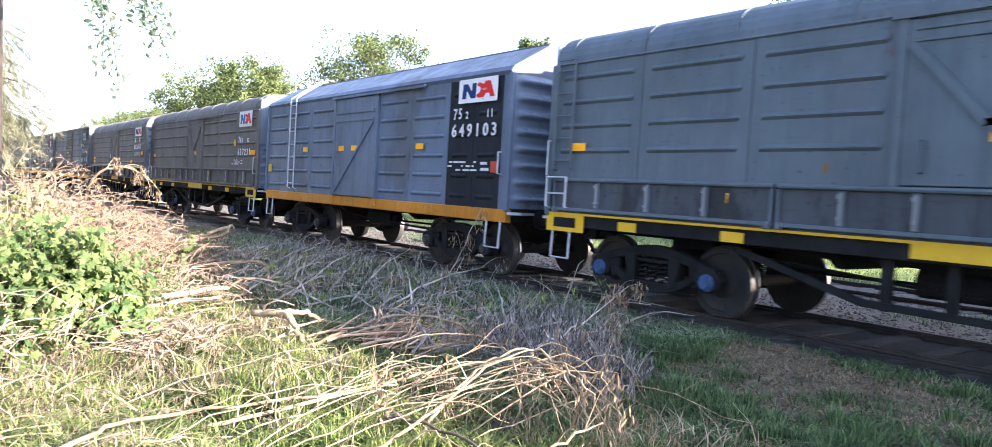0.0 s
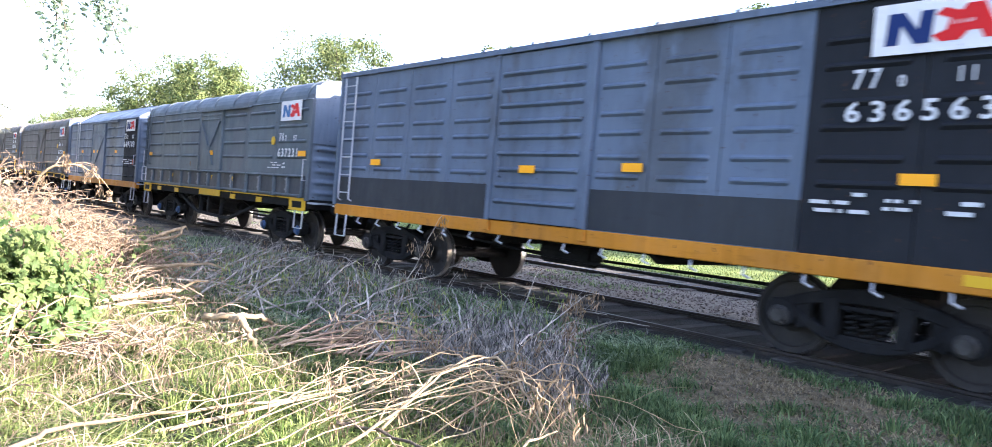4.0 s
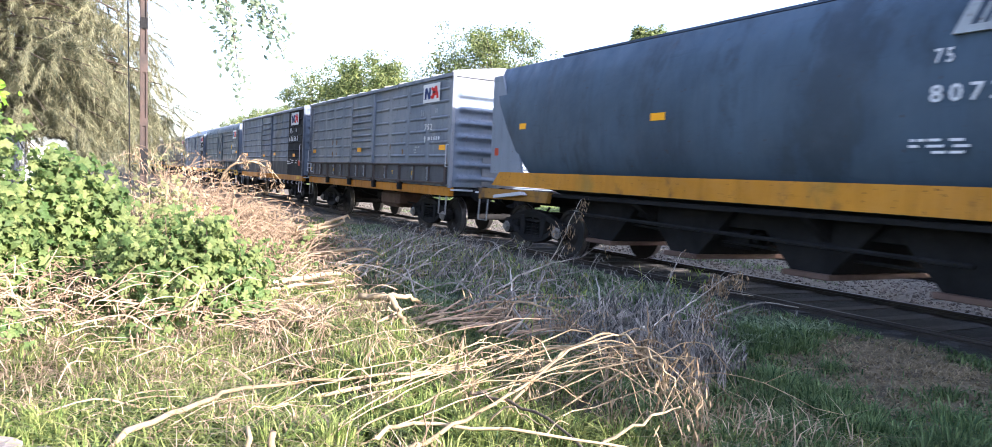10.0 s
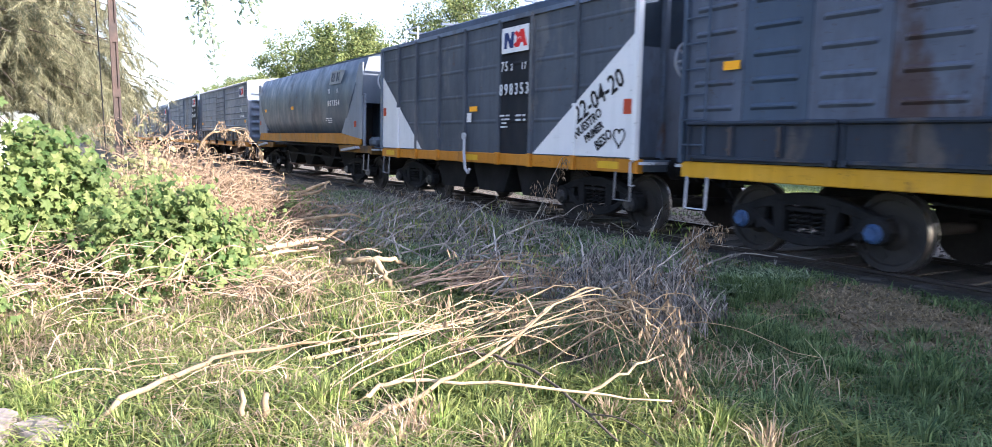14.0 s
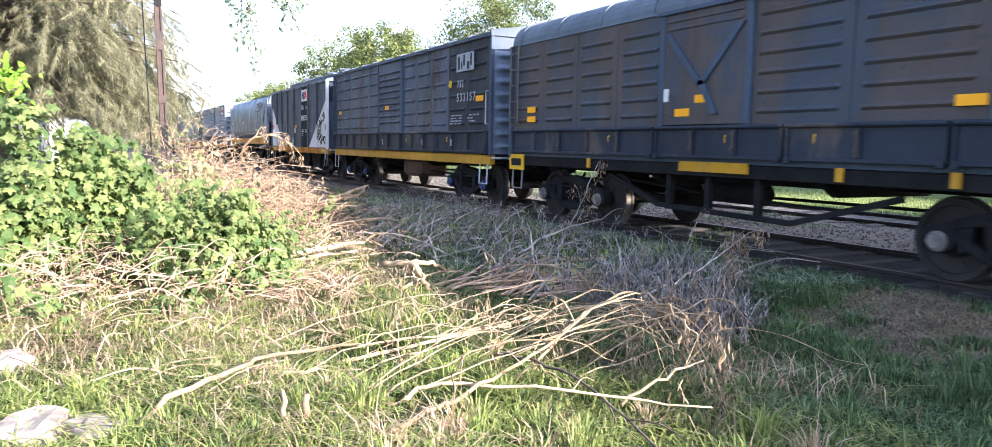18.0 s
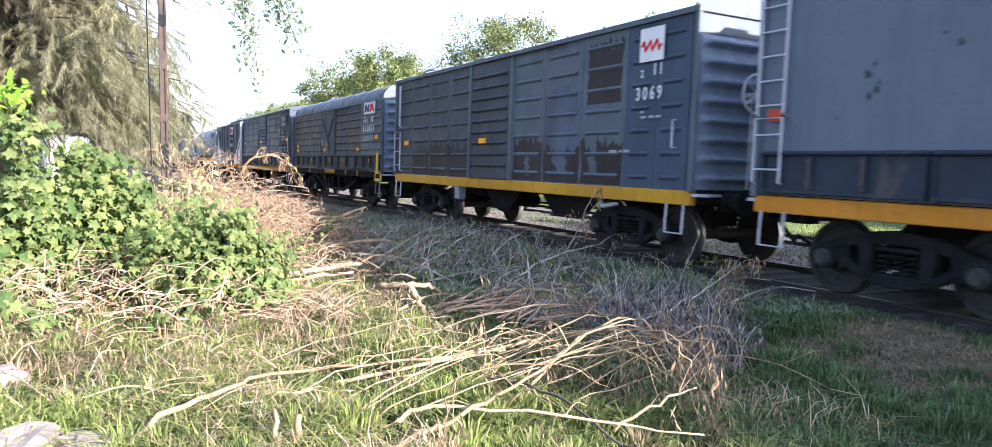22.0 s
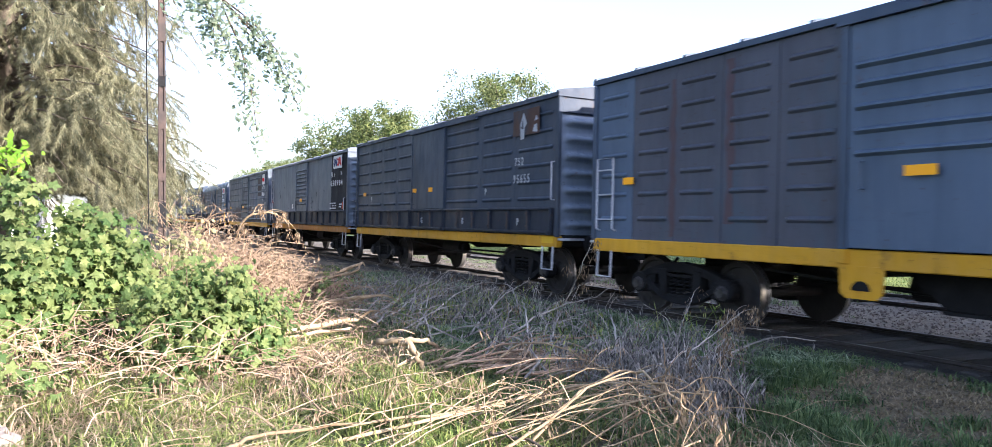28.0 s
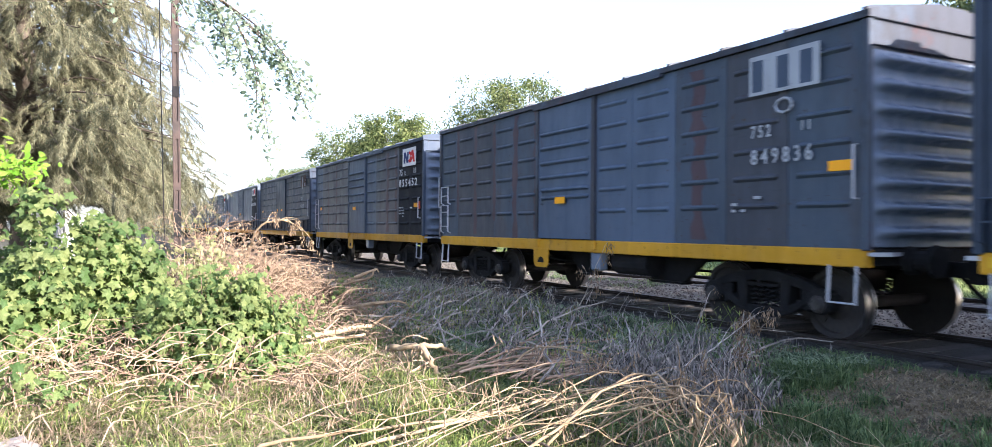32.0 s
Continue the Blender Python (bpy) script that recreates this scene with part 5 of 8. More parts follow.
def wagon_j():
    """Flat-sided hopper with posts and white corners."""
    L = 9.81
    w = wagon_thing(-44.41, L, "grey hopper wagon with white triangular corners and scrawled writing")
    running_gear(w, L, ORANGE, bogie_in=1.35, end_mat=P_LIGHT)
    top = 3.62
    part("body", box(-W + 0.05, W - 0.05, -L / 2 + 0.55, L / 2 - 0.75, 1.15, top), P_GREY, w)
    cuts = [0.05, 1.08, 2.12, 3.27, 4.5, 5.86, 6.98, 8.28, 9.78]
    for k, (a, b) in enumerate(zip(cuts, cuts[1:])):
        side_column(w, L, a, b, 1.14, top, [1.75, 2.27, 2.79, 3.31], BLACK if k == 5 else P_STREAK, out=0.012, margin=0.06)
    for d in cuts[1:-1]:
        white = {1.08: 2.14, 8.28: 2.0}.get(d, 1.0)
        post(w, L, d, white, top, P_STREAK, 0.09, 0.06)
        if white > 1.0:
            post(w, L, d, 1.0, white - 0.002, WHITE, 0.09, 0.06)
        part("post_foot", box(-W - 0.075, -W + 0.02, L / 2 - d - 0.05, L / 2 - d + 0.05, 0.92, 1.16, 0.01), ORANGE, w)
    for q in (-1, 1):
        part("corner_post", box(-W - 0.07, -W + 0.03, q * (L / 2 - 0.05) - 0.05, q * (L / 2 - 0.05) + 0.05, 1.12, top, 0.01), WHITE if q < 0 else P_LIGHT, w)
    bm = prism_of([(L / 2 - 0.0, 1.16), (L / 2 - 2.42, 1.16), (L / 2 - 0.0, 3.0)], "x", -W - 0.03, -W - 0.024)
    part("white_corner", bm, WHITE, w, "white painted triangular corner")
    bm = prism_of([(L / 2 - 7.07, 1.16), (-L / 2, 1.16), (-L / 2, 3.05)], "x", -W - 0.03, -W - 0.024)
    part("white_corner", bm, WHITE, w, "white painted triangular corner")
    # roof with long hatch and walkways
    prof = [(-W - 0.04, top - 0.05), (-W - 0.04, top + 0.03), (-0.9, top + 0.2), (0.9, top + 0.2), (W + 0.04, top + 0.03), (W + 0.04, top - 0.05)]
    part("roof", prism_of(prof, "y", -L / 2, L / 2), P_GREY, w, "flat-topped steel roof")
    for x in (-0.75, 0.15):
        part("roof_hatch", box(x, x + 0.6, -L / 2 + 0.5, L / 2 - 0.5, top + 0.22, top + 0.42, 0.03), P_DARK, w, "long dark roof hatch")
    for y in np.linspace(-L / 2 + 0.4, L / 2 - 0.4, 6):
        part("hatch_bar", box(-0.95, 0.95, y - 0.03, y + 0.03, top + 0.42, top + 0.47), P_DARK, w)
    bm = bmesh.new()
    tube(bm, [(-0.9, L / 2 - 0.1, top + 0.2), (-0.9, L / 2 - 0.1, top + 0.55), (-0.9, L / 2 - 0.8, top + 0.55), (-0.9, L / 2 - 0.8, top + 0.2)], 0.02, sides=5)
    part("handrail", bm, GALV, w)
    # slanted end sheets and open platform
    for q in (-1, 1):
        bm = prism_of([(q * (L / 2 - 0.05), top - 0.05), (q * (L / 2 - 0.15), top - 0.05), (q * (L / 2 - 1.9), 1.16), (q * (L / 2 - 1.75), 1.16)], "x", -W + 0.05, W - 0.05)
        part("slope_sheet", bm, P_DARK, w)
        for x in (-1.0, 0.0, 1.0):
            part("end_post", box(x - 0.05, x + 0.05, q * (L / 2 - 0.06) - 0.05, q * (L / 2 - 0.06) + 0.05, 1.14, top, 0.01), P_GREY, w)
    for y in (1.6, -0.1, -1.8):
        bm = bmesh.new()
        prism(bm, [(y - 0.85, 1.1), (y + 0.85, 1.1), (y + 0.5, 0.36), (y - 0.5, 0.36)], "x", -1.15, 1.15)
        bmesh.ops.recalc_face_normals(bm, faces=bm.faces)
        part("chute", bm, IRON, w, "grimy discharge chute")
    mark(w, L, 5.98, 6.9, 2.98, 3.44)
    letters(w, L, "75", 5.98, 2.66, 0.25)
    letters(w, L, "2", 6.32, 2.66, 0.17)
    letters(w, L, "17", 6.68, 2.66, 0.17)
    letters(w, L, "898353", 5.93, 2.22, 0.29, end=6.93)
    small_print(w, L, 5.95, 6.3, 1.60, 1.88, 4, 12)
    small_print(w, L, 6.5, 6.85, 1.72, 1.88, 2, 13)
    plate(w, L, "warning_plate", 9.5, 9.68, 1.80, 2.02, REDOX, "", 0.035, 0.006)
    plate(w, L, "warning_plate", 0.15, 0.32, 1.95, 2.15, REDOX, "", 0.035, 0.006)
    plate(w, L, "notice", 4.62, 4.8, 1.74, 1.92, WHITE, "small white notice", 0.03, 0.006)
    reflector(w, L, 4.75, 1.95, 0.3, 0.10)
    for d in (0.3, 4.55, 8.9):
        plate(w, L, "sill_mark", d, d + 0.5, 0.98, 1.09, BRIGHT_YELLOW, "", 0.012, 0.004)
    # scrawled writing on the white corner
    for body, d, z, size, tilt in (("22-04-20", 8.36, 1.66, 0.42, 27), ("NUESTRO", 8.34, 1.42, 0.20, 30), ("PRIMER", 8.62, 1.36, 0.18, 30), ("BESO", 8.9, 1.24, 0.22, 32)):
        cu = bpy.data.curves.new("writing", "FONT")
        cu.body, cu.size, cu.extrude, cu.offset, cu.resolution_u = body, size, 0.003, 0.006, 2
        tmp = bpy.data.objects.new("writing", cu)
        me = bpy.data.meshes.new_from_object(tmp)
        bpy.data.objects.remove(tmp)
        a = radians(tilt)
        ca, sa = math.cos(a) * 0.85, math.sin(a) * 0.85
        me.transform(Matrix(((0, 0, -1, -W - 0.036), (-ca, math.sin(a) * 1.0, 0, L / 2 - d), (sa, math.cos(a), 0, z), (0, 0, 0, 1))))
        me.materials.clear()
        me.materials.append(INK)
        loose_parts(w, me, INK)
    bm = bmesh.new()
    heart = [(16 * math.sin(a) ** 3, 13 * math.cos(a) - 5 * math.cos(2 * a) - 2 * math.cos(3 * a) - math.cos(4 * a)) for a in np.linspace(0, math.tau, 25)]
    tube(bm, [(-W - 0.036, L / 2 - 9.42 - u * 0.008, 1.46 + v * 0.010) for u, v in heart], 0.012, sides=5, cap=False)
    part("heart", bm, INK, w, "black sprayed heart")
    # hanging white cable
    bm = bmesh.new()
    tube(bm, [(-W - 0.09, L / 2 - 4.62, 1.45), (-W - 0.1, L / 2 - 4.64, 1.1), (-W - 0.09, L / 2 - 4.68, 0.8), (-W - 0.09, L / 2 - 4.80, 0.72), (-W - 0.09, L / 2 - 4.86, 0.80)], 0.03, sides=8)
    tube(bm, [(-W - 0.08, L / 2 - 4.62, 1.46), (-W - 0.12, L / 2 - 4.62, 1.46)], 0.07, sides=12)
    part("cable", bm, GALV, w, "hanging pale cable")
    grab(w, L, 9.75, 0.75, 1.1)
    brake_wheel(w, (-0.7, -L / 2 - 0.15, 2.6))


def wagon_k():
    L = 11.95
    w = boxcar(-55.11, L, "dark grey boxcar with rusty patches, drop flaps, yellow sill", P_DARK, YELLOW, cols_a=5, cols_b=3, board=(9.75, 11.85), board_mat=P_LOW, rows=6, col_mats={0: P_WORN, 2: P_WORN, 3: P_RUSTED, 5: P_WORN, 6: P_PLUM, 7: P_RUSTED}, door_mat=P_WORN,
               drop=(1.18, 1.66, (2.4, 4.75, 6.7, 9.2)), drop_mat=P_FLAP, hub=HUB_BLUE)
    ladder(w, L, 0.05, 1.2, 3.5, 0.4, P_DARK)
    tie(w, L, 7.31, 1.45)
    tie(w, L, 9.96, 1.48)
    letters(w, L, "752", 10.35, 2.65, 0.22, WORN_LETTER)
    letters(w, L, "533157", 10.33, 2.33, 0.27, WORN_LETTER, end=11.3)
    mark(w, L, 10.3, 11.2, 3.0, 3.4, 0.95)
    for a, k, z0, z1 in ((10.38, 0.1, 3.05, 3.34), (10.55, 0.06, 3.05, 3.22), (10.66, 0.09, 3.12, 3.36), (10.86, 0.12, 3.03, 3.2), (11.02, 0.08, 3.1, 3.37)):
        plate(w, L, "dark_shape", a, a + k, z0, z1, P_LOW, "", 0.056, 0.004)
    reflector(w, L, 11.3, 2.3, 0.36, 0.12)
    reflector(w, L, 5.55, 2.3, 0.32, out=0.095)
    reflector(w, L, 0.7, 2.3, 0.26)
    for d, s in ((5.3, "B"), (8.3, "B"), (10.1, "B")):
        letters(w, L, s, d, 1.32, 0.22, WORN_LETTER, 0.10)
    small_print(w, L, 9.95, 10.6, 1.80, 2.05, 4, 14, WORN_LETTER)
    small_print(w, L, 10.9, 11.5, 1.85, 2.05, 3, 15, WORN_LETTER)
    bm = bmesh.new()
    tube(bm, [(-W - 0.045, L / 2 - 9.95, 2.75), (-W - 0.052, L / 2 - 9.95, 2.75)], 0.09, 0.09, 14)
    part("yellow_disc", bm, BRIGHT_YELLOW, w)
    grab(w, L, 11.85, 1.8, 2.5)
    part("reservoir", box(-1.1, -0.2, -0.9, 0.3, 0.45, 0.95, 0.1), RUSTY, w)


def wagon_l():
    L = 11.29
    w = boxcar(-67.97, L, "dark wagon with brown-stained panels, rounded roof, drop flaps", P_DARK, YELLOW, roof="round", door=(4.6, 6.25), cols_a=4, cols_b=2, board=(9.2, 11.2), board_mat=P_SLATE, rows=6,
               drop=(1.22, 1.66, (4.5, 6.9, 8.9)), drop_mat=P_FLAP, partial=IRON, door_style="vee", door_mat=P_TARRED, roof_mat=P_SLATE, col_mats={k: P_TARRED for k in range(6)}, hub=HUB_PALE)
    for d in (3.45, 5.99, 7.38, 10.46):
        tie(w, L, d, 1.5)
    mark(w, L, 9.65, 10.7, 2.92, 3.28, 0.3)
    letters(w, L, "76", 9.62, 2.66, 0.24)
    letters(w, L, "2", 9.98, 2.66, 0.16)
    letters(w, L, "18", 10.35, 2.68, 0.24)
    letters(w, L, "052856", 9.58, 2.38, 0.26, end=10.68)
    letters(w, L, "658056", 9.62, 2.10, 0.24, WORN_LETTER, end=10.6)
    reflector(w, L, 10.7, 2.14, 0.30, 0.13)
    for d, z in ((0.7, 1.98), (0.7, 1.80), (5.3, 1.98), (4.9, 1.80), (8.9, 1.80)):
        reflector(w, L, d, z, 0.3)
    plate(w, L, "notice", 4.6, 4.76, 2.02, 2.2, WHITE, "small white notice", 0.04, 0.006)
    for a, b in ((0.0, 0.55), (10.75, 11.3)):
        plate(w, L, "sill_plate", a, b, 0.88, 1.18, BRIGHT_YELLOW, "bright yellow sill plate", 0.0, 0.03)
        plate(w, L, "jacking_hole", a + 0.08, b - 0.08, 0.96, 1.10, IRON, "", 0.03, 0.004)
    plate(w, L, "corner_strap", 11.12, 11.3, 1.1, 1.72, BRIGHT_YELLOW, "yellow corner strap", 0.11, 0.02)
    plate(w, L, "sill_plate", 5.0, 6.3, 1.03, 1.17, YELLOW, "grimy yellow sill plate", 0.0, 0.02)
    for d in (2.7, 7.6, 8.9):
        plate(w, L, "sill_bracket", d, d + 0.1, 1.0, 1.16, YELLOW, "", 0.0, 0.02)
    bm = bmesh.new()
    tube(bm, [(-W + 0.2, L / 2 - 3.1, 0.9), (-W + 0.15, L / 2 - 4.4, 0.5), (-W + 0.15, -L / 2 + 4.4, 0.45), (-W + 0.2, -L / 2 + 3.0, 0.85)], 0.05, sides=4)
    part("truss_rod", bm, IRON, w)
    for y in (1.0, 0.2, -0.7):
        part("hanger", box(-W + 0.12, -W + 0.2, y - 0.05, y + 0.05, 0.45, 0.98), IRON, w)
    ladder(w, L, 0.05, 1.75, 3.3, 0.3, P_DUST)


def wagon_m():
    L = 11.95
    w = boxcar(-80.43, L, "dark grey boxcar with brown primer patches and yellow sill", P_SLATE, YELLOW, cols_a=4, cols_b=3, board=(10.4, 11.85), board_mat=P_DARK, rows=7, door_mat=P_GRIME, col_mats={0: P_GRIME, 1: P_GRIME, 2: P_GRIME, 3: P_GRIME, 5: P_WORN}, brake=True,
               door=(4.8, 6.7), low=[(7.94, 9.16, 2.75, 3.55, P_SLATE)])
    for k, (a, b, z0, z1) in enumerate(((1.24, 2.42, 1.16, 1.80), (2.43, 3.61, 1.16, 1.92), (3.62, 4.74, 1.16, 1.86), (6.77, 7.93, 1.16, 1.92), (7.94, 9.16, 1.16, 1.76), (9.17, 10.38, 1.16, 1.86), (9.3, 10.3, 2.5, 3.45))):
        ragged_patch(w, L, a, b, z0, z1, P_BROWN, 140 + k)
    for k, (a, b, z0, z1) in enumerate(((8.2, 8.9, 1.3, 2.9), (9.35, 9.7, 1.3, 2.3), (7.2, 7.5, 1.25, 1.7))):
        stain(w, L, a, b, z0, z1, P_SLATE if k else P_WORN, 150 + k, 0.003)
    side_girders(w, L, ((4.5, 6.5), (7.0, 9.2)))
    ladder(w, L, 0.08, 1.2, 2.3, 0.42, GALV)
    ladder(w, L, 0.4, 2.4, 3.55, 0.06, GALV, rungs=2)
    plate(w, L, "emblem", 10.75, 11.3, 3.05, 3.55, WHITE, "white panel with red scrawl", 0.05, 0.006)
    bm = bmesh.new()
    tube(bm, [(-W - 0.062, L / 2 - 10.8 - 0.45 * k / 9, 3.28 + 0.09 * math.sin(k * 2.1)) for k in range(10)], 0.02, sides=5)
    part("red_scrawl", bm, RED, w)
    letters(w, L, "2", 10.8, 2.82, 0.17)
    letters(w, L, "11", 11.08, 2.84, 0.24)
    letters(w, L, "3069", 10.70, 2.48, 0.28, end=11.3)
    small_print(w, L, 10.8, 11.3, 2.18, 2.34, 2, 16, WORN_LETTER)
    reflector(w, L, 5.4, 1.9, 0.34, out=0.095)
    reflector(w, L, 0.75, 1.92, 0.34)
    small_print(w, L, 9.8, 10.6, 1.66, 1.76, 1, 17, WORN_LETTER)
    grab(w, L, 11.6, 1.75, 2.15)
    part("roof_cover", box(-0.9, -0.1, L / 2 - 1.1, L / 2 - 0.3, 3.9, 4.05, 0.06), P_LIGHT, w, "pale raised roof cover")
    bm = bmesh.new()
    tube(bm, [(-1.15, -L / 2 + 2.6, 0.95), (-1.4, -L / 2 + 2.2, 0.80), (-1.4, -L / 2 + 1.8, 0.86)], 0.05, 0.03, 6)
    part("rag", bm, GALV, w, "pale rag tied to the gear")
    part("valve_box", box(-W + 0.02, -W + 0.22, L / 2 - 4.2, L / 2 - 3.95, 0.62, 0.95, 0.03), P_END, w, "grey valve box")


def wagon_n():
    L = 11.96
    w = boxcar(-93.56, L, "light grey smooth-sided wagon, black number board, drop flaps", P_LIGHT, ORANGE, cols_a=1, cols_b=2, board=(9.95, 11.85), rows=7, ribs=False, brake=True,
               drop=(1.18, 1.68, (2.3, 4.7, 6.75, 9.2)), drop_mat=P_FLAP, door=(4.78, 6.6), door_rows=10, waves=9)
    ladder(w, L, 0.03, 2.1, 3.6, 0.4, GALV)
    ladder(w, L, 0.03, 1.25, 2.1, 0.42, GALV, 0.1, 2)
    mark(w, L, 10.35, 11.38, 3.14, 3.58)
    letters(w, L, "76", 10.1, 2.86, 0.24)
    letters(w, L, "2", 10.52, 2.86, 0.16)
    letters(w, L, "11", 11.28, 2.9, 0.16)
    letters(w, L, "650994", 10.06, 2.54, 0.28, end=11.5)
    small_print(w, L, 10.0, 10.75, 1.72, 1.98, 3, 18)
    small_print(w, L, 11.1, 11.45, 1.76, 1.94, 2, 19)
    plate(w, L, "warning_plate", 11.48, 11.68, 1.72, 1.96, REDOX, "", 0.05, 0.006)
    reflector(w, L, 5.7, 2.06, 0.34, 0.12, 0.095)
    plate(w, L, "notice", 3.95, 4.12, 1.80, 2.0, WHITE, "small white notice", 0.0, 0.006)
    plate(w, L, "warning_plate", 0.2, 0.4, 2.05, 2.2, REDOX, "", 0.06, 0.006)
    rnd = random.Random(5)
    for d, z, n in ((1.5, 2.45, 4), (2.4, 2.62, 2), (7.25, 2.02, 7), (7.9, 2.35, 2), (1.45, 2.25, 2), (9.0, 2.5, 2), (3.4, 1.95, 2)):
        for _ in range(n):
            cy, cz, r = L / 2 - d + rnd.gauss(0, 0.09), z + rnd.gauss(0, 0.10), rnd.uniform(0.015, 0.045)
            ring = [(cy + r * rnd.uniform(0.4, 1.0) * math.cos(q), cz + 1.5 * r * rnd.uniform(0.5, 1.1) * math.sin(q)) for q in np.linspace(0, math.tau, 8)[:-1]]
            part("chipped_spot", prism_of(ring, "x", -W - 0.005, -W + 0.002), P_LOW, w)
    grab(w, L, 11.75, 1.65, 2.1)
    bm = bmesh.new()
    tube(bm, [(-W + 0.1, -L / 2 - 0.16, 2.0), (-0.6, -L / 2 - 0.2, 1.9), (0.3, -L / 2 - 0.2, 2.0), (W - 0.2, -L / 2 - 0.16, 1.9)], 0.012, sides=5)
    part("end_cable", bm, GALV, w)
    part("roof_cover", box(-0.2, 0.5, -L / 2 + 0.05, -L / 2 + 0.5, 3.85, 4.15, 0.08), P_LIGHT, w, "pale bundle on the roof")


def wagon_o():
    L = 11.8
    w = boxcar(-106.57, L, "dark boxcar with faded lettering, drop flaps, yellow sill", P_NIGHT, YELLOW, cols_a=4, cols_b=1, board=(8.7, 11.75), board_mat=P_NIGHT, rows=6, door=(4.75, 6.8), door_style="flat",
               drop=(1.18, 1.66, (4.7, 6.9)), drop_mat=P_FLAP, waves=7, roof_lift=0.045)
    p = plate(w, L, "emblem", 10.2, 11.2, 3.08, 3.58, P_EMBER, "worn-off emblem panel, brown primer with a pale scrap", 0.05, 0.006)
    for name, pts, m in (("pale_scrap", [(10.52, 3.0), (10.64, 3.0), (10.66, 3.22), (10.74, 3.30), (10.62, 3.52), (10.5, 3.3)], WORN_LETTER), ("dark_scrap", [(10.55, 3.2), (10.62, 3.2), (10.60, 3.42)], P_LOW),
                         ("pale_flake", [(10.98, 3.12), (11.14, 3.10), (11.12, 3.26), (11.02, 3.24)], WORN_LETTER), ("pale_flake", [(11.04, 3.32), (11.16, 3.34), (11.10, 3.42)], WORN_LETTER)):
        part(name, prism_of([(L / 2 - d, z) for d, z in pts], "x", -W - 0.066 - 0.002 * (m is P_LOW), -W - 0.057), m, p)
    letters(w, L, "752", 10.3, 2.5, 0.22, WORN_LETTER)
    letters(w, L, "95655", 10.25, 2.15, 0.24, WORN_LETTER)
    for d in (0.75, 4.85, 5.9):
        reflector(w, L, d, 2.1, 0.26)
    for d, s, z in ((1.5, "P", 1.92), (9.0, "P", 1.95), (5.6, "G", 1.32), (8.0, "B", 1.32), (10.5, "P", 1.32)):
        letters(w, L, s, d, z, 0.2, WORN_LETTER, 0.10 if z < 1.5 else 0.04)
    grab(w, L, 11.7, 1.8, 2.5)
    ladder(w, L, 0.06, 1.2, 1.66, 0.42, P_NIGHT, 0.12, 1)
    reflector(w, L, 0.1, 1.0, 0.4, 0.1, 0.012, BRIGHT_YELLOW)
    reflector(w, L, 11.3, 1.0, 0.4, 0.12, 0.012, BRIGHT_YELLOW)


def wagon_p():
    L = 11.82
    w = boxcar(-119.53, L, "dark stained boxcar with blue-grey door, black number board, yellow sill", P_DARK, YELLOW, cols_a=5, cols_b=3, board=(9.85, 11.78), zrows=(3.43, 3.11, 2.79, 2.48, 2.16, 1.85, 1.47), door_mat=P_DOOR, door_z=(3.17, 2.96, 2.71, 2.45, 2.20),
               col_mats={0: P_DOOR, 1: P_MAUVE, 2: P_MAUVE, 3: P_MAUVE, 4: P_MAUVE, 5: P_DOOR, 6: P_MAUVE, 7: P_MAUVE}, waves=8, roof_lift=0.05)
    for k, (d, wide, lo, hi) in enumerate(((8.85, 0.34, 1.2, 3.6), (9.62, 0.3, 1.5, 3.65), (3.0, 0.2, 1.4, 3.6), (1.9, 0.16, 1.2, 3.5))):
        stain(w, L, d - wide / 2, d + wide / 2, lo, hi, P_STAIN, 80 + k)
    ladder(w, L, 0.15, 1.25, 2.45, 0.42, GALV, rungs=3)
    mark(w, L, 10.30, 11.34, 3.06, 3.56)
    letters(w, L, "75", 10.06, 2.82, 0.25)
    letters(w, L, "2", 10.48, 2.82, 0.16)
    letters(w, L, "11", 11.18, 2.84, 0.2)
    letters(w, L, "855452", 10.04, 2.50, 0.29, end=11.45)
    small_print(w, L, 9.95, 10.45, 1.62, 1.95, 4, 20, WORN_LETTER)
    small_print(w, L, 10.9, 11.15, 1.85, 2.02, 2, 21)
    reflector(w, L, 11.2, 1.90, 0.3, 0.12)
    plate(w, L, "warning_plate", 11.52, 11.68, 1.85, 2.05, REDOX, "", 0.05, 0.006)
    reflector(w, L, 0.8, 2.0, 0.26)
    reflector(w, L, 5.5, 1.92, 0.34, 0.11, 0.095)
    grab(w, L, 11.6, 1.6, 2.15)
    jacking_plate(w, L, 4.7, 5.25)
    side_girders(w, L, ((5.0, 6.75), (7.1, 9.1)))
    part("valve_box", box(-W + 0.02, -W + 0.22, L / 2 - 6.9, L / 2 - 6.65, 0.66, 0.95, 0.03), P_END, w, "grey valve box")
    part("air_tank", box(-1.1, -0.3, -1.9, -0.7, 0.5, 0.95, 0.15), IRON, w)


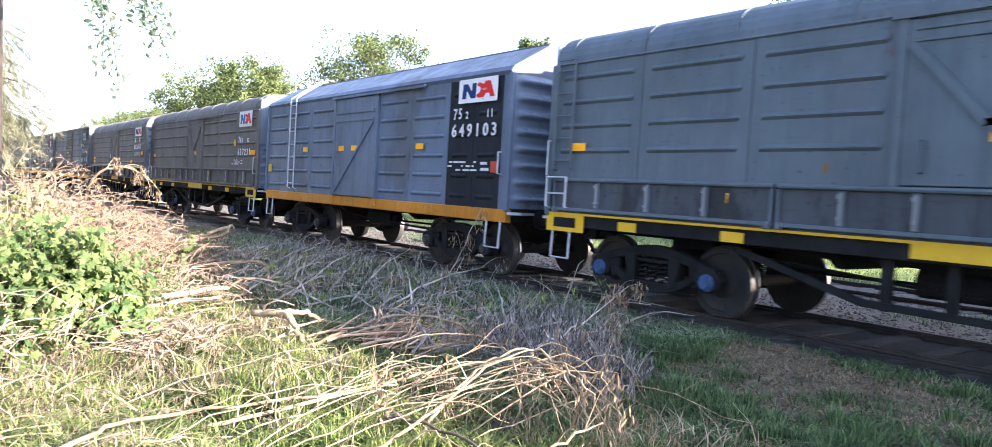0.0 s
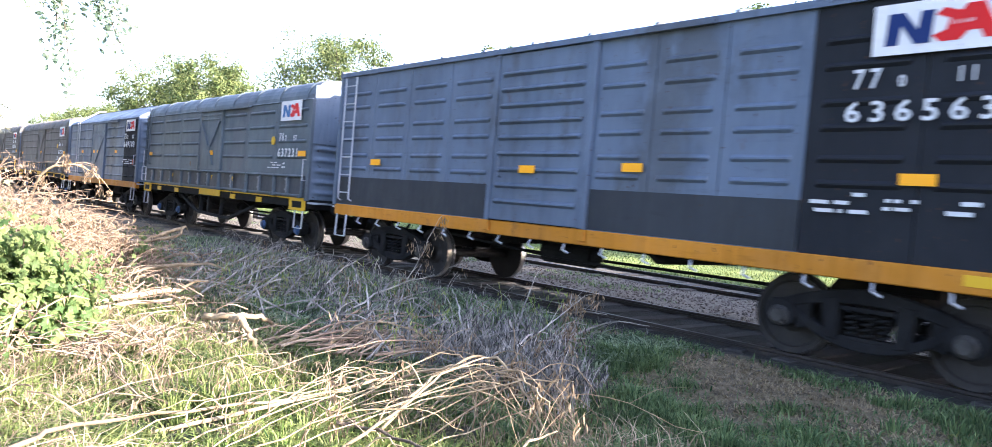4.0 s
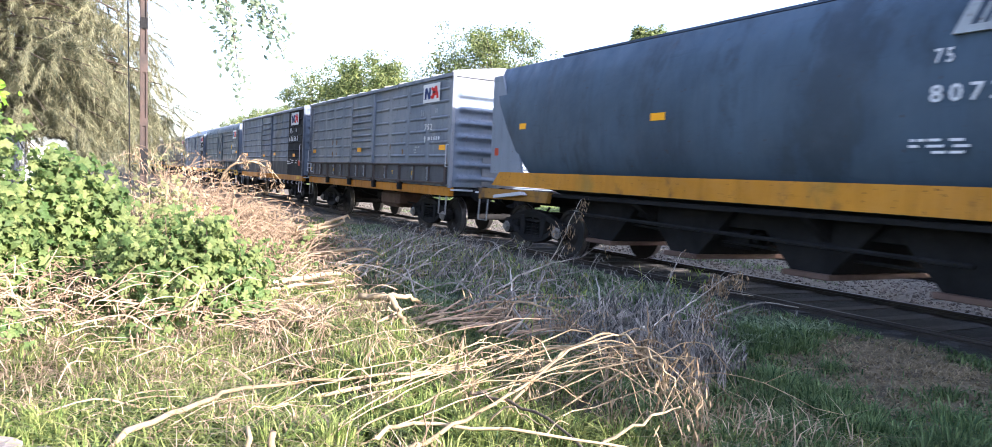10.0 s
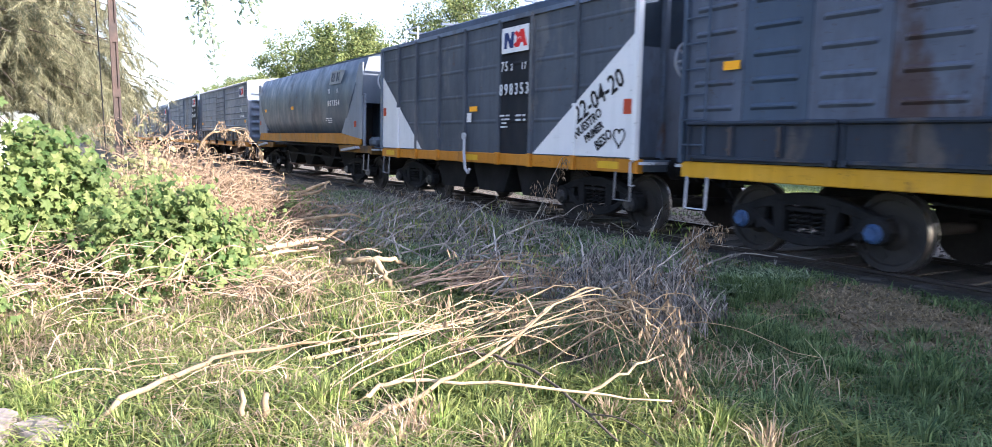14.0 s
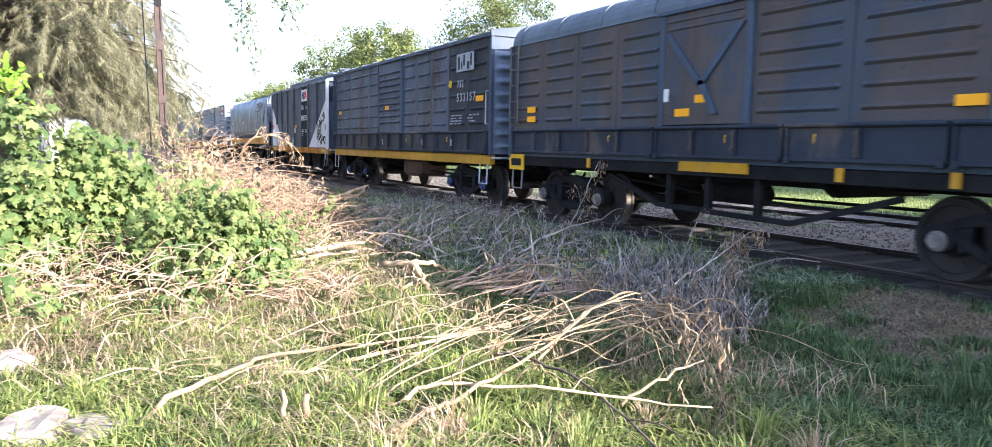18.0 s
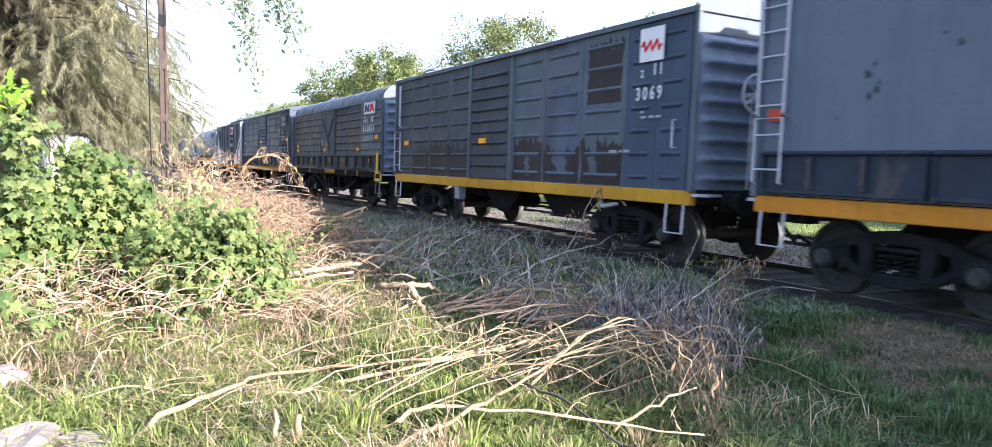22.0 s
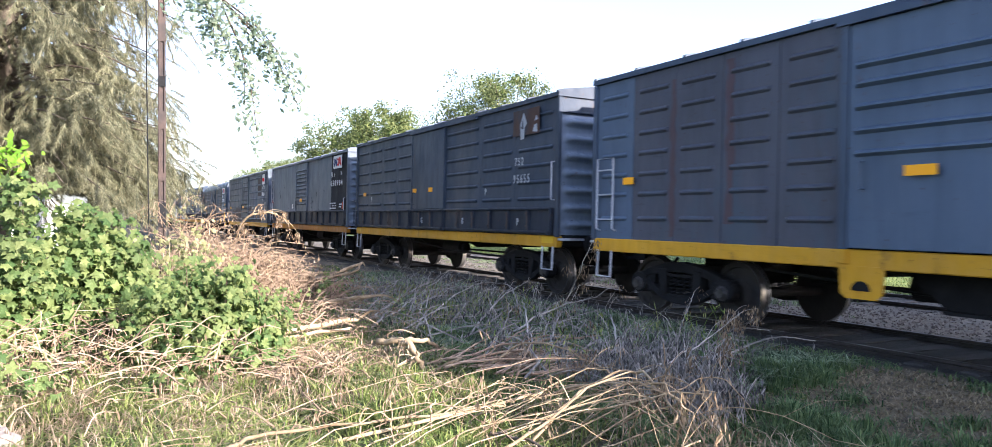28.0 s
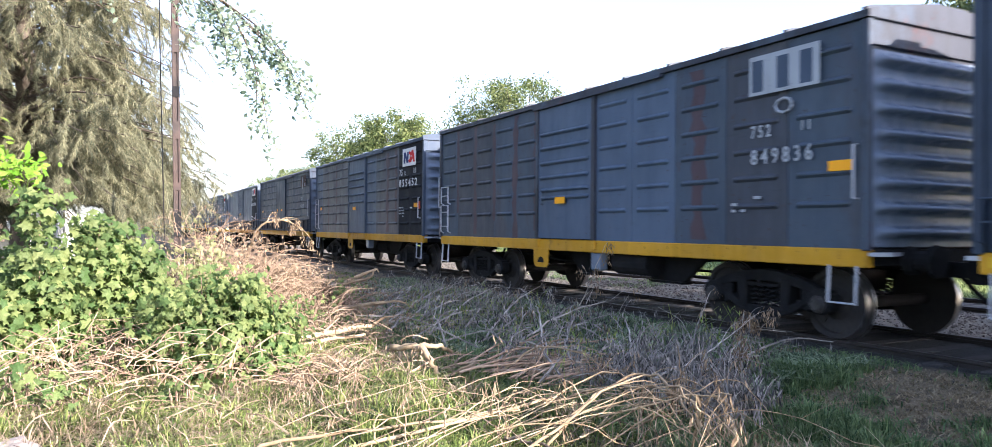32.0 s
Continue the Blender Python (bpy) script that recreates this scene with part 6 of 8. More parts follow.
def wagon_q():
    L = 11.96
    w = boxcar(-132.56, L, "plum-stained dark boxcar with yellow sill and worn lettering", P_PLUM, YELLOW, cols_a=5, cols_b=5, zrows=(3.42, 3.07, 2.71, 2.36, 2.01, 1.65), door_mat=P_DOOR, door_z=(3.13, 2.86, 2.58, 2.31, 2.07, 1.92), waves=8, door=(4.85, 6.75),
               col_mats={0: P_DUSK, 1: P_GRIME, 2: P_GRIME, 3: P_DUSK, 4: P_DUSK, 5: P_DOOR, 6: P_DOOR, 7: P_DUSK, 8: P_GRIME, 9: P_DUSK}, roof_lift=0.05)
    for k, (d, wide, lo, hi) in enumerate(((1.01, 0.16, 1.7, 3.66), (1.97, 0.24, 1.2, 3.66), (2.93, 0.18, 1.5, 3.6), (3.89, 0.30, 1.15, 3.66), (4.72, 0.22, 1.3, 3.66), (9.3, 0.4, 1.2, 3.6))):
        stain(w, L, d - wide / 2, d + wide / 2, lo, hi, P_STAIN, 60 + k)
    mark(w, L, 10.3, 11.38, 3.06, 3.56, 0.95)
    for a in (10.35, 10.75, 11.1):
        plate(w, L, "dark_shape", a, a + 0.18, 3.1, 3.5, P_DARK, "", 0.055, 0.004)
    letters(w, L, "752", 10.32, 2.52, 0.22, WORN_LETTER, 0.04)
    letters(w, L, "11", 11.1, 2.54, 0.17, WORN_LETTER, 0.04)
    letters(w, L, "849836", 10.32, 2.18, 0.27, WORN_LETTER, 0.04, end=11.28)
    bm = bmesh.new()
    tube(bm, [(-W - 0.045, L / 2 - 10.85 - 0.13 * math.cos(a), 2.88 + 0.09 * math.sin(a)) for a in np.linspace(0, math.tau, 9)], 0.018, sides=5, cap=False)
    part("ring_mark", bm, WORN_LETTER, w)
    small_print(w, L, 9.9, 10.5, 1.55, 1.8, 3, 22, WORN_LETTER)
    reflector(w, L, 11.5, 2.02, 0.32, 0.12)
    reflector(w, L, 5.6, 1.80, 0.34, 0.12, 0.095)
    ladder(w, L, 0.15, 1.9, 2.35, 0.42, GALV, rungs=1)
    ladder(w, L, 0.15, 1.2, 1.9, 0.42, GALV, rungs=2)
    grab(w, L, 0.02, 1.85, 2.6)
    grab(w, L, 11.85, 1.7, 2.3)
    jacking_plate(w, L, 4.7, 5.25)
    side_girders(w, L, ((5.0, 6.75), (7.1, 9.1)))
    part("valve_box", box(-W + 0.02, -W + 0.22, L / 2 - 6.85, L / 2 - 6.6, 0.62, 0.95, 0.03), P_END, w, "grey valve box")
    bm = bmesh.new()
    tube(bm, [(-1.2, L / 2 - 7.1, 0.78), (-1.2, L / 2 - 8.0, 0.78)], 0.2, 0.2, 14)
    part("air_tank", bm, IRON, w)


for build in (wagon_e, wagon_f, wagon_g, wagon_h, wagon_i, wagon_j, wagon_k, wagon_l, wagon_m, wagon_n, wagon_o, wagon_p, wagon_q):
    build()


def copied_wagon(src, front, label, body=None):
    """A wagon alike another one further along the train, in another body paint."""
    c = copy_thing(src, Matrix.Identity(4))
    for o in c.children_recursive:
        if body and o.type == "MESH" and o.data.materials and o.data.materials[0] in (P_SLATE, P_GREY, P_DARK, P_NIGHT, P_DUSK, P_LIGHT, P_TARRED, P_WORN, P_DOOR, P_GRIME):
            o.material_slots[0].link = "OBJECT"
            o.material_slots[0].material = body
    c["front"] = front
    c["label"] = label
    for o in c.children_recursive:
        if o.name.split(".")[0] == "wheelset":
            WHEELS.append(o)
    WAGONS.append(c)
    return c


by = {round(w["front"], 2): w for w in WAGONS}
ahead = 20.37
for src, label in ((8.44, "slate-grey wagon with drop flaps, far along the train"), (-67.97, "brown-grey round-roofed wagon far along the train"), (-55.11, "dark boxcar far along the train"),
                   (-80.43, "blue-grey boxcar far along the train"), (-106.57, "dark boxcar far along the train"), (-119.53, "dark boxcar far along the train"), (-4.28, "grey boxcar far along the train")):
    s = by[src]
    copied_wagon(s, ahead + s["length"], label, P_DUST)
    ahead += s["length"] + 1.1
copied_wagon(by[-106.57], -145.72, "dark boxcar with drop flaps at the train's rear")
# this last one stays unseen; added to carry the train's shadow on
copied_wagon(by[-55.11], -158.7, "dark boxcar with drop flaps at the train's rear")
for w in WAGONS:
    w.location = (XC, w["front"] - w["length"] / 2, 0)


# ---- ground ----
def rise(x, y):
    """Height of the ground: meadow, verge up to the track, ballast, far grass."""
    z = -0.30 + 0.06 * noise.noise((x * 0.35, y * 0.35, 0.0)) + 0.03 * noise.noise((x * 1.3, y * 1.3, 4.0))
    k = min(1.0, max(0.0, (x - 4.6) / 1.9))
    k = k * k * (3 - 2 * k)
    z = z * (1 - k) + (-0.10 + 0.02 * noise.noise((x * 2, y * 2, 7.0))) * k
    if 7.0 < x < 16.2:
        z = -0.092 + 0.018 * noise.noise((x * 2.5, y * 2.5, 7.0))
    return z


def ground_sheet():
    def steps(*stops):
        out = []
        for (a, b, n) in stops:
            out += list(np.linspace(a, b, n, endpoint=False))
        return out + [stops[-1][1]]
    xs = steps((-900, -40, 8), (-40, -6, 14), (-6, 8, 70), (8, 18, 40), (18, 60, 14), (60, 900, 8))
    ys = steps((-500, -30, 6), (-30, -2, 14), (-2, 22, 110), (22, 60, 40), (60, 200, 14), (200, 1500, 8))
    v = [(x, y, rise(x, y) if abs(x) < 60 and -30 < y < 200 else -0.3) for y in ys for x in xs]
    n = len(xs)
    f = [(j * n + i, j * n + i + 1, (j + 1) * n + i + 1, (j + 1) * n + i) for j in range(len(ys) - 1) for i in range(n - 1)]
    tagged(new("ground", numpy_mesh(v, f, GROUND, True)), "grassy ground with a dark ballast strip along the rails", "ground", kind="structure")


ground_sheet()


def rail_track(name, xc, label, half):
    t = new(name)
    tagged(t, label, "railway track", kind="structure")
    for s in (-1, 1):
        x = xc + s * 0.873
        prof = [(x - 0.07, -0.16), (x + 0.07, -0.16), (x + 0.07, -0.145), (x + 0.012, -0.13), (x + 0.012, -0.045), (x + 0.036, -0.035), (x + 0.036, -0.004), (x + 0.028, 0.0),
                (x - 0.028, 0.0), (x - 0.036, -0.004), (x - 0.036, -0.035), (x - 0.012, -0.045), (x - 0.012, -0.13), (x - 0.07, -0.145)]
        me = mesh_of(prism_of(prof, "y", -60, 400), RAIL)
        me.materials.append(RAILTOP)
        for p in me.polygons:
            if p.normal[2] > 0.9 and p.center[2] > -0.01:
                p.material_index = 1
        part("rail", me, RAIL, t, "dark rusty steel rail with a worn head")
    meshes = []
    for k in range(4):
        bm = box(-half, half, -0.12, 0.12, -0.2, -0.068 - 0.008 * k, 0.02)
        for vtx in bm.verts:
            vtx.co += Vector((random.uniform(-0.03, 0.03), random.uniform(-0.012, 0.012), random.uniform(-0.008, 0.008)))
        meshes.append(mesh_of(bm, SLEEPER))
    for i in range(110):
        o = part("sleeper", meshes[i % 4], SLEEPER, t)
        o.location = (xc + random.uniform(-0.03, 0.03), -6 + 0.64 * i, random.uniform(-0.008, 0.012))
        o.rotation_euler.z = random.uniform(-0.02, 0.02)
    return t


rail_track("railway_track_near", XC, "main railway track with weathered sleepers, half buried in ballast", 1.06)
rail_track("railway_track_far", 14.5, "second railway track in pale gravel and grass", 1.3)


# ---- plants ----
rng = np.random.default_rng(7)


def rise_many(x, y):
    return np.array([rise(a, b) for a, b in zip(x, y)])


def polar_points(n, az0, az1, r0, r1, power=0.6):
    """Points round the camera's stand between two bearings (from +y towards +x), denser close by."""
    a = np.radians(rng.uniform(az0, az1, n))
    r = r0 + (r1 - r0) * rng.random(n) ** (1 / power)
    return r * np.sin(a), r * np.cos(a)


def blades_mesh(x, y, z, h, w, mat, lean=0.45, bend=0.5):
    """Bent grass blades, three triangles each."""
    n = len(x)
    yaw = rng.uniform(0, math.tau, n)
    dx, dy = np.cos(yaw), np.sin(yaw)
    l = h * rng.uniform(0.1, lean, n)
    face = yaw + math.pi / 2 + rng.uniform(-0.6, 0.6, n)
    wx, wy = np.cos(face) * w / 2, np.sin(face) * w / 2
    v = np.zeros((n, 5, 3))
    v[:, 0] = np.stack([x - wx, y - wy, z], 1)
    v[:, 1] = np.stack([x + wx, y + wy, z], 1)
    mx, my, mz = x + dx * l * 0.4, y + dy * l * 0.4, z + h * 0.6
    v[:, 2] = np.stack([mx - wx * 0.8, my - wy * 0.8, mz], 1)
    v[:, 3] = np.stack([mx + wx * 0.8, my + wy * 0.8, mz], 1)
    k = 1 - bend * rng.random(n) * 0.5
    v[:, 4] = np.stack([x + dx * l * 1.6, y + dy * l * 1.6, z + h * k], 1)
    base = (np.arange(n) * 5)[:, None]
    f = np.concatenate([base + [0, 1, 3], base + [0, 3, 2], base + [2, 3, 4]])
    return numpy_mesh(v.reshape(-1, 3), f, mat)


def clump(x, y, scale, seed):
    return np.array([noise.noise((a * scale, b * scale, seed)) for a, b in zip(x, y)])


def meadow():
    # broad green blades in clumps
    x, y = polar_points(200000, -16, 88, 2.2, 24, 0.75)
    c = clump(x, y, 1.5, 3.0)
    c2 = clump(x, y, 0.45, 13.0)
    bare = 1.0 * np.exp(-((x - 6.25) / 0.8) ** 2 - ((y - 3.8) / 1.3) ** 2) + 0.45 * np.clip((x - 3.4) / 1.2, 0, 1)
    keep = (x < 7.15 + 0.35 * c) & (rng.random(len(x)) < np.clip(0.80 + 1.1 * c + 0.5 * c2 - 0.85 * bare, 0.06, 1))
    x, y, c, bare = x[keep], y[keep], c[keep], bare[keep]
    h = rng.uniform(0.05, 0.17, len(x)) * np.clip(1 + 1.0 * c, 0.4, 1.9) * np.clip(1.1 - bare, 0.35, 1)
    h *= np.clip((7.6 - x) / 1.5, 0.4, 1) * np.where(x > 4.2, 0.85, 1.0)
    r = np.hypot(x, y)
    me = blades_mesh(x, y, rise_many(x, y) - 0.01, h, np.clip(0.013 + 0.0012 * r, 0.014, 0.032) * rng.uniform(0.5, 1.2, len(x)), GRASS, 1.35, 1.3)
    tagged(new("grass", me), "long uneven green meadow grass", "grass", kind="stuff")
    # rank grass along the verge, its colour lifted for the train's shade
    n = 52000
    x, y = rng.uniform(4.0, 7.3, n), 5.0 + 14.0 * rng.random(n) ** 1.3
    c = clump(x, y, 1.1, 23.0)
    keep = (x < 7.0 + 0.4 * c) & (rng.random(n) < np.clip(0.62 + 1.3 * c, 0.1, 1))
    x, y, c = x[keep], y[keep], c[keep]
    me = blades_mesh(x, y, rise_many(x, y) - 0.01, rng.uniform(0.05, 0.16, len(x)) * np.clip(1 + c, 0.5, 1.7), rng.uniform(0.012, 0.030, len(x)), VERGEGRASS, 1.5, 1.5)
    tagged(new("verge_grass", me), "grey-green rank grass along the verge", "grass", kind="stuff")
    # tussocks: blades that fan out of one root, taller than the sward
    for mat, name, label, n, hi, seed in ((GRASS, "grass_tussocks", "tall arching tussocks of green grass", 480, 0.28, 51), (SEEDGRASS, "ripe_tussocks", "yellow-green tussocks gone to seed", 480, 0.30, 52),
                                          (STRAW, "straw_tussocks", "bleached straw-coloured tussocks", 130, 0.30, 53), (SHADEGRASS, "fresh_tussocks", "green tufts on the verge, coloured for the train's shade", 420, 0.22, 54)):
        if mat is SHADEGRASS:
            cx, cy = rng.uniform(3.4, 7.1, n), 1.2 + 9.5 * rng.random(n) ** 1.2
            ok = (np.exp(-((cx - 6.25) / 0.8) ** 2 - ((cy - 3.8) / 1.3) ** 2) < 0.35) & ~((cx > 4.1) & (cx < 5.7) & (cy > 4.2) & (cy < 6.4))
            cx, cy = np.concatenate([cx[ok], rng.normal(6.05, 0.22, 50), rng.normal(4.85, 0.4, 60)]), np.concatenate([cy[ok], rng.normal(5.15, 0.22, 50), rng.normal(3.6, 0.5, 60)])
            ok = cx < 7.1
        else:
            cx, cy = polar_points(n, -16, 58, 2.3, 15, 0.8)
            # brighter tufts end near the edge of the train's shadow
            ok = (cx < 3.4) & (clump(cx, cy, 0.6, seed) > -0.22)
        cx, cy = cx[ok], cy[ok]
        per = 64
        m = len(cx) * per
        th = np.repeat(hi * rng.uniform(0.45, 1.0, len(cx)), per)
        a, q = rng.uniform(0, math.tau, m), rng.random(m) ** 0.7
        bx_, by_ = np.repeat(cx, per) + 0.09 * q * np.cos(a), np.repeat(cy, per) + 0.09 * q * np.sin(a)
        h = th * rng.uniform(0.45, 1.0, m)
        out = h * (0.15 + 0.9 * q * rng.random(m))
        dx, dy = np.cos(a) * out, np.sin(a) * out
        w = rng.uniform(0.0035, 0.0075, m)
        f_ = a + math.pi / 2 + rng.normal(0, 0.5, m)
        wx, wy = np.cos(f_) * w, np.sin(f_) * w
        z = rise_many(np.repeat(cx[:], 1), cy)
        z = np.repeat(z, per) - 0.01
        v = np.zeros((m, 5, 3))
        v[:, 0] = np.stack([bx_ - wx, by_ - wy, z], 1)
        v[:, 1] = np.stack([bx_ + wx, by_ + wy, z], 1)
        v[:, 2] = np.stack([bx_ + 0.4 * dx - wx * 0.8, by_ + 0.4 * dy - wy * 0.8, z + h * 0.68], 1)
        v[:, 3] = np.stack([bx_ + 0.4 * dx + wx * 0.8, by_ + 0.4 * dy + wy * 0.8, z + h * 0.68], 1)
        v[:, 4] = np.stack([bx_ + 1.25 * dx, by_ + 1.25 * dy, z + h * (1.0 - 0.35 * q * rng.random(m))], 1)
        b = (np.arange(m) * 5)[:, None]
        tagged(new(name, numpy_mesh(v.reshape(-1, 3), np.concatenate([b + [0, 1, 3], b + [0, 3, 2], b + [2, 3, 4]]), mat)), label, "grass", kind="stuff")
    # short turf on the verge, shade-tinted green and dry by patches
    x, y = polar_points(120000, 26, 90, 2.6, 13, 0.85)
    keep = (x > 3.6) & (x < 7.45)
    x, y = x[keep], y[keep]
    c = clump(x, y, 0.9, 31.0) + 0.5 * clump(x, y, 3.0, 37.0)
    dry = 1.1 * np.exp(-((x - 6.25) / 0.75) ** 2 - ((y - 3.8) / 1.2) ** 2) + 0.5 * np.exp(-((x - 6.6) / 0.5) ** 2 - ((y - 5.5) / 1.6) ** 2)
    brown = c - 1.0 * dry + 0.27 < rng.normal(0, 0.22, len(x))
    for pick, mat, name, label, h in ((~brown, SHADEGRASS, "short_grass", "short green grass on the verge", 0.12), (brown, DRYTURF, "dry_turf", "short dry brown turf on the verge", 0.05)):
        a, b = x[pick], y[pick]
        me = blades_mesh(a, b, rise_many(a, b) - 0.005, rng.uniform(0.25, 1.0, len(a)) * h, rng.uniform(0.008, 0.018, len(a)), mat, 1.6 if mat is SHADEGRASS else 2.6, 1.3)
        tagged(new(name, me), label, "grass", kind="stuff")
    # taller ripening stems, yellower, kept to the sunny side so shaded grass stays darker
    x, y = polar_points(80000, -16, 56, 2.3, 20, 0.75)
    c = clump(x, y, 0.8, 19.0)
    keep = (x < 3.5 + 0.4 * c) & (rng.random(len(x)) < np.clip(0.5 + 1.3 * c, 0.05, 1))
    x, y = x[keep], y[keep]
    me = blades_mesh(x, y, rise_many(x, y) - 0.01, rng.uniform(0.08, 0.25, len(x)), rng.uniform(0.007, 0.017, len(x)), SEEDGRASS, 1.5, 1.3)
    tagged(new("ripe_grass", me), "taller yellow-green grass stems in the sun", "grass", kind="stuff")
    # straw among it on the sunny side
    x, y = polar_points(42000, -14, 60, 2.4, 22, 0.75)
    c = clump(x, y, 0.7, 9.0)
    lane = np.exp(-((x + 0.3) / 1.3) ** 2 - ((y - 6.6) / 1.5) ** 2)
    keep = (x < 4.6 + 0.5 * c) & (rng.random(len(x)) < np.clip(0.12 + 1.2 * c + 0.7 * lane, 0.02, 1))
    x, y = x[keep], y[keep]
    me = blades_mesh(x, y, rise_many(x, y) - 0.01, rng.uniform(0.08, 0.30, len(x)), np.full(len(x), 0.009), STRAW, 1.6, 1.0)
    tagged(new("dry_grass", me), "dry straw-coloured grass stems", "grass", kind="stuff")
    # flattened straw and litter beside the bushes and the logs
    n = 10000
    pick = rng.random(n) < 0.62
    x = np.where(pick, rng.normal(0.2, 0.9, n), rng.normal(2.5, 0.5, n))
    y = np.where(pick, rng.normal(6.9, 0.75, n), rng.normal(8.3, 0.8, n))
    keep = rng.random(n) < np.clip(0.45 + 2.2 * clump(x, y, 1.6, 61.0), 0.03, 1)
    x, y = x[keep], y[keep]
    n = len(x)
    me = blades_mesh(x, y, rise_many(x, y) + rng.uniform(0.0, 0.10, n), rng.uniform(0.03, 0.10, n), rng.uniform(0.006, 0.013, n), STRAW, 4.0, 1.5)
    tagged(new("straw_litter", me), "flattened bleached straw beside the bushes", "grass", kind="stuff")
    # trodden straw on the verge
    x, y = polar_points(6000, 30, 86, 3.0, 12, 0.8)
    keep = (x > 4.9) & (x < 7.2)
    x, y = x[keep], y[keep]
    me = blades_mesh(x, y, rise_many(x, y) - 0.005, rng.uniform(0.02, 0.06, len(x)), np.full(len(x), 0.009), DRYTURF, 3.5, 1.0)
    tagged(new("verge_straw", me), "short pale trodden straw on the verge", "grass", kind="stuff")
    # shorter meadow round the rest of the clearing
    x, y = polar_points(90000, 88, 344, 0.4, 13, 0.6)
    x2, y2 = polar_points(7000, -18, 92, 0.3, 2.5, 1.6)
    x, y = np.concatenate([x, x2]), np.concatenate([y, y2])
    keep = (x < 7.3) & (rng.random(len(x)) < np.clip(0.75 + 1.1 * clump(x, y, 1.2, 41.0), 0.1, 1))
    x, y = x[keep], y[keep]
    me = blades_mesh(x, y, rise_many(x, y) - 0.01, rng.uniform(0.05, 0.16, len(x)), rng.uniform(0.014, 0.034, len(x)), GRASS, 1.35, 1.3)
    tagged(new("meadow_grass", me), "uneven green grass of the clearing", "grass", kind="stuff")
    # far side of the tracks
    n = 60000
    x, y = 16.4 + 9 * rng.random(n) ** 1.6, rng.uniform(-3, 60, n)
    me = blades_mesh(x, y, rise_many(x, y) - 0.01, rng.uniform(0.04, 0.13, n), np.full(n, 0.016), GRASS, 1.8, 1.2)
    tagged(new("far_grass", me), "sunlit grass beyond the tracks", "grass", kind="stuff")
    n = 14000
    x, y = np.concatenate([rng.uniform(11.0, 13.4, n), rng.uniform(15.6, 17.0, n // 4)]), np.concatenate([rng.uniform(-3, 30, n), rng.uniform(-3, 30, n // 4)])
    c = clump(x, y, 0.9, 1.0)
    keep = c > 0.12
    x, y = x[keep], y[keep]
    me = blades_mesh(x, y, rise_many(x, y), rng.uniform(0.04, 0.11, len(x)), np.full(len(x), 0.012), SHADEGRASS, 1.4, 1.0)
    tagged(new("track_weeds", me), "low weeds between the rails", "grass", kind="stuff")


meadow()


def stones():
    n = 9000
    x = np.concatenate([rng.uniform(10.3, 13.4, n), rng.uniform(7.0, 7.7, n // 8), rng.uniform(15.3, 16.4, n // 4), rng.uniform(9.9, 10.4, n // 6)])
    y = rng.uniform(-2, 34, len(x))
    z = rise_many(x, y)
    s = rng.uniform(0.010, 0.032, len(x))
    o = np.array([(1, 0, 0), (-1, 0, 0), (0, 1, 0), (0, -1, 0), (0, 0, 0.7), (0, 0, -0.7)], float)
    v = o[None] * s[:, None, None] * rng.uniform(0.6, 1.4, (len(x), 6, 1)) + rng.normal(0, 0.15, (len(x), 6, 3)) * s[:, None, None]
    a = rng.uniform(0, math.tau, len(x))
    ca, sa = np.cos(a)[:, None], np.sin(a)[:, None]
    v = np.stack([v[..., 0] * ca - v[..., 1] * sa, v[..., 0] * sa + v[..., 1] * ca, v[..., 2]], -1)
    v += np.stack([x, y, z + s * 0.3], 1)[:, None]
    f = np.array([(0, 2, 4), (2, 1, 4), (1, 3, 4), (3, 0, 4), (2, 0, 5), (1, 2, 5), (3, 1, 5), (0, 3, 5)])
    f = (np.arange(len(x)) * 6)[:, None, None] + f[None]
    tagged(new("ballast", numpy_mesh(v.reshape(-1, 3), f.reshape(-1, 3), STONE)), "pale crushed stone between the tracks", "gravel", kind="stuff")


stones()


def spline(pts, per=5):
    """Smooth line through points."""
    P = [Vector(p) for p in pts]
    P = [P[0] * 2 - P[1]] + P + [P[-1] * 2 - P[-2]]
    out = []
    for i in range(1, len(P) - 2):
        for k in range(per):
            t = k / per
            a, b, c, d = P[i - 1], P[i], P[i + 1], P[i + 2]
            out.append(0.5 * ((2 * b) + (c - a) * t + (2 * a - 5 * b + 4 * c - d) * t * t + (3 * b - a - 3 * c + d) * t ** 3))
    return out + [P[-2]]


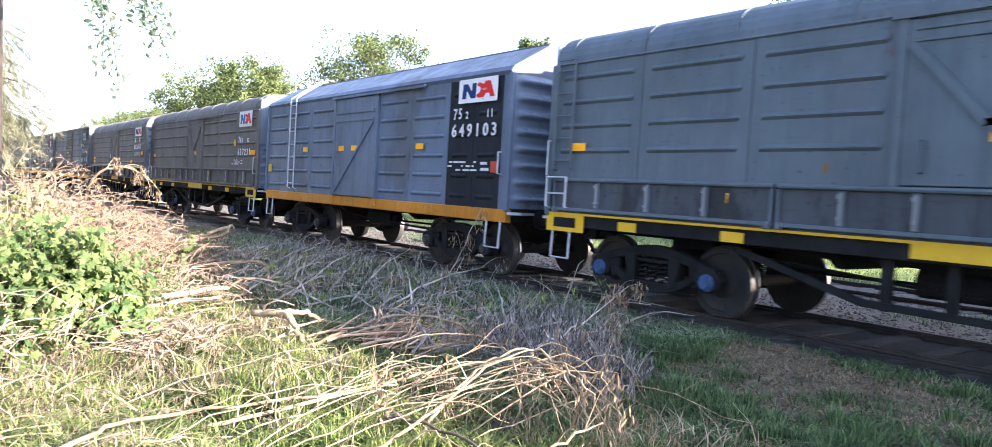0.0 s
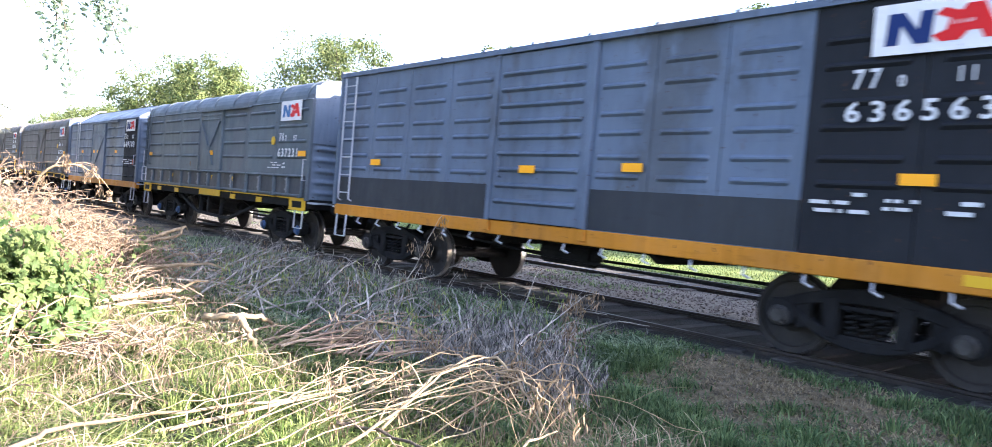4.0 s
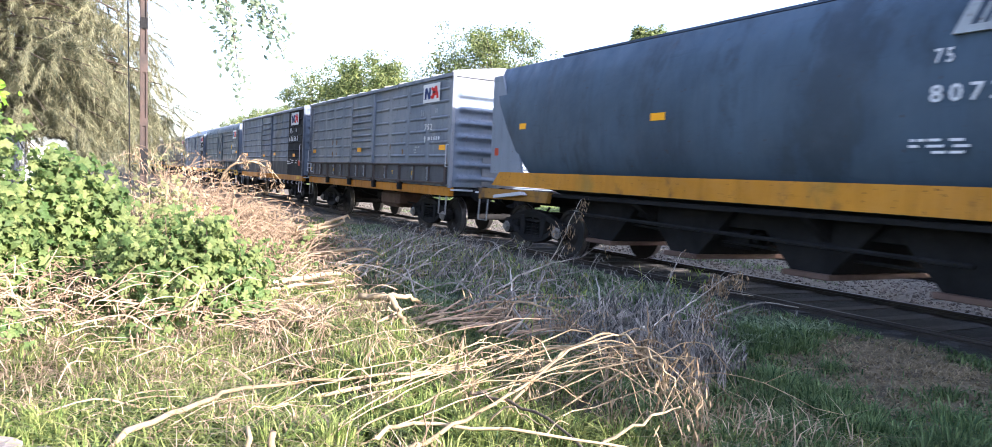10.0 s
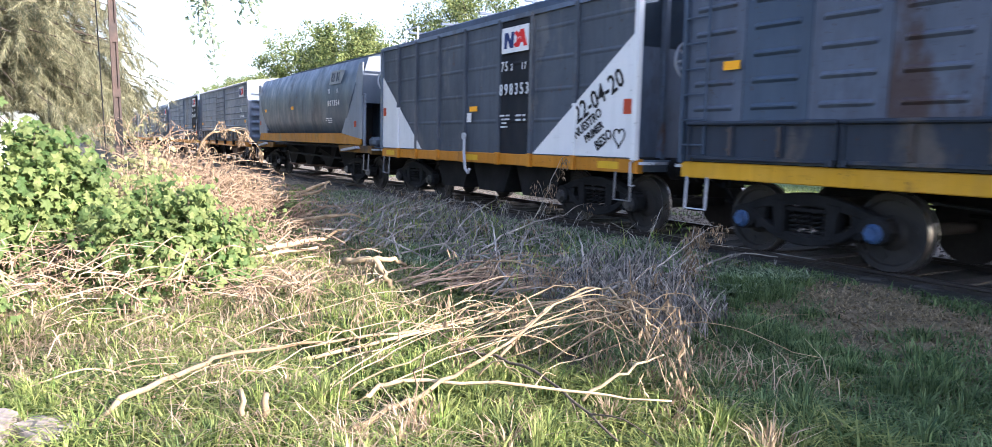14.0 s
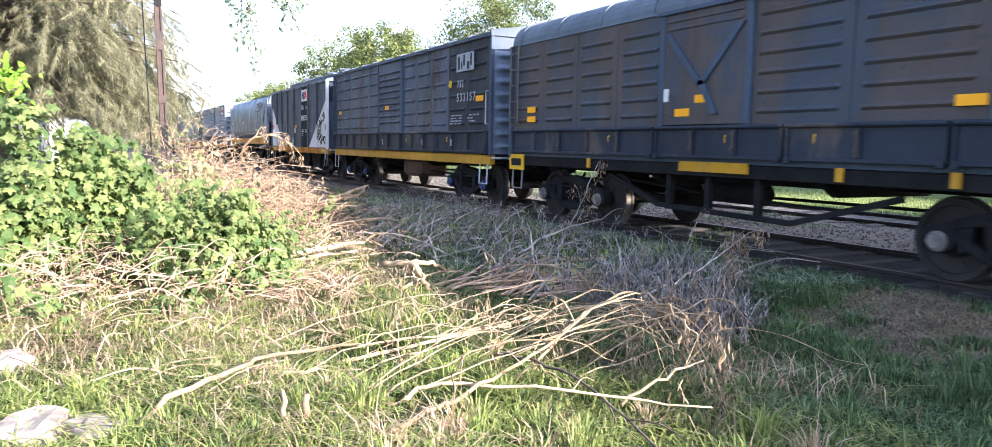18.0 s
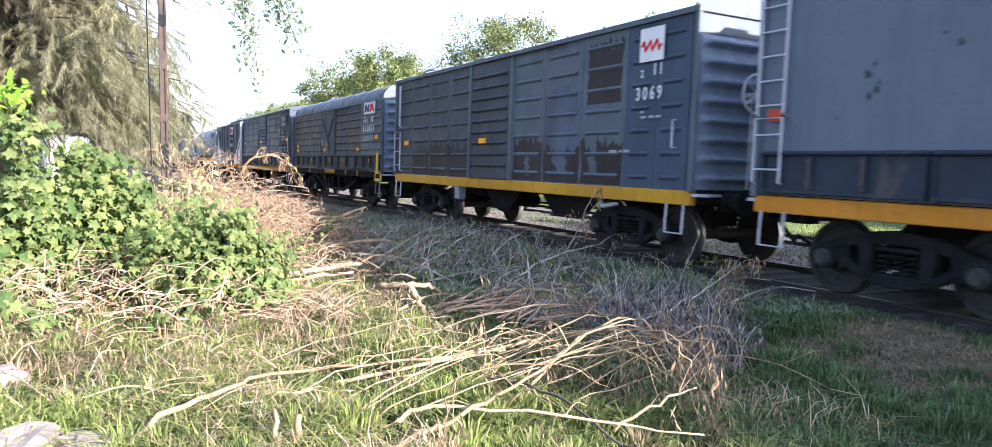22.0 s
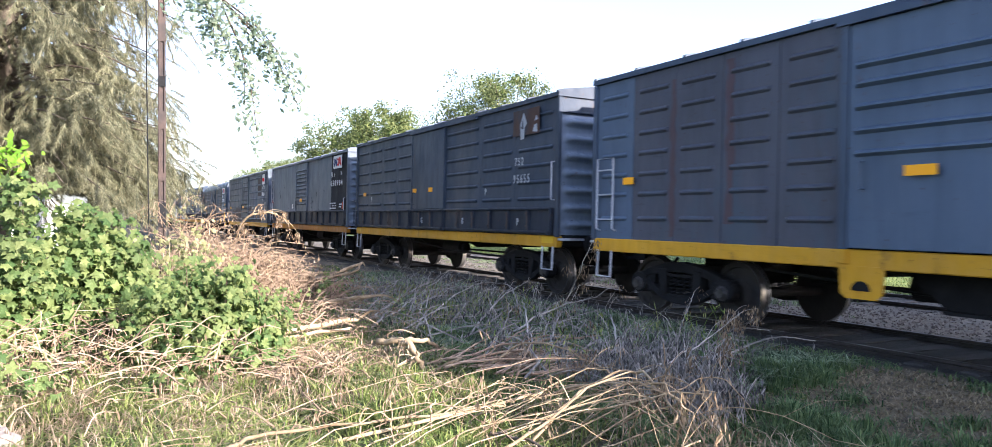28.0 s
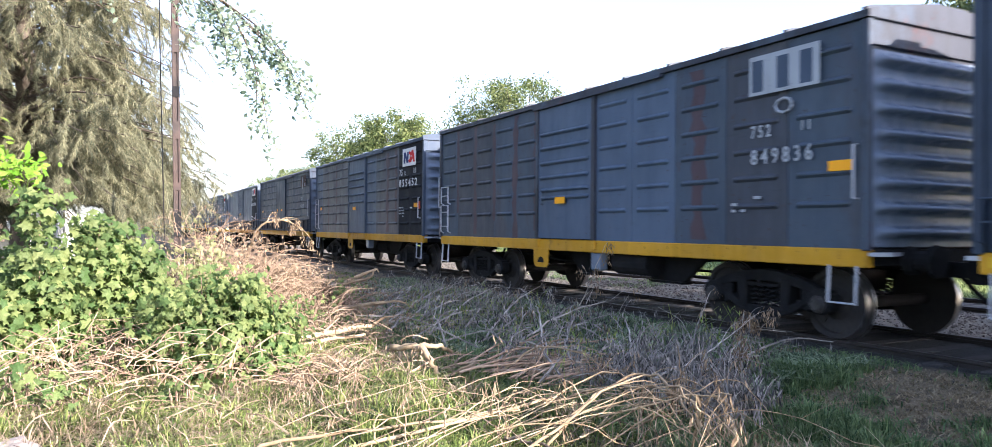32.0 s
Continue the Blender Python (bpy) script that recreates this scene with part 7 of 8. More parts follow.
def leaf_cloud(centers, normals, size, mat, shape="oval", spread=1.0):
    """Many small leaves as one mesh: oval ones of four corners, or five-lobed ones."""
    n = len(centers)
    if shape == "oval":
        out = np.array([(0, -0.5), (0.22, -0.15), (0.2, 0.15), (0, 0.5), (-0.2, 0.15), (-0.22, -0.15)])
        tris = [(0, 1, 5), (1, 2, 4), (1, 4, 5), (2, 3, 4)]
        bend = np.array([0.0, 0.02, 0.02, -0.14, 0.02, 0.02])
    elif shape == "lobed":
        ang = [i * math.tau / 10 for i in range(10)]
        rad = [0.56 if i % 2 == 0 else 0.30 for i in range(10)]
        rad[5] = 0.2
        rad[4] = rad[6] = 0.44
        out = np.array([(0, 0)] + [(r * math.sin(a), r * math.cos(a)) for a, r in zip(ang, rad)])
        tris = [(0, 1 + i, 1 + (i + 1) % 10) for i in range(10)]
        bend = np.array([0.05] + [-0.10 if i % 2 == 0 else 0.0 for i in range(10)])
    else:
        out = np.array([(0, -0.5), (0.3, 0.0), (0, 0.5), (-0.3, 0.0)])
        tris = [(0, 1, 3), (1, 2, 3)]
        bend = np.array([0.0, 0.06, 0.0, 0.06])
    nrm = normals + rng.normal(0, 0.45 * spread, (n, 3))
    nrm /= np.linalg.norm(nrm, axis=1, keepdims=True)
    t = rng.normal(0, 1, (n, 3))
    t -= (t * nrm).sum(1, keepdims=True) * nrm
    t /= np.linalg.norm(t, axis=1, keepdims=True)
    b = np.cross(nrm, t)
    s = size * rng.uniform(0.6, 1.35, n)
    v = centers[:, None] + (out[None, :, :1] * t[:, None] + out[None, :, 1:] * b[:, None] + bend[None, :, None] * nrm[:, None]) * s[:, None, None]
    f = (np.arange(n) * len(out))[:, None, None] + np.array(tris)[None]
    return numpy_mesh(v.reshape(-1, 3), f.reshape(-1, 3), mat)


def broad_tree(x, y, height, spread, seed, leaves=5200, size=0.30, low=0.25, label="tall leafy tree behind the tracks", mat=TREELEAF):
    """Trunk, limbs and a crown of leaf clumps with gaps between them."""
    global rng
    rng = np.random.default_rng(seed)
    rnd = random.Random(seed)
    t = new("broadleaf_tree")
    tagged(t, label, "tree", "trees behind the tracks" if x > 15 else "trees along the wall")
    t.location = (x, y, -0.3)
    bm = bmesh.new()
    tube(bm, spline([(0, 0, -0.1), (0.1, 0.05, height * 0.2), (-0.1, 0.1, height * 0.45), (0.1, 0.0, height * 0.75)]), 0.02 * height + 0.05, 0.05, 9)
    part("trunk", bm, BARK, t, smooth=True)
    centers = []
    bm = bmesh.new()
    for i in range(40):
        a = rnd.uniform(0, math.tau)
        z0 = height * rnd.uniform(low, 0.7)
        k = rnd.uniform(0.45, 1.0)
        zt = min(height * 0.97, z0 + height * rnd.uniform(0.08, 0.36))
        rr = spread * k * math.sqrt(max(0.08, 1 - ((zt / height - 0.58) / 0.55) ** 2))
        tip = Vector((rr * math.cos(a), rr * math.sin(a), zt))
        tube(bm, spline([(0, 0, z0), tip * 0.5 + Vector((0, 0, z0 * 0.4)), tip], 4), 0.06, 0.015, 5)
        for _ in range(5):
            centers.append(tip + Vector((rnd.gauss(0, 0.16), rnd.gauss(0, 0.16), rnd.gauss(0, 0.10))) * spread)
    part("limb", bm, BARK, t)
    c = np.array([tuple(v) for v in centers])
    r = rng.uniform(0.13, 0.28, len(c)) * spread
    pick = rng.integers(0, len(c), leaves)
    d = rng.normal(0, 1, (leaves, 3))
    d /= np.linalg.norm(d, axis=1, keepdims=True)
    p = c[pick] + d * (r[pick] * rng.uniform(0.55, 1.15, leaves))[:, None] * [1, 1, 0.75]
    p[:, 2] = np.maximum(p[:, 2], height * low * 0.6)
    part("crown", leaf_cloud(p, d + [0, 0, 0.5], size, mat, "quad"), mat, t, "uneven crown of small green leaves")
    return t


for k, (x, y, h, s) in enumerate(((32, 150, 13.4, 6.0), (31, 138, 12.8, 4.8), (28.5, 98, 14.8, 5.2), (29, 86, 14.9, 5.0), (27.5, 76, 13.5, 4.6), (27.5, 55, 13.4, 4.2), (27.5, 49.5, 13.1, 3.8), (29, 33.5, 10.6, 2.2),
                                  (31, 16.5, 11.0, 3.4), (29.5, 10.8, 12.5, 4.0), (31, 6.5, 13.0, 4.2), (34, 185, 13, 6.5))):
    broad_tree(x, y, h, s, 40 + k, leaves=24000 if y < 40 else 13000, size=0.20 if y < 60 else 0.30, low=0.3 if y > 15 else 0.06)


# row outside the view, added to shade the gravel between the tracks
for k, (x, y, h, s) in enumerate(((22, -5.5, 10.5, 3.6), (21.5, -11, 11.5, 3.8), (22, -16.5, 11.0, 3.8), (22, -22, 11.5, 3.8))):
    broad_tree(x, y, h, s, 90 + k, leaves=9000, size=0.34, low=0.2, label="unseen leafy tree, added to shade the gravel between the tracks")
for k, (x, y, h, s) in enumerate(((33, 13.5, 6.5, 3.0), (33, 8.0, 6.0, 3.0), (32, 3.0, 6.5, 3.0), (33, 19.0, 5.5, 2.8))):
    broad_tree(x, y, h, s, 110 + k, leaves=14000, size=0.3, low=0.04, label="dense low leafy tree beyond the tracks")


# hidden behind the casuarinas; added to keep sky light off the far wagons
for k, (x, y) in enumerate(((-10, 38), (-9.5, 48), (-9.5, 59), (-9.5, 71), (-9.5, 84), (-10, 98), (-10, 114))):
    broad_tree(x, y, 13.0, 4.4, 130 + k, leaves=6000, size=0.5, low=0.1, label="hidden leafy tree, added to dim the far wagons")


def casuarina():
    """She-oak: long limbs with drooping feathery plumes of needles and dark gaps between them."""
    global rng
    rng = np.random.default_rng(77)
    rnd = random.Random(77)
    t = new("casuarina_tree")
    tagged(t, "drooping olive-green casuarina tree with hanging needles", "tree")
    t.location = (-2.2, 23.5, -0.3)
    bm = bmesh.new()
    tube(bm, spline([(0, 0, -0.1), (0.1, 0, 4), (-0.1, 0.1, 9), (0.1, 0, 14)]), 0.35, 0.08, 10)
    part("trunk", bm, BARK, t, smooth=True)
    bm = bmesh.new()
    root, way, long_ = [], [], []
    for i in range(270):
        a = rnd.uniform(-math.pi * 0.98, 0.3 * math.pi) if rnd.random() < 0.8 else rnd.uniform(0, math.tau)
        z0 = rnd.uniform(2.4, 13.5)
        if i % 5 == 0:
            a, z0 = rnd.uniform(-1.3, 0.3), rnd.uniform(1.9, 3.6)
        reach = 4.9 * rnd.uniform(0.45, 1.0) * (1.0 if z0 < 9 else 0.8)
        end = Vector((reach * math.cos(a), reach * math.sin(a), z0 + rnd.uniform(-0.9, 0.7)))
        line = spline([(0, 0, z0 + 0.5), end * 0.5 + Vector((0, 0, z0 * 0.5 + 0.6)), end], 7)
        tube(bm, line, 0.05, 0.012, 5)
        out = Vector((math.cos(a), math.sin(a), 0))
        for q in line[5:]:
            for _ in range(2):
                root.append(tuple(q + Vector((rnd.gauss(0, 0.15), rnd.gauss(0, 0.15), rnd.gauss(0, 0.12)))))
                w = out * rnd.uniform(0.1, 0.9) + Vector((rnd.gauss(0, 0.4), rnd.gauss(0, 0.4), rnd.uniform(-0.95, -0.1)))
                way.append(tuple(w.normalized()))
                long_.append(rnd.uniform(0.5, 1.25))
    part("limb", bm, BARK, t)
    root, way, long_ = np.array(root), np.array(way), np.array(long_)
    per = 190
    n = len(root) * per
    R, D, G = np.repeat(root, per, 0), np.repeat(way, per, 0), np.repeat(long_, per)
    u = rng.random(n)
    base = R + D * (G * u * 0.8)[:, None]
    base[:, 2] -= 0.18 * (u * G) ** 2
    d = D + rng.normal(0, 0.75, (n, 3)) - [0, 0, 0.1]
    d /= np.linalg.norm(d, axis=1, keepdims=True)
    ln = G * rng.uniform(0.10, 0.26, n)
    end = base + d * ln[:, None] - np.stack([0 * ln, 0 * ln, 0.25 * ln], 1)
    wa = rng.uniform(0, math.pi, n)
    wv = np.stack([np.cos(wa), np.sin(wa), 0.5 * np.cos(wa * 3)], 1) * 0.0065
    keep = (end[:, 2] > 0.25) & ~((end[:, 2] < 2.1) & (end[:, 0] - 2.2 < -0.15))
    v = np.stack([base - wv, base + wv, end], 1)[keep]
    f = np.arange(len(v) * 3).reshape(-1, 3)
    part("crown", numpy_mesh(v.reshape(-1, 3), f, NEEDLE), NEEDLE, t, "drooping plumes of fine olive needles")
    t["group"] = "casuarina trees"
    for dx, dy, turn in ((-4.6, 1.5, 40), (-3.2, 9.5, -35)):
        copy_thing(t, Matrix.Translation((-2.2 + dx, 23.5 + dy, -0.3)) @ Matrix.Rotation(radians(turn), 4, "Z"))


casuarina()


def bush(x, y, rx, ry, height, leaves, seed, label, mat=BUSHLEAF, size=0.15):
    """Rank leafy weeds: stems > crown of lobed leaves on an uneven dome."""
    global rng
    rng = np.random.default_rng(seed)
    rnd = random.Random(seed)
    t = new("leafy_bush")
    tagged(t, label, "bush", "green bushes")
    t.location = (x, y, -0.3)
    bm = bmesh.new()
    domes = []
    for i in range(46):
        a, k = rnd.uniform(0, math.tau), math.sqrt(rnd.random())
        px, py = rx * k * math.cos(a), ry * k * math.sin(a)
        hh = height * math.sqrt(max(0.12, 1 - 0.75 * k * k)) * rnd.uniform(0.42, 1.12)
        tube(bm, spline([(px * 0.8, py * 0.8, 0.0), (px * 0.9, py * 0.9, hh * 0.5), (px, py, hh * 0.95)], 3), 0.012, 0.005, 5)
        domes.append((px, py, hh))
    part("stalk", bm, BROWNTWIG, t)["kind"] = "stuff"
    d = np.array(domes)
    pick = rng.integers(0, len(d), leaves)
    k = rng.random(leaves) ** 0.5
    p = d[pick] * np.stack([np.ones(leaves), np.ones(leaves), k], 1) + rng.normal(0, 0.13, (leaves, 3)) * [1, 1, 0.5]
    p[:, 2] = np.clip(p[:, 2], 0.06, None)
    nrm = np.stack([p[:, 0] / rx * 0.6 + 0.1, p[:, 1] / ry * 0.4 - 0.6, np.full(leaves, 0.6)], 1)
    part("foliage", leaf_cloud(p, nrm, size, mat, "lobed", 1.15), mat, t, "broad lobed green leaves")
    return t


bush(-0.9, 9.6, 1.5, 0.95, 1.86, 11500, 5, "tall green bush of broad lobed leaves, in full sun", size=0.122)
bush(-2.4, 9.3, 0.9, 0.8, 1.7, 1600, 7, "tall green bush of broad lobed leaves, in full sun", size=0.12)
bush(0.0, 9.9, 0.75, 0.8, 1.35, 3200, 6, "green bush of broad lobed leaves, in full sun", size=0.112)
bush(1.0, 8.15, 0.72, 0.62, 1.14, 5200, 8, "lower green bush among dry branches", size=0.102)
bush(-0.6, 7.4, 0.45, 0.4, 0.42, 200, 13, "small green weed in the grass", size=0.10)
bush(0.45, 12.9, 0.7, 0.6, 0.85, 300, 14, "green weeds beside the brush heap", size=0.12)
bush(0.85, 10.8, 0.75, 0.5, 1.62, 2600, 16, "tall olive-green weeds going to seed beside the brush heap", OLIVELEAF, 0.07)
bush(2.5, 12.2, 0.9, 0.6, 0.5, 300, 15, "green weeds beside the brush heap", size=0.10)
bush(0.55, 7.0, 0.3, 0.25, 0.30, 90, 9, "small green weed in the grass", size=0.10)
bush(-0.5, 7.7, 0.35, 0.35, 0.36, 110, 10, "small green weed in the grass", size=0.10)
bush(0.0, 8.4, 0.3, 0.3, 0.5, 140, 11, "small green weed among dry twigs", size=0.09)
bush(3.75, 13.2, 0.3, 0.3, 0.8, 150, 12, "small green shrub between the logs", size=0.11)


def side_tree():
    """Sunlit lime-green foliage reaching in over the bush."""
    global rng
    rng = np.random.default_rng(21)
    t = new("lime_tree")
    tagged(t, "young tree with sunlit lime-green leaves behind the bush", "tree")
    t.location = (-3.6, 14.5, -0.3)
    bm = bmesh.new()
    tube(bm, spline([(0, 0, -0.1), (0.1, 0.0, 1.5), (0.3, -0.1, 3.2), (0.2, 0.0, 4.6)]), 0.09, 0.03, 8)
    part("trunk", bm, BARK, t)
    bm = bmesh.new()
    c = []
    rnd = random.Random(4)
    for i in range(16):
        e = Vector((rnd.uniform(-1.2, 2.3), rnd.uniform(-1.2, 1.2), rnd.uniform(2.0, 3.7)))
        if e.x > 1.6:
            e.z = min(e.z, 2.6)
        tube(bm, spline([(0.1, 0, 1.4), e * 0.6 + Vector((0, 0, 0.4)), e], 4), 0.02, 0.006, 5)
        c.append(tuple(e))
    part("limb", bm, BARK, t)
    c = np.array(c)
    n = 950
    p = c[rng.integers(0, len(c), n)] + rng.normal(0, 0.28, (n, 3)) * [1, 1, 0.7]
    part("foliage", leaf_cloud(p, np.tile([0.1, -0.4, 0.7], (n, 1)), 0.17, LIMELEAF, "oval"), LIMELEAF, t, "bright lime-green leaves")


side_tree()


def overhanging_tree():
    """A tree beside the camera's stand, out of view, whose limb hangs into it."""
    global rng
    rng = np.random.default_rng(33)
    rnd = random.Random(33)
    t = new("overhanging_tree")
    tagged(t, "tree whose drooping leafy limb hangs over the meadow", "tree")
    t.location = (-5.15, 6.5, -0.3)
    bm = bmesh.new()
    tube(bm, spline([(0, 0, -0.1), (0.1, 0.1, 2.0), (0.0, 0.2, 4.5), (0.3, 0.3, 6.5)]), 0.2, 0.07, 9)
    part("trunk", bm, BARK, t)
    bm = bmesh.new()
    limb = spline([(0.2, 0.2, 4.2), (2.6, 0.6, 4.6), (5.0, 1.1, 4.25), (6.0, 1.3, 3.95), (6.6, 1.4, 3.5)], 6)
    tube(bm, limb, 0.05, 0.008, 6)
    c = []
    ends = [((4.6, 1.05, 4.3), (5.1, 1.2, 3.80)), ((5.2, 1.15, 4.2), (5.85, 1.25, 3.60)), ((5.7, 1.2, 4.05), (6.35, 1.35, 3.35)), ((6.1, 1.3, 3.9), (7.0, 1.4, 3.25)), ((6.2, 1.35, 3.8), (6.60, 1.4, 2.62)),
            ((6.4, 1.4, 3.6), (7.02, 1.5, 3.05)), ((6.3, 1.35, 3.6), (6.45, 1.4, 2.9)), ((5.6, 1.2, 4.1), (6.2, 1.3, 3.7)), ((3.6, 0.9, 4.5), (4.1, 1.0, 4.05)), ((4.3, 1.0, 4.4), (4.8, 1.1, 4.05)),
            ((6.3, 1.35, 3.75), (6.8, 1.4, 3.3)), ((5.9, 1.3, 3.95), (6.15, 1.3, 3.45)), ((4.0, 1.0, 4.45), (4.3, 1.0, 4.0))]
    for a, b in ends:
        a, b = Vector(a), Vector(b) - Vector((0, 0, 0.18 if a[0] > 5.5 else 0.05))
        line = spline([a, (a + b) / 2 + Vector((0.06, 0, 0.08)), b], 6)
        tube(bm, line, 0.010, 0.003, 5)
        for q in line[2:]:
            for _ in range(16):
                c.append(tuple(q + Vector((rnd.gauss(0, 0.07), rnd.gauss(0, 0.09), rnd.gauss(-0.03, 0.07)))))
    part("limb", bm, BARK, t)
    c = np.array(c)
    part("foliage", leaf_cloud(c, np.tile([0.2, -0.6, 0.5], (len(c), 1)), 0.066, HANGLEAF, "oval", 1.1), HANGLEAF, t, "drooping narrow green leaves")
    # crown above, out of view
    n = 2200
    d = rng.normal(0, 1, (n, 3))
    d /= np.linalg.norm(d, axis=1, keepdims=True)
    part("crown", leaf_cloud(d * [2.2, 2.2, 1.6] * rng.uniform(0.7, 1, (n, 1)) + [-0.6, 0.2, 7.2], d, 0.18, HANGLEAF, "quad"), HANGLEAF, t)


overhanging_tree()


# ---- dead wood ----
def dry_branch(pts, r0, r1, label="bleached dead branch lying in the grass", mat=DEADWOOD, twigs=0, leaves=0, seed=0, name="dry_branch", bark=7):
    rnd = random.Random(seed)
    t = new(name)
    tagged(t, label, "branch", "dead branches")
    o = Vector(pts[0])
    t.location = o
    line = [p - o + Vector((rnd.gauss(0, 0.010), rnd.gauss(0, 0.010), rnd.gauss(0, 0.010))) for p in spline(pts, 5)]
    bm = bmesh.new()
    tube(bm, line, r0, r1, bark)
    part("stem", bm, mat, t, smooth=True)
    hang = []
    for i in range(twigs):
        k = rnd.randint(len(line) // 3, len(line) - 1)
        b = line[k]
        d = (line[k] - line[max(0, k - 2)]).normalized()
        e = b + d * rnd.uniform(0.1, 0.4) + Vector((rnd.gauss(0, 0.12), rnd.gauss(0, 0.12), rnd.uniform(-0.18, 0.14)))
        bm = bmesh.new()
        tube(bm, spline([b, (b + e) / 2 + Vector((0, 0, 0.05)), e], 3), r1 * 0.9, r1 * 0.35, 4)
        part("twig", bm, mat, t)
        hang.append(e)
    if leaves:
        pts_ = [rnd.choice(hang or line[-6:]) + Vector((rnd.gauss(0, 0.035), rnd.gauss(0, 0.035), rnd.uniform(-0.16, 0.02))) for _ in range(leaves * 3)]
        c = np.array([tuple(p) for p in pts_])
        nr = rng.normal(0, 1, (len(c), 3)) * [1, 1, 0.15]
        v = []
        f = []
        for k, (p, q) in enumerate(zip(c, nr)):
            q = q / np.linalg.norm(q)
            s = rnd.uniform(0.018, 0.042)
            w = np.array([-q[1], q[0], 0]) * rnd.uniform(0.004, 0.009)
            j = np.array([rnd.gauss(0, 0.01), rnd.gauss(0, 0.01), 0])
            v += [p, p - w + [0, 0, -s] + j, p + [0, 0, -2 * s] + 2 * j, p + w + [0, 0, -s] + j]
            f += [(4 * k, 4 * k + 1, 4 * k + 2), (4 * k, 4 * k + 2, 4 * k + 3)]
        part("dry_foliage", numpy_mesh(v, f, DRYLEAF), DRYLEAF, t, "curled dry brown leaves")
    return t


PALE = "long bleached dead branch lying in the grass"
dry_branch([(0.10, 4.12, -0.20), (0.28, 4.33, -0.11), (0.69, 4.73, -0.10), (1.03, 4.97, -0.09), (1.84, 5.02, -0.1), (2.76, 4.86, -0.05)], 0.022, 0.008, PALE, twigs=3, seed=1)
dry_branch([(1.31, 5.17, -0.26), (2.11, 4.96, -0.13), (3.2, 4.91, 0.02), (3.6, 4.62, 0.12), (3.58, 4.13, 0.17), (3.37, 3.63, 0.12), (3.13, 3.13, -0.08)], 0.016, 0.004, "arching bleached dead branch", twigs=5, leaves=30, seed=2)
dry_branch([(2.4, 4.12, -0.28), (2.82, 4.32, -0.03), (3.29, 4.37, 0.22), (3.54, 4.2, 0.27), (3.33, 3.58, 0.22), (3.32, 3.39, 0.02), (3.28, 3.28, -0.23)], 0.013, 0.004, "arching bleached dead branch", twigs=6, leaves=40, seed=3)
dry_branch([(1.24, 3.47, -0.17), (1.60, 3.63, -0.11), (1.96, 3.79, -0.09), (2.60, 4.10, 0.0), (3.02, 4.14, 0.22), (3.55, 4.24, 0.27)], 0.018, 0.006, "arching bleached dead branch", twigs=4, leaves=36, seed=4)
dry_branch([(1.60, 4.08, -0.2), (1.80, 3.98, -0.11), (2.52, 3.32, -0.08), (2.96, 2.92, -0.10)], 0.016, 0.005, PALE, twigs=2, seed=5)
dry_branch([(2.30, 4.24, -0.04), (2.43, 4.09, -0.05), (2.54, 3.52, -0.09), (2.45, 2.76, -0.16)], 0.013, 0.007, "dark brown dead stick across the pale branches", BARK, 2, 0, 38)
dry_branch([(2.69, 3.4, -0.18), (2.99, 3.25, 0.02), (3.16, 3.2, 0.07)], 0.012, 0.004, PALE, twigs=3, leaves=12, seed=6)
dry_branch([(3.71, 4.74, -0.28), (3.54, 4.08, 0.02), (3.45, 3.66, 0.17)], 0.011, 0.005, "arching bleached dead branch", twigs=2, seed=7)
dry_branch([(3.54, 3.89, -0.28), (3.43, 3.66, 0.02), (3.24, 3.44, 0.22)], 0.009, 0.005, "arching bleached dead branch", twigs=2, leaves=10, seed=8)
dry_branch([(2.68, 7.58, 0.03), (2.87, 7.34, 0.08), (3.1, 7.33, 0.06), (3.32, 7.42, -0.02)], 0.036, 0.02, "peeled crooked fork of dead wood", seed=9, name="crooked_log", bark=10)
dry_branch([(2.86, 7.36, 0.08), (2.92, 7.18, 0.03), (2.95, 7.07, -0.10), (3.05, 6.97, -0.19), (3.43, 7.04, -0.10)], 0.038, 0.02, "peeled crooked fork of dead wood", seed=10, name="crooked_log", bark=10)
dry_branch([(1.7, 9.66, -0.18), (2.44, 9.66, -0.08), (3.12, 9.61, 0.02)], 0.05, 0.025, "thick bleached log on the brush", twigs=3, seed=11, bark=9)
dry_branch([(1.9, 9.45, -0.2), (2.6, 9.5, -0.12), (2.95, 9.4, -0.08)], 0.03, 0.018, "thick bleached log on the brush", seed=12)
dry_branch([(3.09, 13.14, -0.18), (3.93, 11.45, 0.12)], 0.05, 0.03, "thick bleached log on the brush", twigs=2, seed=13)
dry_branch([(3.13, 14.92, -0.18), (3.68, 13.64, 0.22), (4.47, 13.8, 0.52)], 0.06, 0.03, "thick bleached log on the brush", twigs=3, seed=14)
dry_branch([(2.9, 14.4, -0.05), (3.6, 13.3, 0.25), (4.3, 13.3, 0.42)], 0.05, 0.025, "thick bleached log on the brush", twigs=3, seed=15)
dry_branch([(-1.3, 10.0, -0.25), (-0.5, 9.45, 0.02), (0.38, 9.45, 0.22)], 0.03, 0.015, "brown dead branch under the bush", BROWNTWIG, 4, 20, 16)
dry_branch([(-0.3, 9.0, -0.18), (0.02, 8.6, 0.0), (0.4, 8.64, -0.18)], 0.035, 0.02, "brown dead branch under the bush", DEADWOOD, 2, 0, 17)
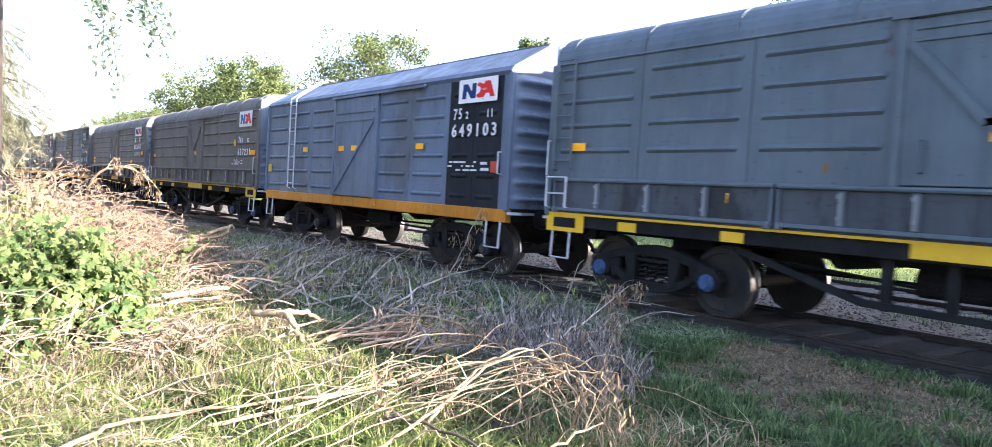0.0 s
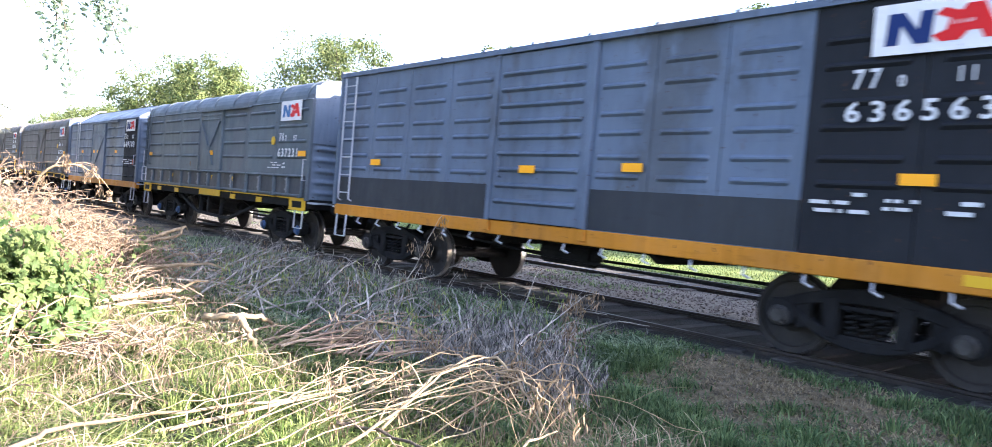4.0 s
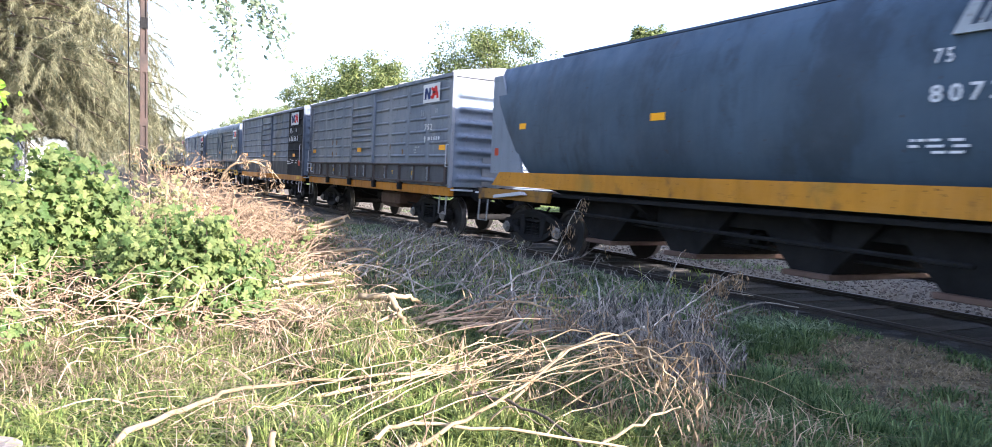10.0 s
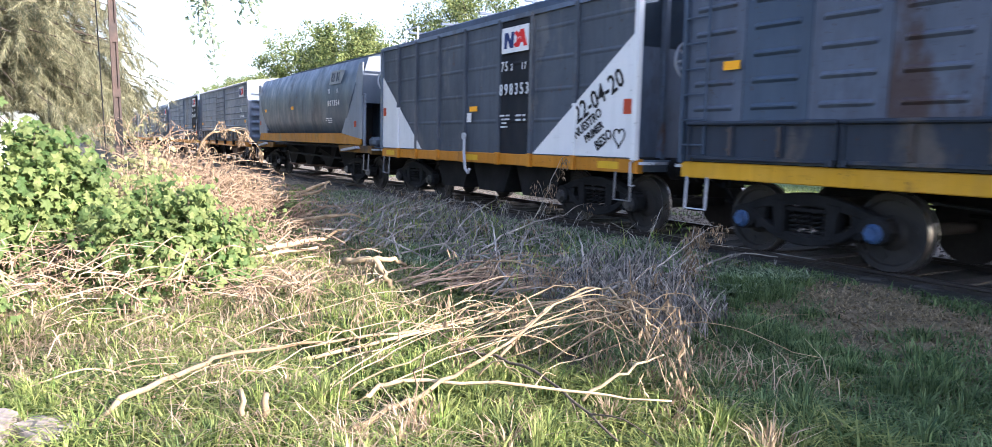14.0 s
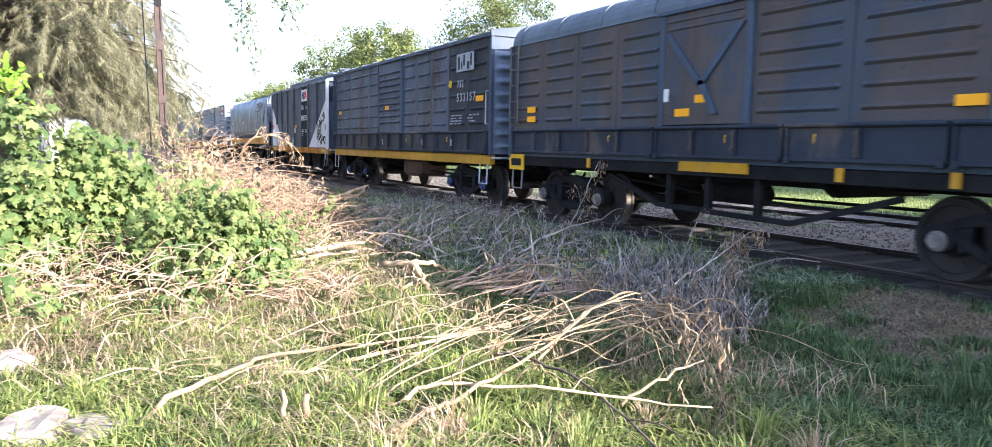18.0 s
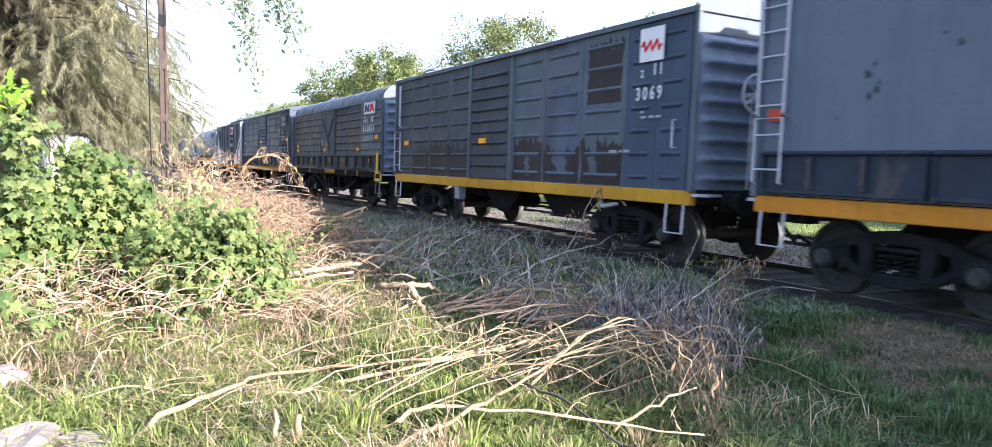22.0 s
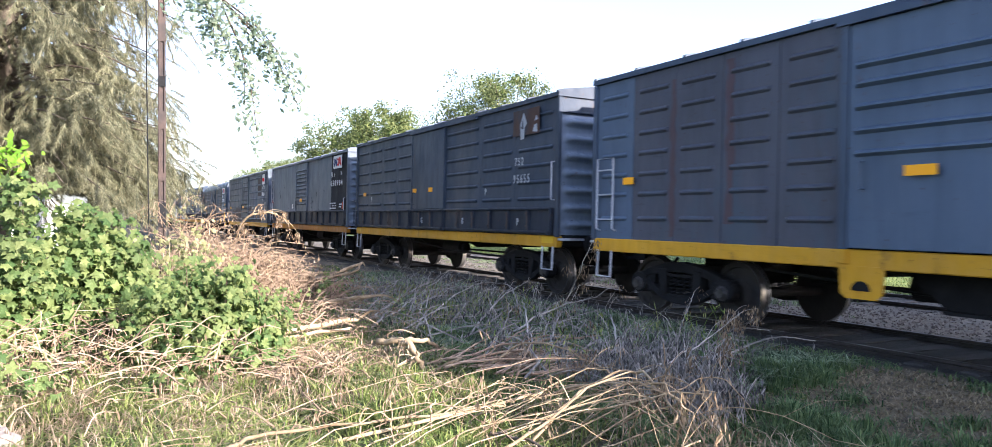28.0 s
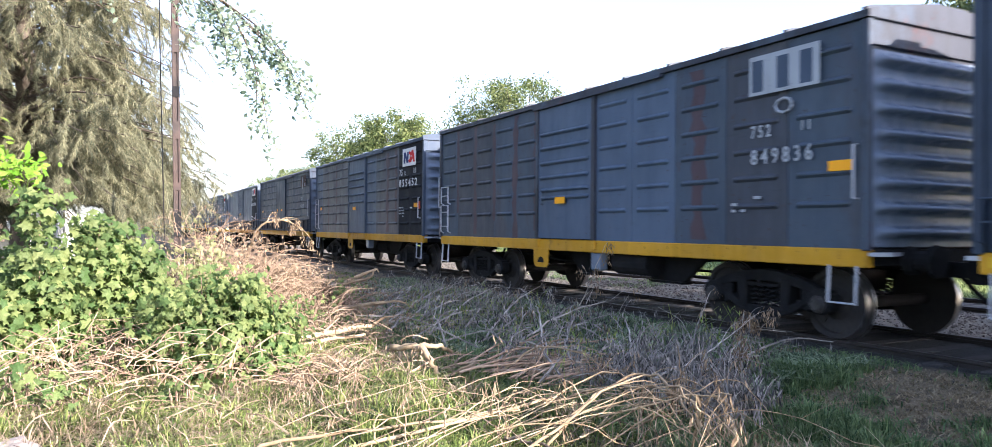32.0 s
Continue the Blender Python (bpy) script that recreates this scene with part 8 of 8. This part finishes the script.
for k, (a, b) in enumerate((((3.66, 10.66, -0.26), (6.96, 14.22, 0.15)), ((4.02, 11.71, -0.26), (7.0, 15.0, 0.15)), ((4.2, 10.2, -0.26), (6.6, 12.6, 0.25)), ((4.6, 9.3, -0.26), (6.7, 11.2, 0.35)), ((4.4, 8.3, -0.26), (6.5, 8.9, 0.3)))):
    a, b = Vector(a), Vector(b)
    dry_branch([a, (a + b) / 2 + Vector((0, 0, 0.12)), b], 0.018, 0.006, "grey dead branch in the train's shade", GREYTWIG, 6, 24, 20 + k)
dry_branch([(4.41, 5.4, -0.1), (4.75, 5.3, 0.08), (5.5, 5.6, 0.2), (6.35, 6.0, 0.36)], 0.014, 0.004, "grey dead branch with hanging dry leaves", GREYTWIG, 10, 130, 30)
dry_branch([(4.6, 5.0, -0.2), (5.2, 5.2, 0.08), (5.9, 5.6, 0.2)], 0.012, 0.004, "grey dead branch with hanging dry leaves", GREYTWIG, 10, 130, 31)
dry_branch([(4.2, 4.85, -0.2), (4.18, 4.7, 0.08), (4.3, 4.85, 0.35)], 0.010, 0.005, "short upright dead stem", DEADWOOD, 2, 8, 32)
dry_branch([(5.9, 9.2, -0.28), (5.95, 8.8, 0.3), (6.0, 8.4, 0.95)], 0.012, 0.004, "tall thin dead stem with hanging leaves", GREYTWIG, 8, 70, 33)
dry_branch([(3.63, 6.85, -0.18), (3.96, 6.74, 0.05), (4.11, 6.36, 0.12), (4.26, 6.0, 0.02)], 0.014, 0.006, "arching bleached dead branch", DEADWOOD, 6, 60, 34)
dry_branch([(0.86, 3.84, -0.28), (0.86, 4.02, -0.03)], 0.02, 0.013, "short broken stub of dead wood", DEADWOOD, 0, 0, 35)
dry_branch([(0.88, 3.92, -0.27), (0.98, 3.89, -0.04)], 0.026, 0.017, "short broken stub of dead wood", DEADWOOD, 0, 0, 36)
dry_branch([(2.3, 15.6, 0.2), (2.45, 14.8, 1.25), (2.9, 14.6, 1.45), (3.3, 14.6, 1.30)], 0.03, 0.010, "arching dry branch with hanging dead leaves", DEADWOOD, 10, 170, 37)

rb = random.Random(91)
for k in range(15):
    # the loose bundle of thin arching branches
    a = Vector((rb.uniform(0.9, 2.9), rb.uniform(3.7, 5.9), -0.26))
    u = rb.uniform(0.2, 1.0)
    top = Vector((a.x + 0.6 + 1.0 * u + rb.gauss(0, 0.2), a.y * 0.6 + 1.75 + rb.gauss(0, 0.3), rb.uniform(-0.16, 0.24) * u + 0.0))
    end = top + Vector((rb.uniform(-0.1, 0.5), rb.uniform(-0.8, 0.3), rb.uniform(-0.4, -0.05)))
    end.z = max(end.z, -0.26)
    dry_branch([a, a * 0.45 + top * 0.55 + Vector((0, 0, rb.uniform(0.0, 0.14))), top, end], rb.uniform(0.004, 0.008), 0.0025, "thin bleached dead branch in a loose heap", DEADWOOD if rb.random() < 0.7 else BROWNTWIG, rb.randint(0, 4), rb.choice((0, 0, 10, 22)), 200 + k, bark=5)
for k in range(12):
    # whips that arch over at the heap's end and droop
    a = Vector((rb.uniform(2.4, 3.3), rb.uniform(4.0, 4.9), rb.uniform(-0.2, 0.0)))
    top = Vector((3.45 + rb.gauss(0, 0.16), 4.2 + rb.gauss(0, 0.22), rb.uniform(0.05, 0.3)))
    out = top + Vector((rb.uniform(-0.05, 0.3), rb.uniform(-0.6, -0.2), rb.uniform(-0.18, -0.05)))
    end = out + Vector((rb.uniform(-0.15, 0.12), rb.uniform(-0.3, -0.05), rb.uniform(-0.3, -0.12)))
    end.z = max(end.z, -0.27)
    dry_branch([a, top, out, end], rb.uniform(0.004, 0.007), 0.002, "thin drooping dead whip", DEADWOOD, rb.randint(1, 3), rb.choice((0, 6, 14)), 260 + k, bark=5)
for k in range(22):
    # crooked loops and curls that stick out of the heap
    a = Vector((rb.uniform(1.6, 3.9), rb.uniform(3.6, 6.6), rb.uniform(-0.26, -0.1)))
    g, l = rb.uniform(0, math.tau), rb.uniform(0.25, 0.75)
    way = Vector((math.cos(g), math.sin(g), 0))
    top = a + way * l * 0.5 + Vector((rb.gauss(0, 0.08), rb.gauss(0, 0.08), rb.uniform(0.12, 0.42)))
    end = a + way * l + Vector((rb.gauss(0, 0.1), rb.gauss(0, 0.1), rb.uniform(-0.05, 0.3)))
    dry_branch([a, a * 0.6 + top * 0.4 + Vector((0, 0, 0.1)), top, end], rb.uniform(0.004, 0.008), 0.002, "thin crooked dead twig curling out of the heap", DEADWOOD if rb.random() < 0.6 else BROWNTWIG, rb.randint(1, 3), rb.choice((0, 8, 16)), 500 + k, bark=5)
for k in range(13):
    # fallen sticks in the sunny grass
    a = Vector((rb.uniform(-0.8, 3.2), rb.uniform(4.0, 10.0), -0.24))
    g = rb.gauss(0.25, 0.5)
    l = rb.uniform(0.5, 1.5)
    e = a + Vector((l * math.cos(g), l * math.sin(g), rb.uniform(0.0, 0.15)))
    dry_branch([a, (a + e) / 2 + Vector((0, 0, 0.04)), e], rb.uniform(0.005, 0.011), 0.003, "thin dry stick in the grass", DEADWOOD if rb.random() < 0.3 else BROWNTWIG, rb.randint(0, 2), 0, 300 + k, bark=5)


for k in range(22):
    a = Vector((rb.uniform(4.2, 6.0), rb.uniform(6.5, 14.0), -0.22))
    e = a + Vector((rb.uniform(0.4, 1.4), rb.uniform(-0.3, 1.6), rb.uniform(0.1, 0.6)))
    dry_branch([a, (a + e) / 2 + Vector((0, 0, rb.uniform(0.05, 0.2))), e], rb.uniform(0.011, 0.02), 0.005, "thin grey dead branch in the train's shade", GREYTWIG, rb.randint(1, 4), rb.choice((0, 10, 20)), 400 + k, bark=5)


def twig_heap(name, n, place, mat, label, seed, r=(0.004, 0.010), leaf_mat=None, leaf_n=0, sides=4):
    """A tangle of thin twigs, with dry leaves hanging in it."""
    global rng
    rng = np.random.default_rng(seed)
    rnd = random.Random(seed)
    t = new(name)
    tagged(t, label, "brushwood")
    V, F = [], []
    hang = []
    for i in range(n):
        line = place(rnd)
        rr = rnd.uniform(*r)
        base = len(V)
        m = len(line)
        for j, p in enumerate(line):
            d = (line[min(j + 1, m - 1)] - line[max(0, j - 1)]).normalized()
            a = d.orthogonal().normalized()
            b = d.cross(a)
            q = rr * (1 - 0.6 * j / m)
            for s in range(sides):
                w = math.tau * s / sides
                V.append(tuple(p + a * (q * math.cos(w)) + b * (q * math.sin(w))))
        for j in range(m - 1):
            for s in range(sides):
                k0, k1 = base + j * sides + s, base + j * sides + (s + 1) % sides
                F.append((k0, k1, k1 + sides, k0 + sides))
        hang.append(tuple(line[-1]))
        hang.append(tuple(line[m // 2]))
    o = part("brushwood", numpy_mesh(V, F, mat), mat, t)
    o["kind"] = "stuff"
    if leaf_n:
        h = np.array(hang)
        c = h[rng.integers(0, len(h), leaf_n)] + rng.normal(0, 0.05, (leaf_n, 3)) - [0, 0, 0.05]
        s = rng.uniform(0.016, 0.046, leaf_n)
        q = rng.uniform(0, math.tau, leaf_n)
        w = np.stack([np.cos(q), np.sin(q), 0 * q], 1) * (s * 0.25)[:, None]
        j = rng.normal(0, 0.015, (leaf_n, 3)) * [1, 1, 0]
        dn = np.stack([0 * s, 0 * s, -s], 1)
        v = np.stack([c, c - w + dn + j, c + 2 * dn + 2 * j, c + w + dn + j], 1)
        b = (np.arange(leaf_n) * 4)[:, None]
        f = np.concatenate([b + [0, 1, 2], b + [0, 2, 3]])
        o = part("dry_foliage", numpy_mesh(v.reshape(-1, 3), f, leaf_mat), leaf_mat, t, "curled dry leaves")
        o["kind"] = "stuff"
    return t


def big_pile(rnd):
    """Twigs over a mound by the pole that runs down towards the track."""
    u = rnd.random()
    cx, cy = 1.25 + 2.3 * u + rnd.gauss(0, 0.2), 14.6 - 0.9 * u + rnd.gauss(0, 0.9)
    top = (1.7 - 1.5 * u ** 0.8) * math.exp(-((cy - 14.6) / 1.9) ** 2) * rnd.random() ** 0.5
    a = Vector((cx, cy, -0.25 + top))
    g = rnd.uniform(-0.9, 0.6) if rnd.random() < 0.45 else rnd.uniform(0, math.tau)
    l = rnd.uniform(0.4, 1.2)
    e = a + Vector((l * math.cos(g), l * math.sin(g), rnd.uniform(-0.6, 0.55)))
    e.z = max(e.z, -0.25)
    return spline([a, (a + e) / 2 + Vector((rnd.gauss(0, 0.12), rnd.gauss(0, 0.12), rnd.uniform(0.02, 0.3))), e], 4)


twig_heap("brush_pile", 1000, big_pile, BROWNTWIG, "big heap of reddish dry brushwood beside the pole", 51, (0.003, 0.009), DRYLEAF, 9000)


def under_bush(rnd):
    a = Vector((rnd.gauss(0.1, 0.9), rnd.gauss(8.1, 0.7), rnd.uniform(-0.26, 0.25)))
    g = rnd.uniform(0, math.tau)
    l = rnd.uniform(0.15, 0.65)
    e = a + Vector((l * math.cos(g), l * math.sin(g), rnd.uniform(-0.1, 0.2)))
    e.z = max(e.z, -0.26)
    return spline([a, (a + e) / 2 + Vector((rnd.gauss(0, 0.06), rnd.gauss(0, 0.06), rnd.uniform(0, 0.12))), e], 3)


twig_heap("brush_heap", 420, under_bush, BROWNTWIG, "dry brown twigs and leaves under the bushes", 52, (0.004, 0.010), DRYLEAF, 1800)


def litter(rnd):
    """Dry twigs strewn beside the lower bush and among the logs."""
    u = rnd.random()
    if u < 0.14:
        a = Vector((rnd.uniform(-0.6, 2.2), rnd.uniform(4.6, 7.4), rnd.uniform(-0.26, -0.14)))
    elif u < 0.52:
        a = Vector((rnd.gauss(1.9, 0.4), rnd.gauss(7.5, 0.35), rnd.uniform(-0.26, -0.05)))
    else:
        a = Vector((rnd.gauss(2.7, 0.6), rnd.gauss(10.4, 1.0), rnd.uniform(-0.26, 0.05)))
    g, l = rnd.uniform(0, math.tau), rnd.uniform(0.15, 0.6)
    e = a + Vector((l * math.cos(g), l * math.sin(g), rnd.uniform(-0.1, 0.15)))
    e.z = max(e.z, -0.26)
    return spline([a, (a + e) / 2 + Vector((rnd.gauss(0, 0.05), rnd.gauss(0, 0.05), 0.06)), e], 3)


twig_heap("twig_litter", 420, litter, BROWNTWIG, "dry brown twigs strewn in the grass", 56, (0.004, 0.009), DRYLEAF, 1600)


def grey_weeds(rnd):
    """Dead stalks standing in the shade beside the track."""
    u = rnd.random()
    y = 5.0 + 11.0 * u ** 0.8
    x = rnd.uniform(4.5, 6.7) if y < 9 else rnd.uniform(4.9, 6.9)
    a = Vector((x, y, rise(x, y)))
    h = rnd.uniform(0.2, 0.62) * (1.0 if x < 6.3 else 0.7)
    g = rnd.uniform(0, math.tau)
    l = rnd.uniform(0.05, 0.5)
    e = a + Vector((l * math.cos(g), l * math.sin(g), h))
    return spline([a, a + Vector((0.25 * (e.x - a.x), 0.25 * (e.y - a.y), h * 0.6)), e], 3)


twig_heap("dead_weeds", 200, grey_weeds, GREYTWIG, "grey dead weeds with hanging leaves in the train's shade", 53, (0.003, 0.006), GREYLEAF, 3600)


def grey_thicket(rnd):
    y = rnd.uniform(4.1, 6.3)
    a = Vector((rnd.uniform(4.05, min(5.7, 4.55 + 0.65 * (y - 4.1))), y, -0.22))
    g = rnd.uniform(0.2, 1.5)
    l = rnd.uniform(0.2, 0.6)
    e = a + Vector((l * math.cos(g), l * math.sin(g), rnd.uniform(0.15, 0.5)))
    return spline([a, (a + e) / 2 + Vector((0, 0, 0.1)), e], 3)


twig_heap("dead_thicket", 170, grey_thicket, GREYTWIG, "grey thicket of dead twigs with curled leaves", 54, (0.002, 0.005), GREYLEAF, 4800)


def shade_brush(rnd):
    """Long thin dead branches strewn over the grass between the meadow and the track."""
    y = 5.6 + 10.5 * rnd.random() ** 1.1
    x = rnd.uniform(3.7, 6.3) - 0.05 * (y - 6)
    a = Vector((x, y, -0.24 + 0.10 * rnd.random()))
    g, l = rnd.gauss(0.55, 0.75), rnd.uniform(0.4, 1.7)
    e = a + Vector((l * math.cos(g), l * math.sin(g), rnd.uniform(-0.02, 0.34)))
    e.x = min(e.x, 7.0)
    m = (a + e) / 2 + Vector((rnd.gauss(0, 0.09), rnd.gauss(0, 0.09), rnd.uniform(0.02, 0.22)))
    return spline([a, m, e], 4)


twig_heap("strewn_brushwood", 190, shade_brush, GREYTWIG, "grey dead branches strewn in the train's shade", 57, (0.004, 0.014), GREYLEAF, 3000)


def sprigs(rnd):
    """Lone tall weeds that stand above the strewn branches."""
    x, y = rnd.uniform(3.9, 6.4), 6.0 + 8.0 * rnd.random()
    a = Vector((x, y, rise(x, y)))
    h, g = rnd.uniform(0.3, 0.62), rnd.uniform(0, math.tau)
    e = a + Vector((0.16 * math.cos(g), 0.16 * math.sin(g), h))
    return spline([a, a + Vector((0, 0, h * 0.6)), e], 3)


twig_heap("tall_weeds", 60, sprigs, SEEDGRASS, "lone yellow-green weeds among the strewn branches", 59, (0.003, 0.005), SEEDGRASS, 900)


def stick_pile(rnd):
    """Short brown sticks dumped in a low heap behind the peeled fork."""
    a = Vector((rnd.gauss(3.9, 0.45), rnd.gauss(6.9, 0.4), -0.26 + 0.16 * rnd.random()))
    g, l = rnd.gauss(0.1, 0.45), rnd.uniform(0.4, 1.3)
    e = a + Vector((l * math.cos(g), l * math.sin(g), rnd.uniform(-0.05, 0.12)))
    return spline([a, (a + e) / 2 + Vector((0, rnd.gauss(0, 0.04), 0.04)), e], 3)


twig_heap("stick_heap", 90, stick_pile, BROWNTWIG, "low heap of brown sticks behind the peeled fork", 58, (0.006, 0.017), DRYLEAF, 900, sides=6)


def tall_straw(rnd):
    """Tall dry grass between the bush and the brush pile."""
    a = Vector((rnd.gauss(0.35, 0.45), rnd.gauss(12.6, 0.8), -0.28))
    h = rnd.uniform(0.4, 1.15)
    e = a + Vector((rnd.gauss(0.1, 0.18), rnd.gauss(0, 0.15), h))
    return spline([a, (a + e) / 2 + Vector((rnd.gauss(0, 0.03), 0, 0.05)), e], 3)


twig_heap("tall_dry_grass", 900, tall_straw, STRAW, "tall bleached dry grass beside the pole", 55, (0.003, 0.006), STRAW, 900, sides=3)


# ---- posts and walls ----
def steel_pole():
    """Slender rusty pole of two channels with batten plates."""
    t = new("steel_pole")
    tagged(t, "slender rusty brown steel pole with batten plates", "pole")
    t.location = (1.20, 16.6, -0.3)
    t.rotation_euler = (0, radians(-1.2), 0)
    for s in (-1, 1):
        part("channel", box(s * 0.05 - 0.02, s * 0.05 + 0.02, -0.05, 0.05, -0.3, 9.0, 0.006), POLE, t)
    part("web", box(-0.035, 0.035, -0.02, 0.0, -0.3, 9.0), POLE, t)
    low, k = 0.5, 0
    while low < 8.6:
        h = (0.22, 0.5, 0.16, 0.36)[k % 4]
        part("batten", box(-0.072, 0.072, -0.058, -0.05, low, low + h), IRON if k % 3 == 1 else POLE, t, "riveted batten plate")
        low += h + (0.7, 0.45, 0.9, 0.5)[k % 4]
        k += 1
    bm = bmesh.new()
    tube(bm, [(-0.30, 0.1, 9.0), (-0.28, 0.1, 5.0), (-0.24, 0.1, 1.2)], 0.012, sides=5)
    part("wire", bm, IRON, t, "thin hanging wire")


steel_pole()
# out of view; added so that its shadow falls on the near verge
broad_tree(17.0, -23.2, 11.6, 3.2, 71, leaves=14000, size=0.3, low=0.3, label="unseen leafy tree behind the camera, added to shade the near verge")


def white_wall():
    t = new("white_boundary_wall")
    tagged(t, "low whitewashed boundary wall behind the bushes", "wall")
    y = 21.5
    for i in range(55):
        part("wall_bay", box(-1.78, -1.68, y + 0.05, y + 1.45, -0.4, 1.86, 0.01), WALLWHITE, t)
        part("wall_post", box(-1.83, -1.63, y - 0.07, y + 0.07, -0.4, 1.92, 0.01), WALLWHITE, t)
        part("wall_opening", box(-1.675, -1.665, y + 0.35, y + 0.95, 1.30, 1.70), P_DARK, t, "dark opening in the wall")
        y += 1.5


white_wall()
post_ = new("concrete_post")
tagged(post_, "white-painted square concrete post in the sun", "post")
post_.location = (-1.17, 7.6, -0.3)
part("shaft", box(-0.2, 0.2, -0.2, 0.2, -0.2, 1.50, 0.02), WALLWHITE, post_)
part("cap", box(-0.19, 0.19, -0.19, 0.19, 1.50, 1.53, 0.01), WALLWHITE, post_)


def rubble(x, y, z, sx, sy, sz, seed, label):
    """Broken concrete lump, faceted and chipped."""
    rnd = random.Random(seed)
    bm = bmesh.new()
    bmesh.ops.create_icosphere(bm, subdivisions=3, radius=1.0)
    for v in bm.verts:
        c = v.co
        k = max(abs(c.x), abs(c.y), abs(c.z)) ** 0.93
        c = c / k
        n = noise.noise(c * 1.7 + Vector((seed, 0, 0))) * 0.22 + noise.noise(c * 5 + Vector((0, seed, 0))) * 0.06
        v.co = Vector((c.x * sx, c.y * sy, c.z * sz)) * (1 + n)
    o = tagged(new("concrete_rubble", mesh_of(bm, CONCRETE)), label, "rubble", "concrete rubble")
    o.location = (x, y, z)
    o.rotation_euler.z = rnd.uniform(0, 3)


rubble(-0.06, 4.30, -0.26, 0.13, 0.17, 0.11, 1, "pale broken concrete block in the grass")
rubble(-0.36, 4.40, -0.26, 0.15, 0.2, 0.13, 2, "pale broken concrete block in the grass")
rubble(-0.62, 5.85, -0.26, 0.16, 0.14, 0.12, 3, "pale broken concrete lump in the grass")


def motions():
    """Every wagon rolls along the track, its wheels turn."""
    times = [k * 0.5 for k in range(65)]
    for w in WAGONS:
        mid = w["front"] - w["length"] / 2
        walk(w, [(t, pose(XC, mid + travelled(t), 0)) for t in times])
    total = travelled(32.0)
    n = int(total / RW / radians(76)) + 1
    # times of equal turns
    fine = np.linspace(0, 32, 3201)
    dist = np.array([travelled(t) for t in fine])
    turn_times = sorted({round(float(np.interp(total * k / n, dist, fine)) * FPS) / FPS for k in range(n + 1)} | {0.0, 32.0})
    for wheel in WHEELS:
        p = wheel.location.copy()
        walk(wheel, [(t, pose(p.x, p.y, p.z, math.degrees(-travelled(t) / RW))) for t in turn_times])


motions()
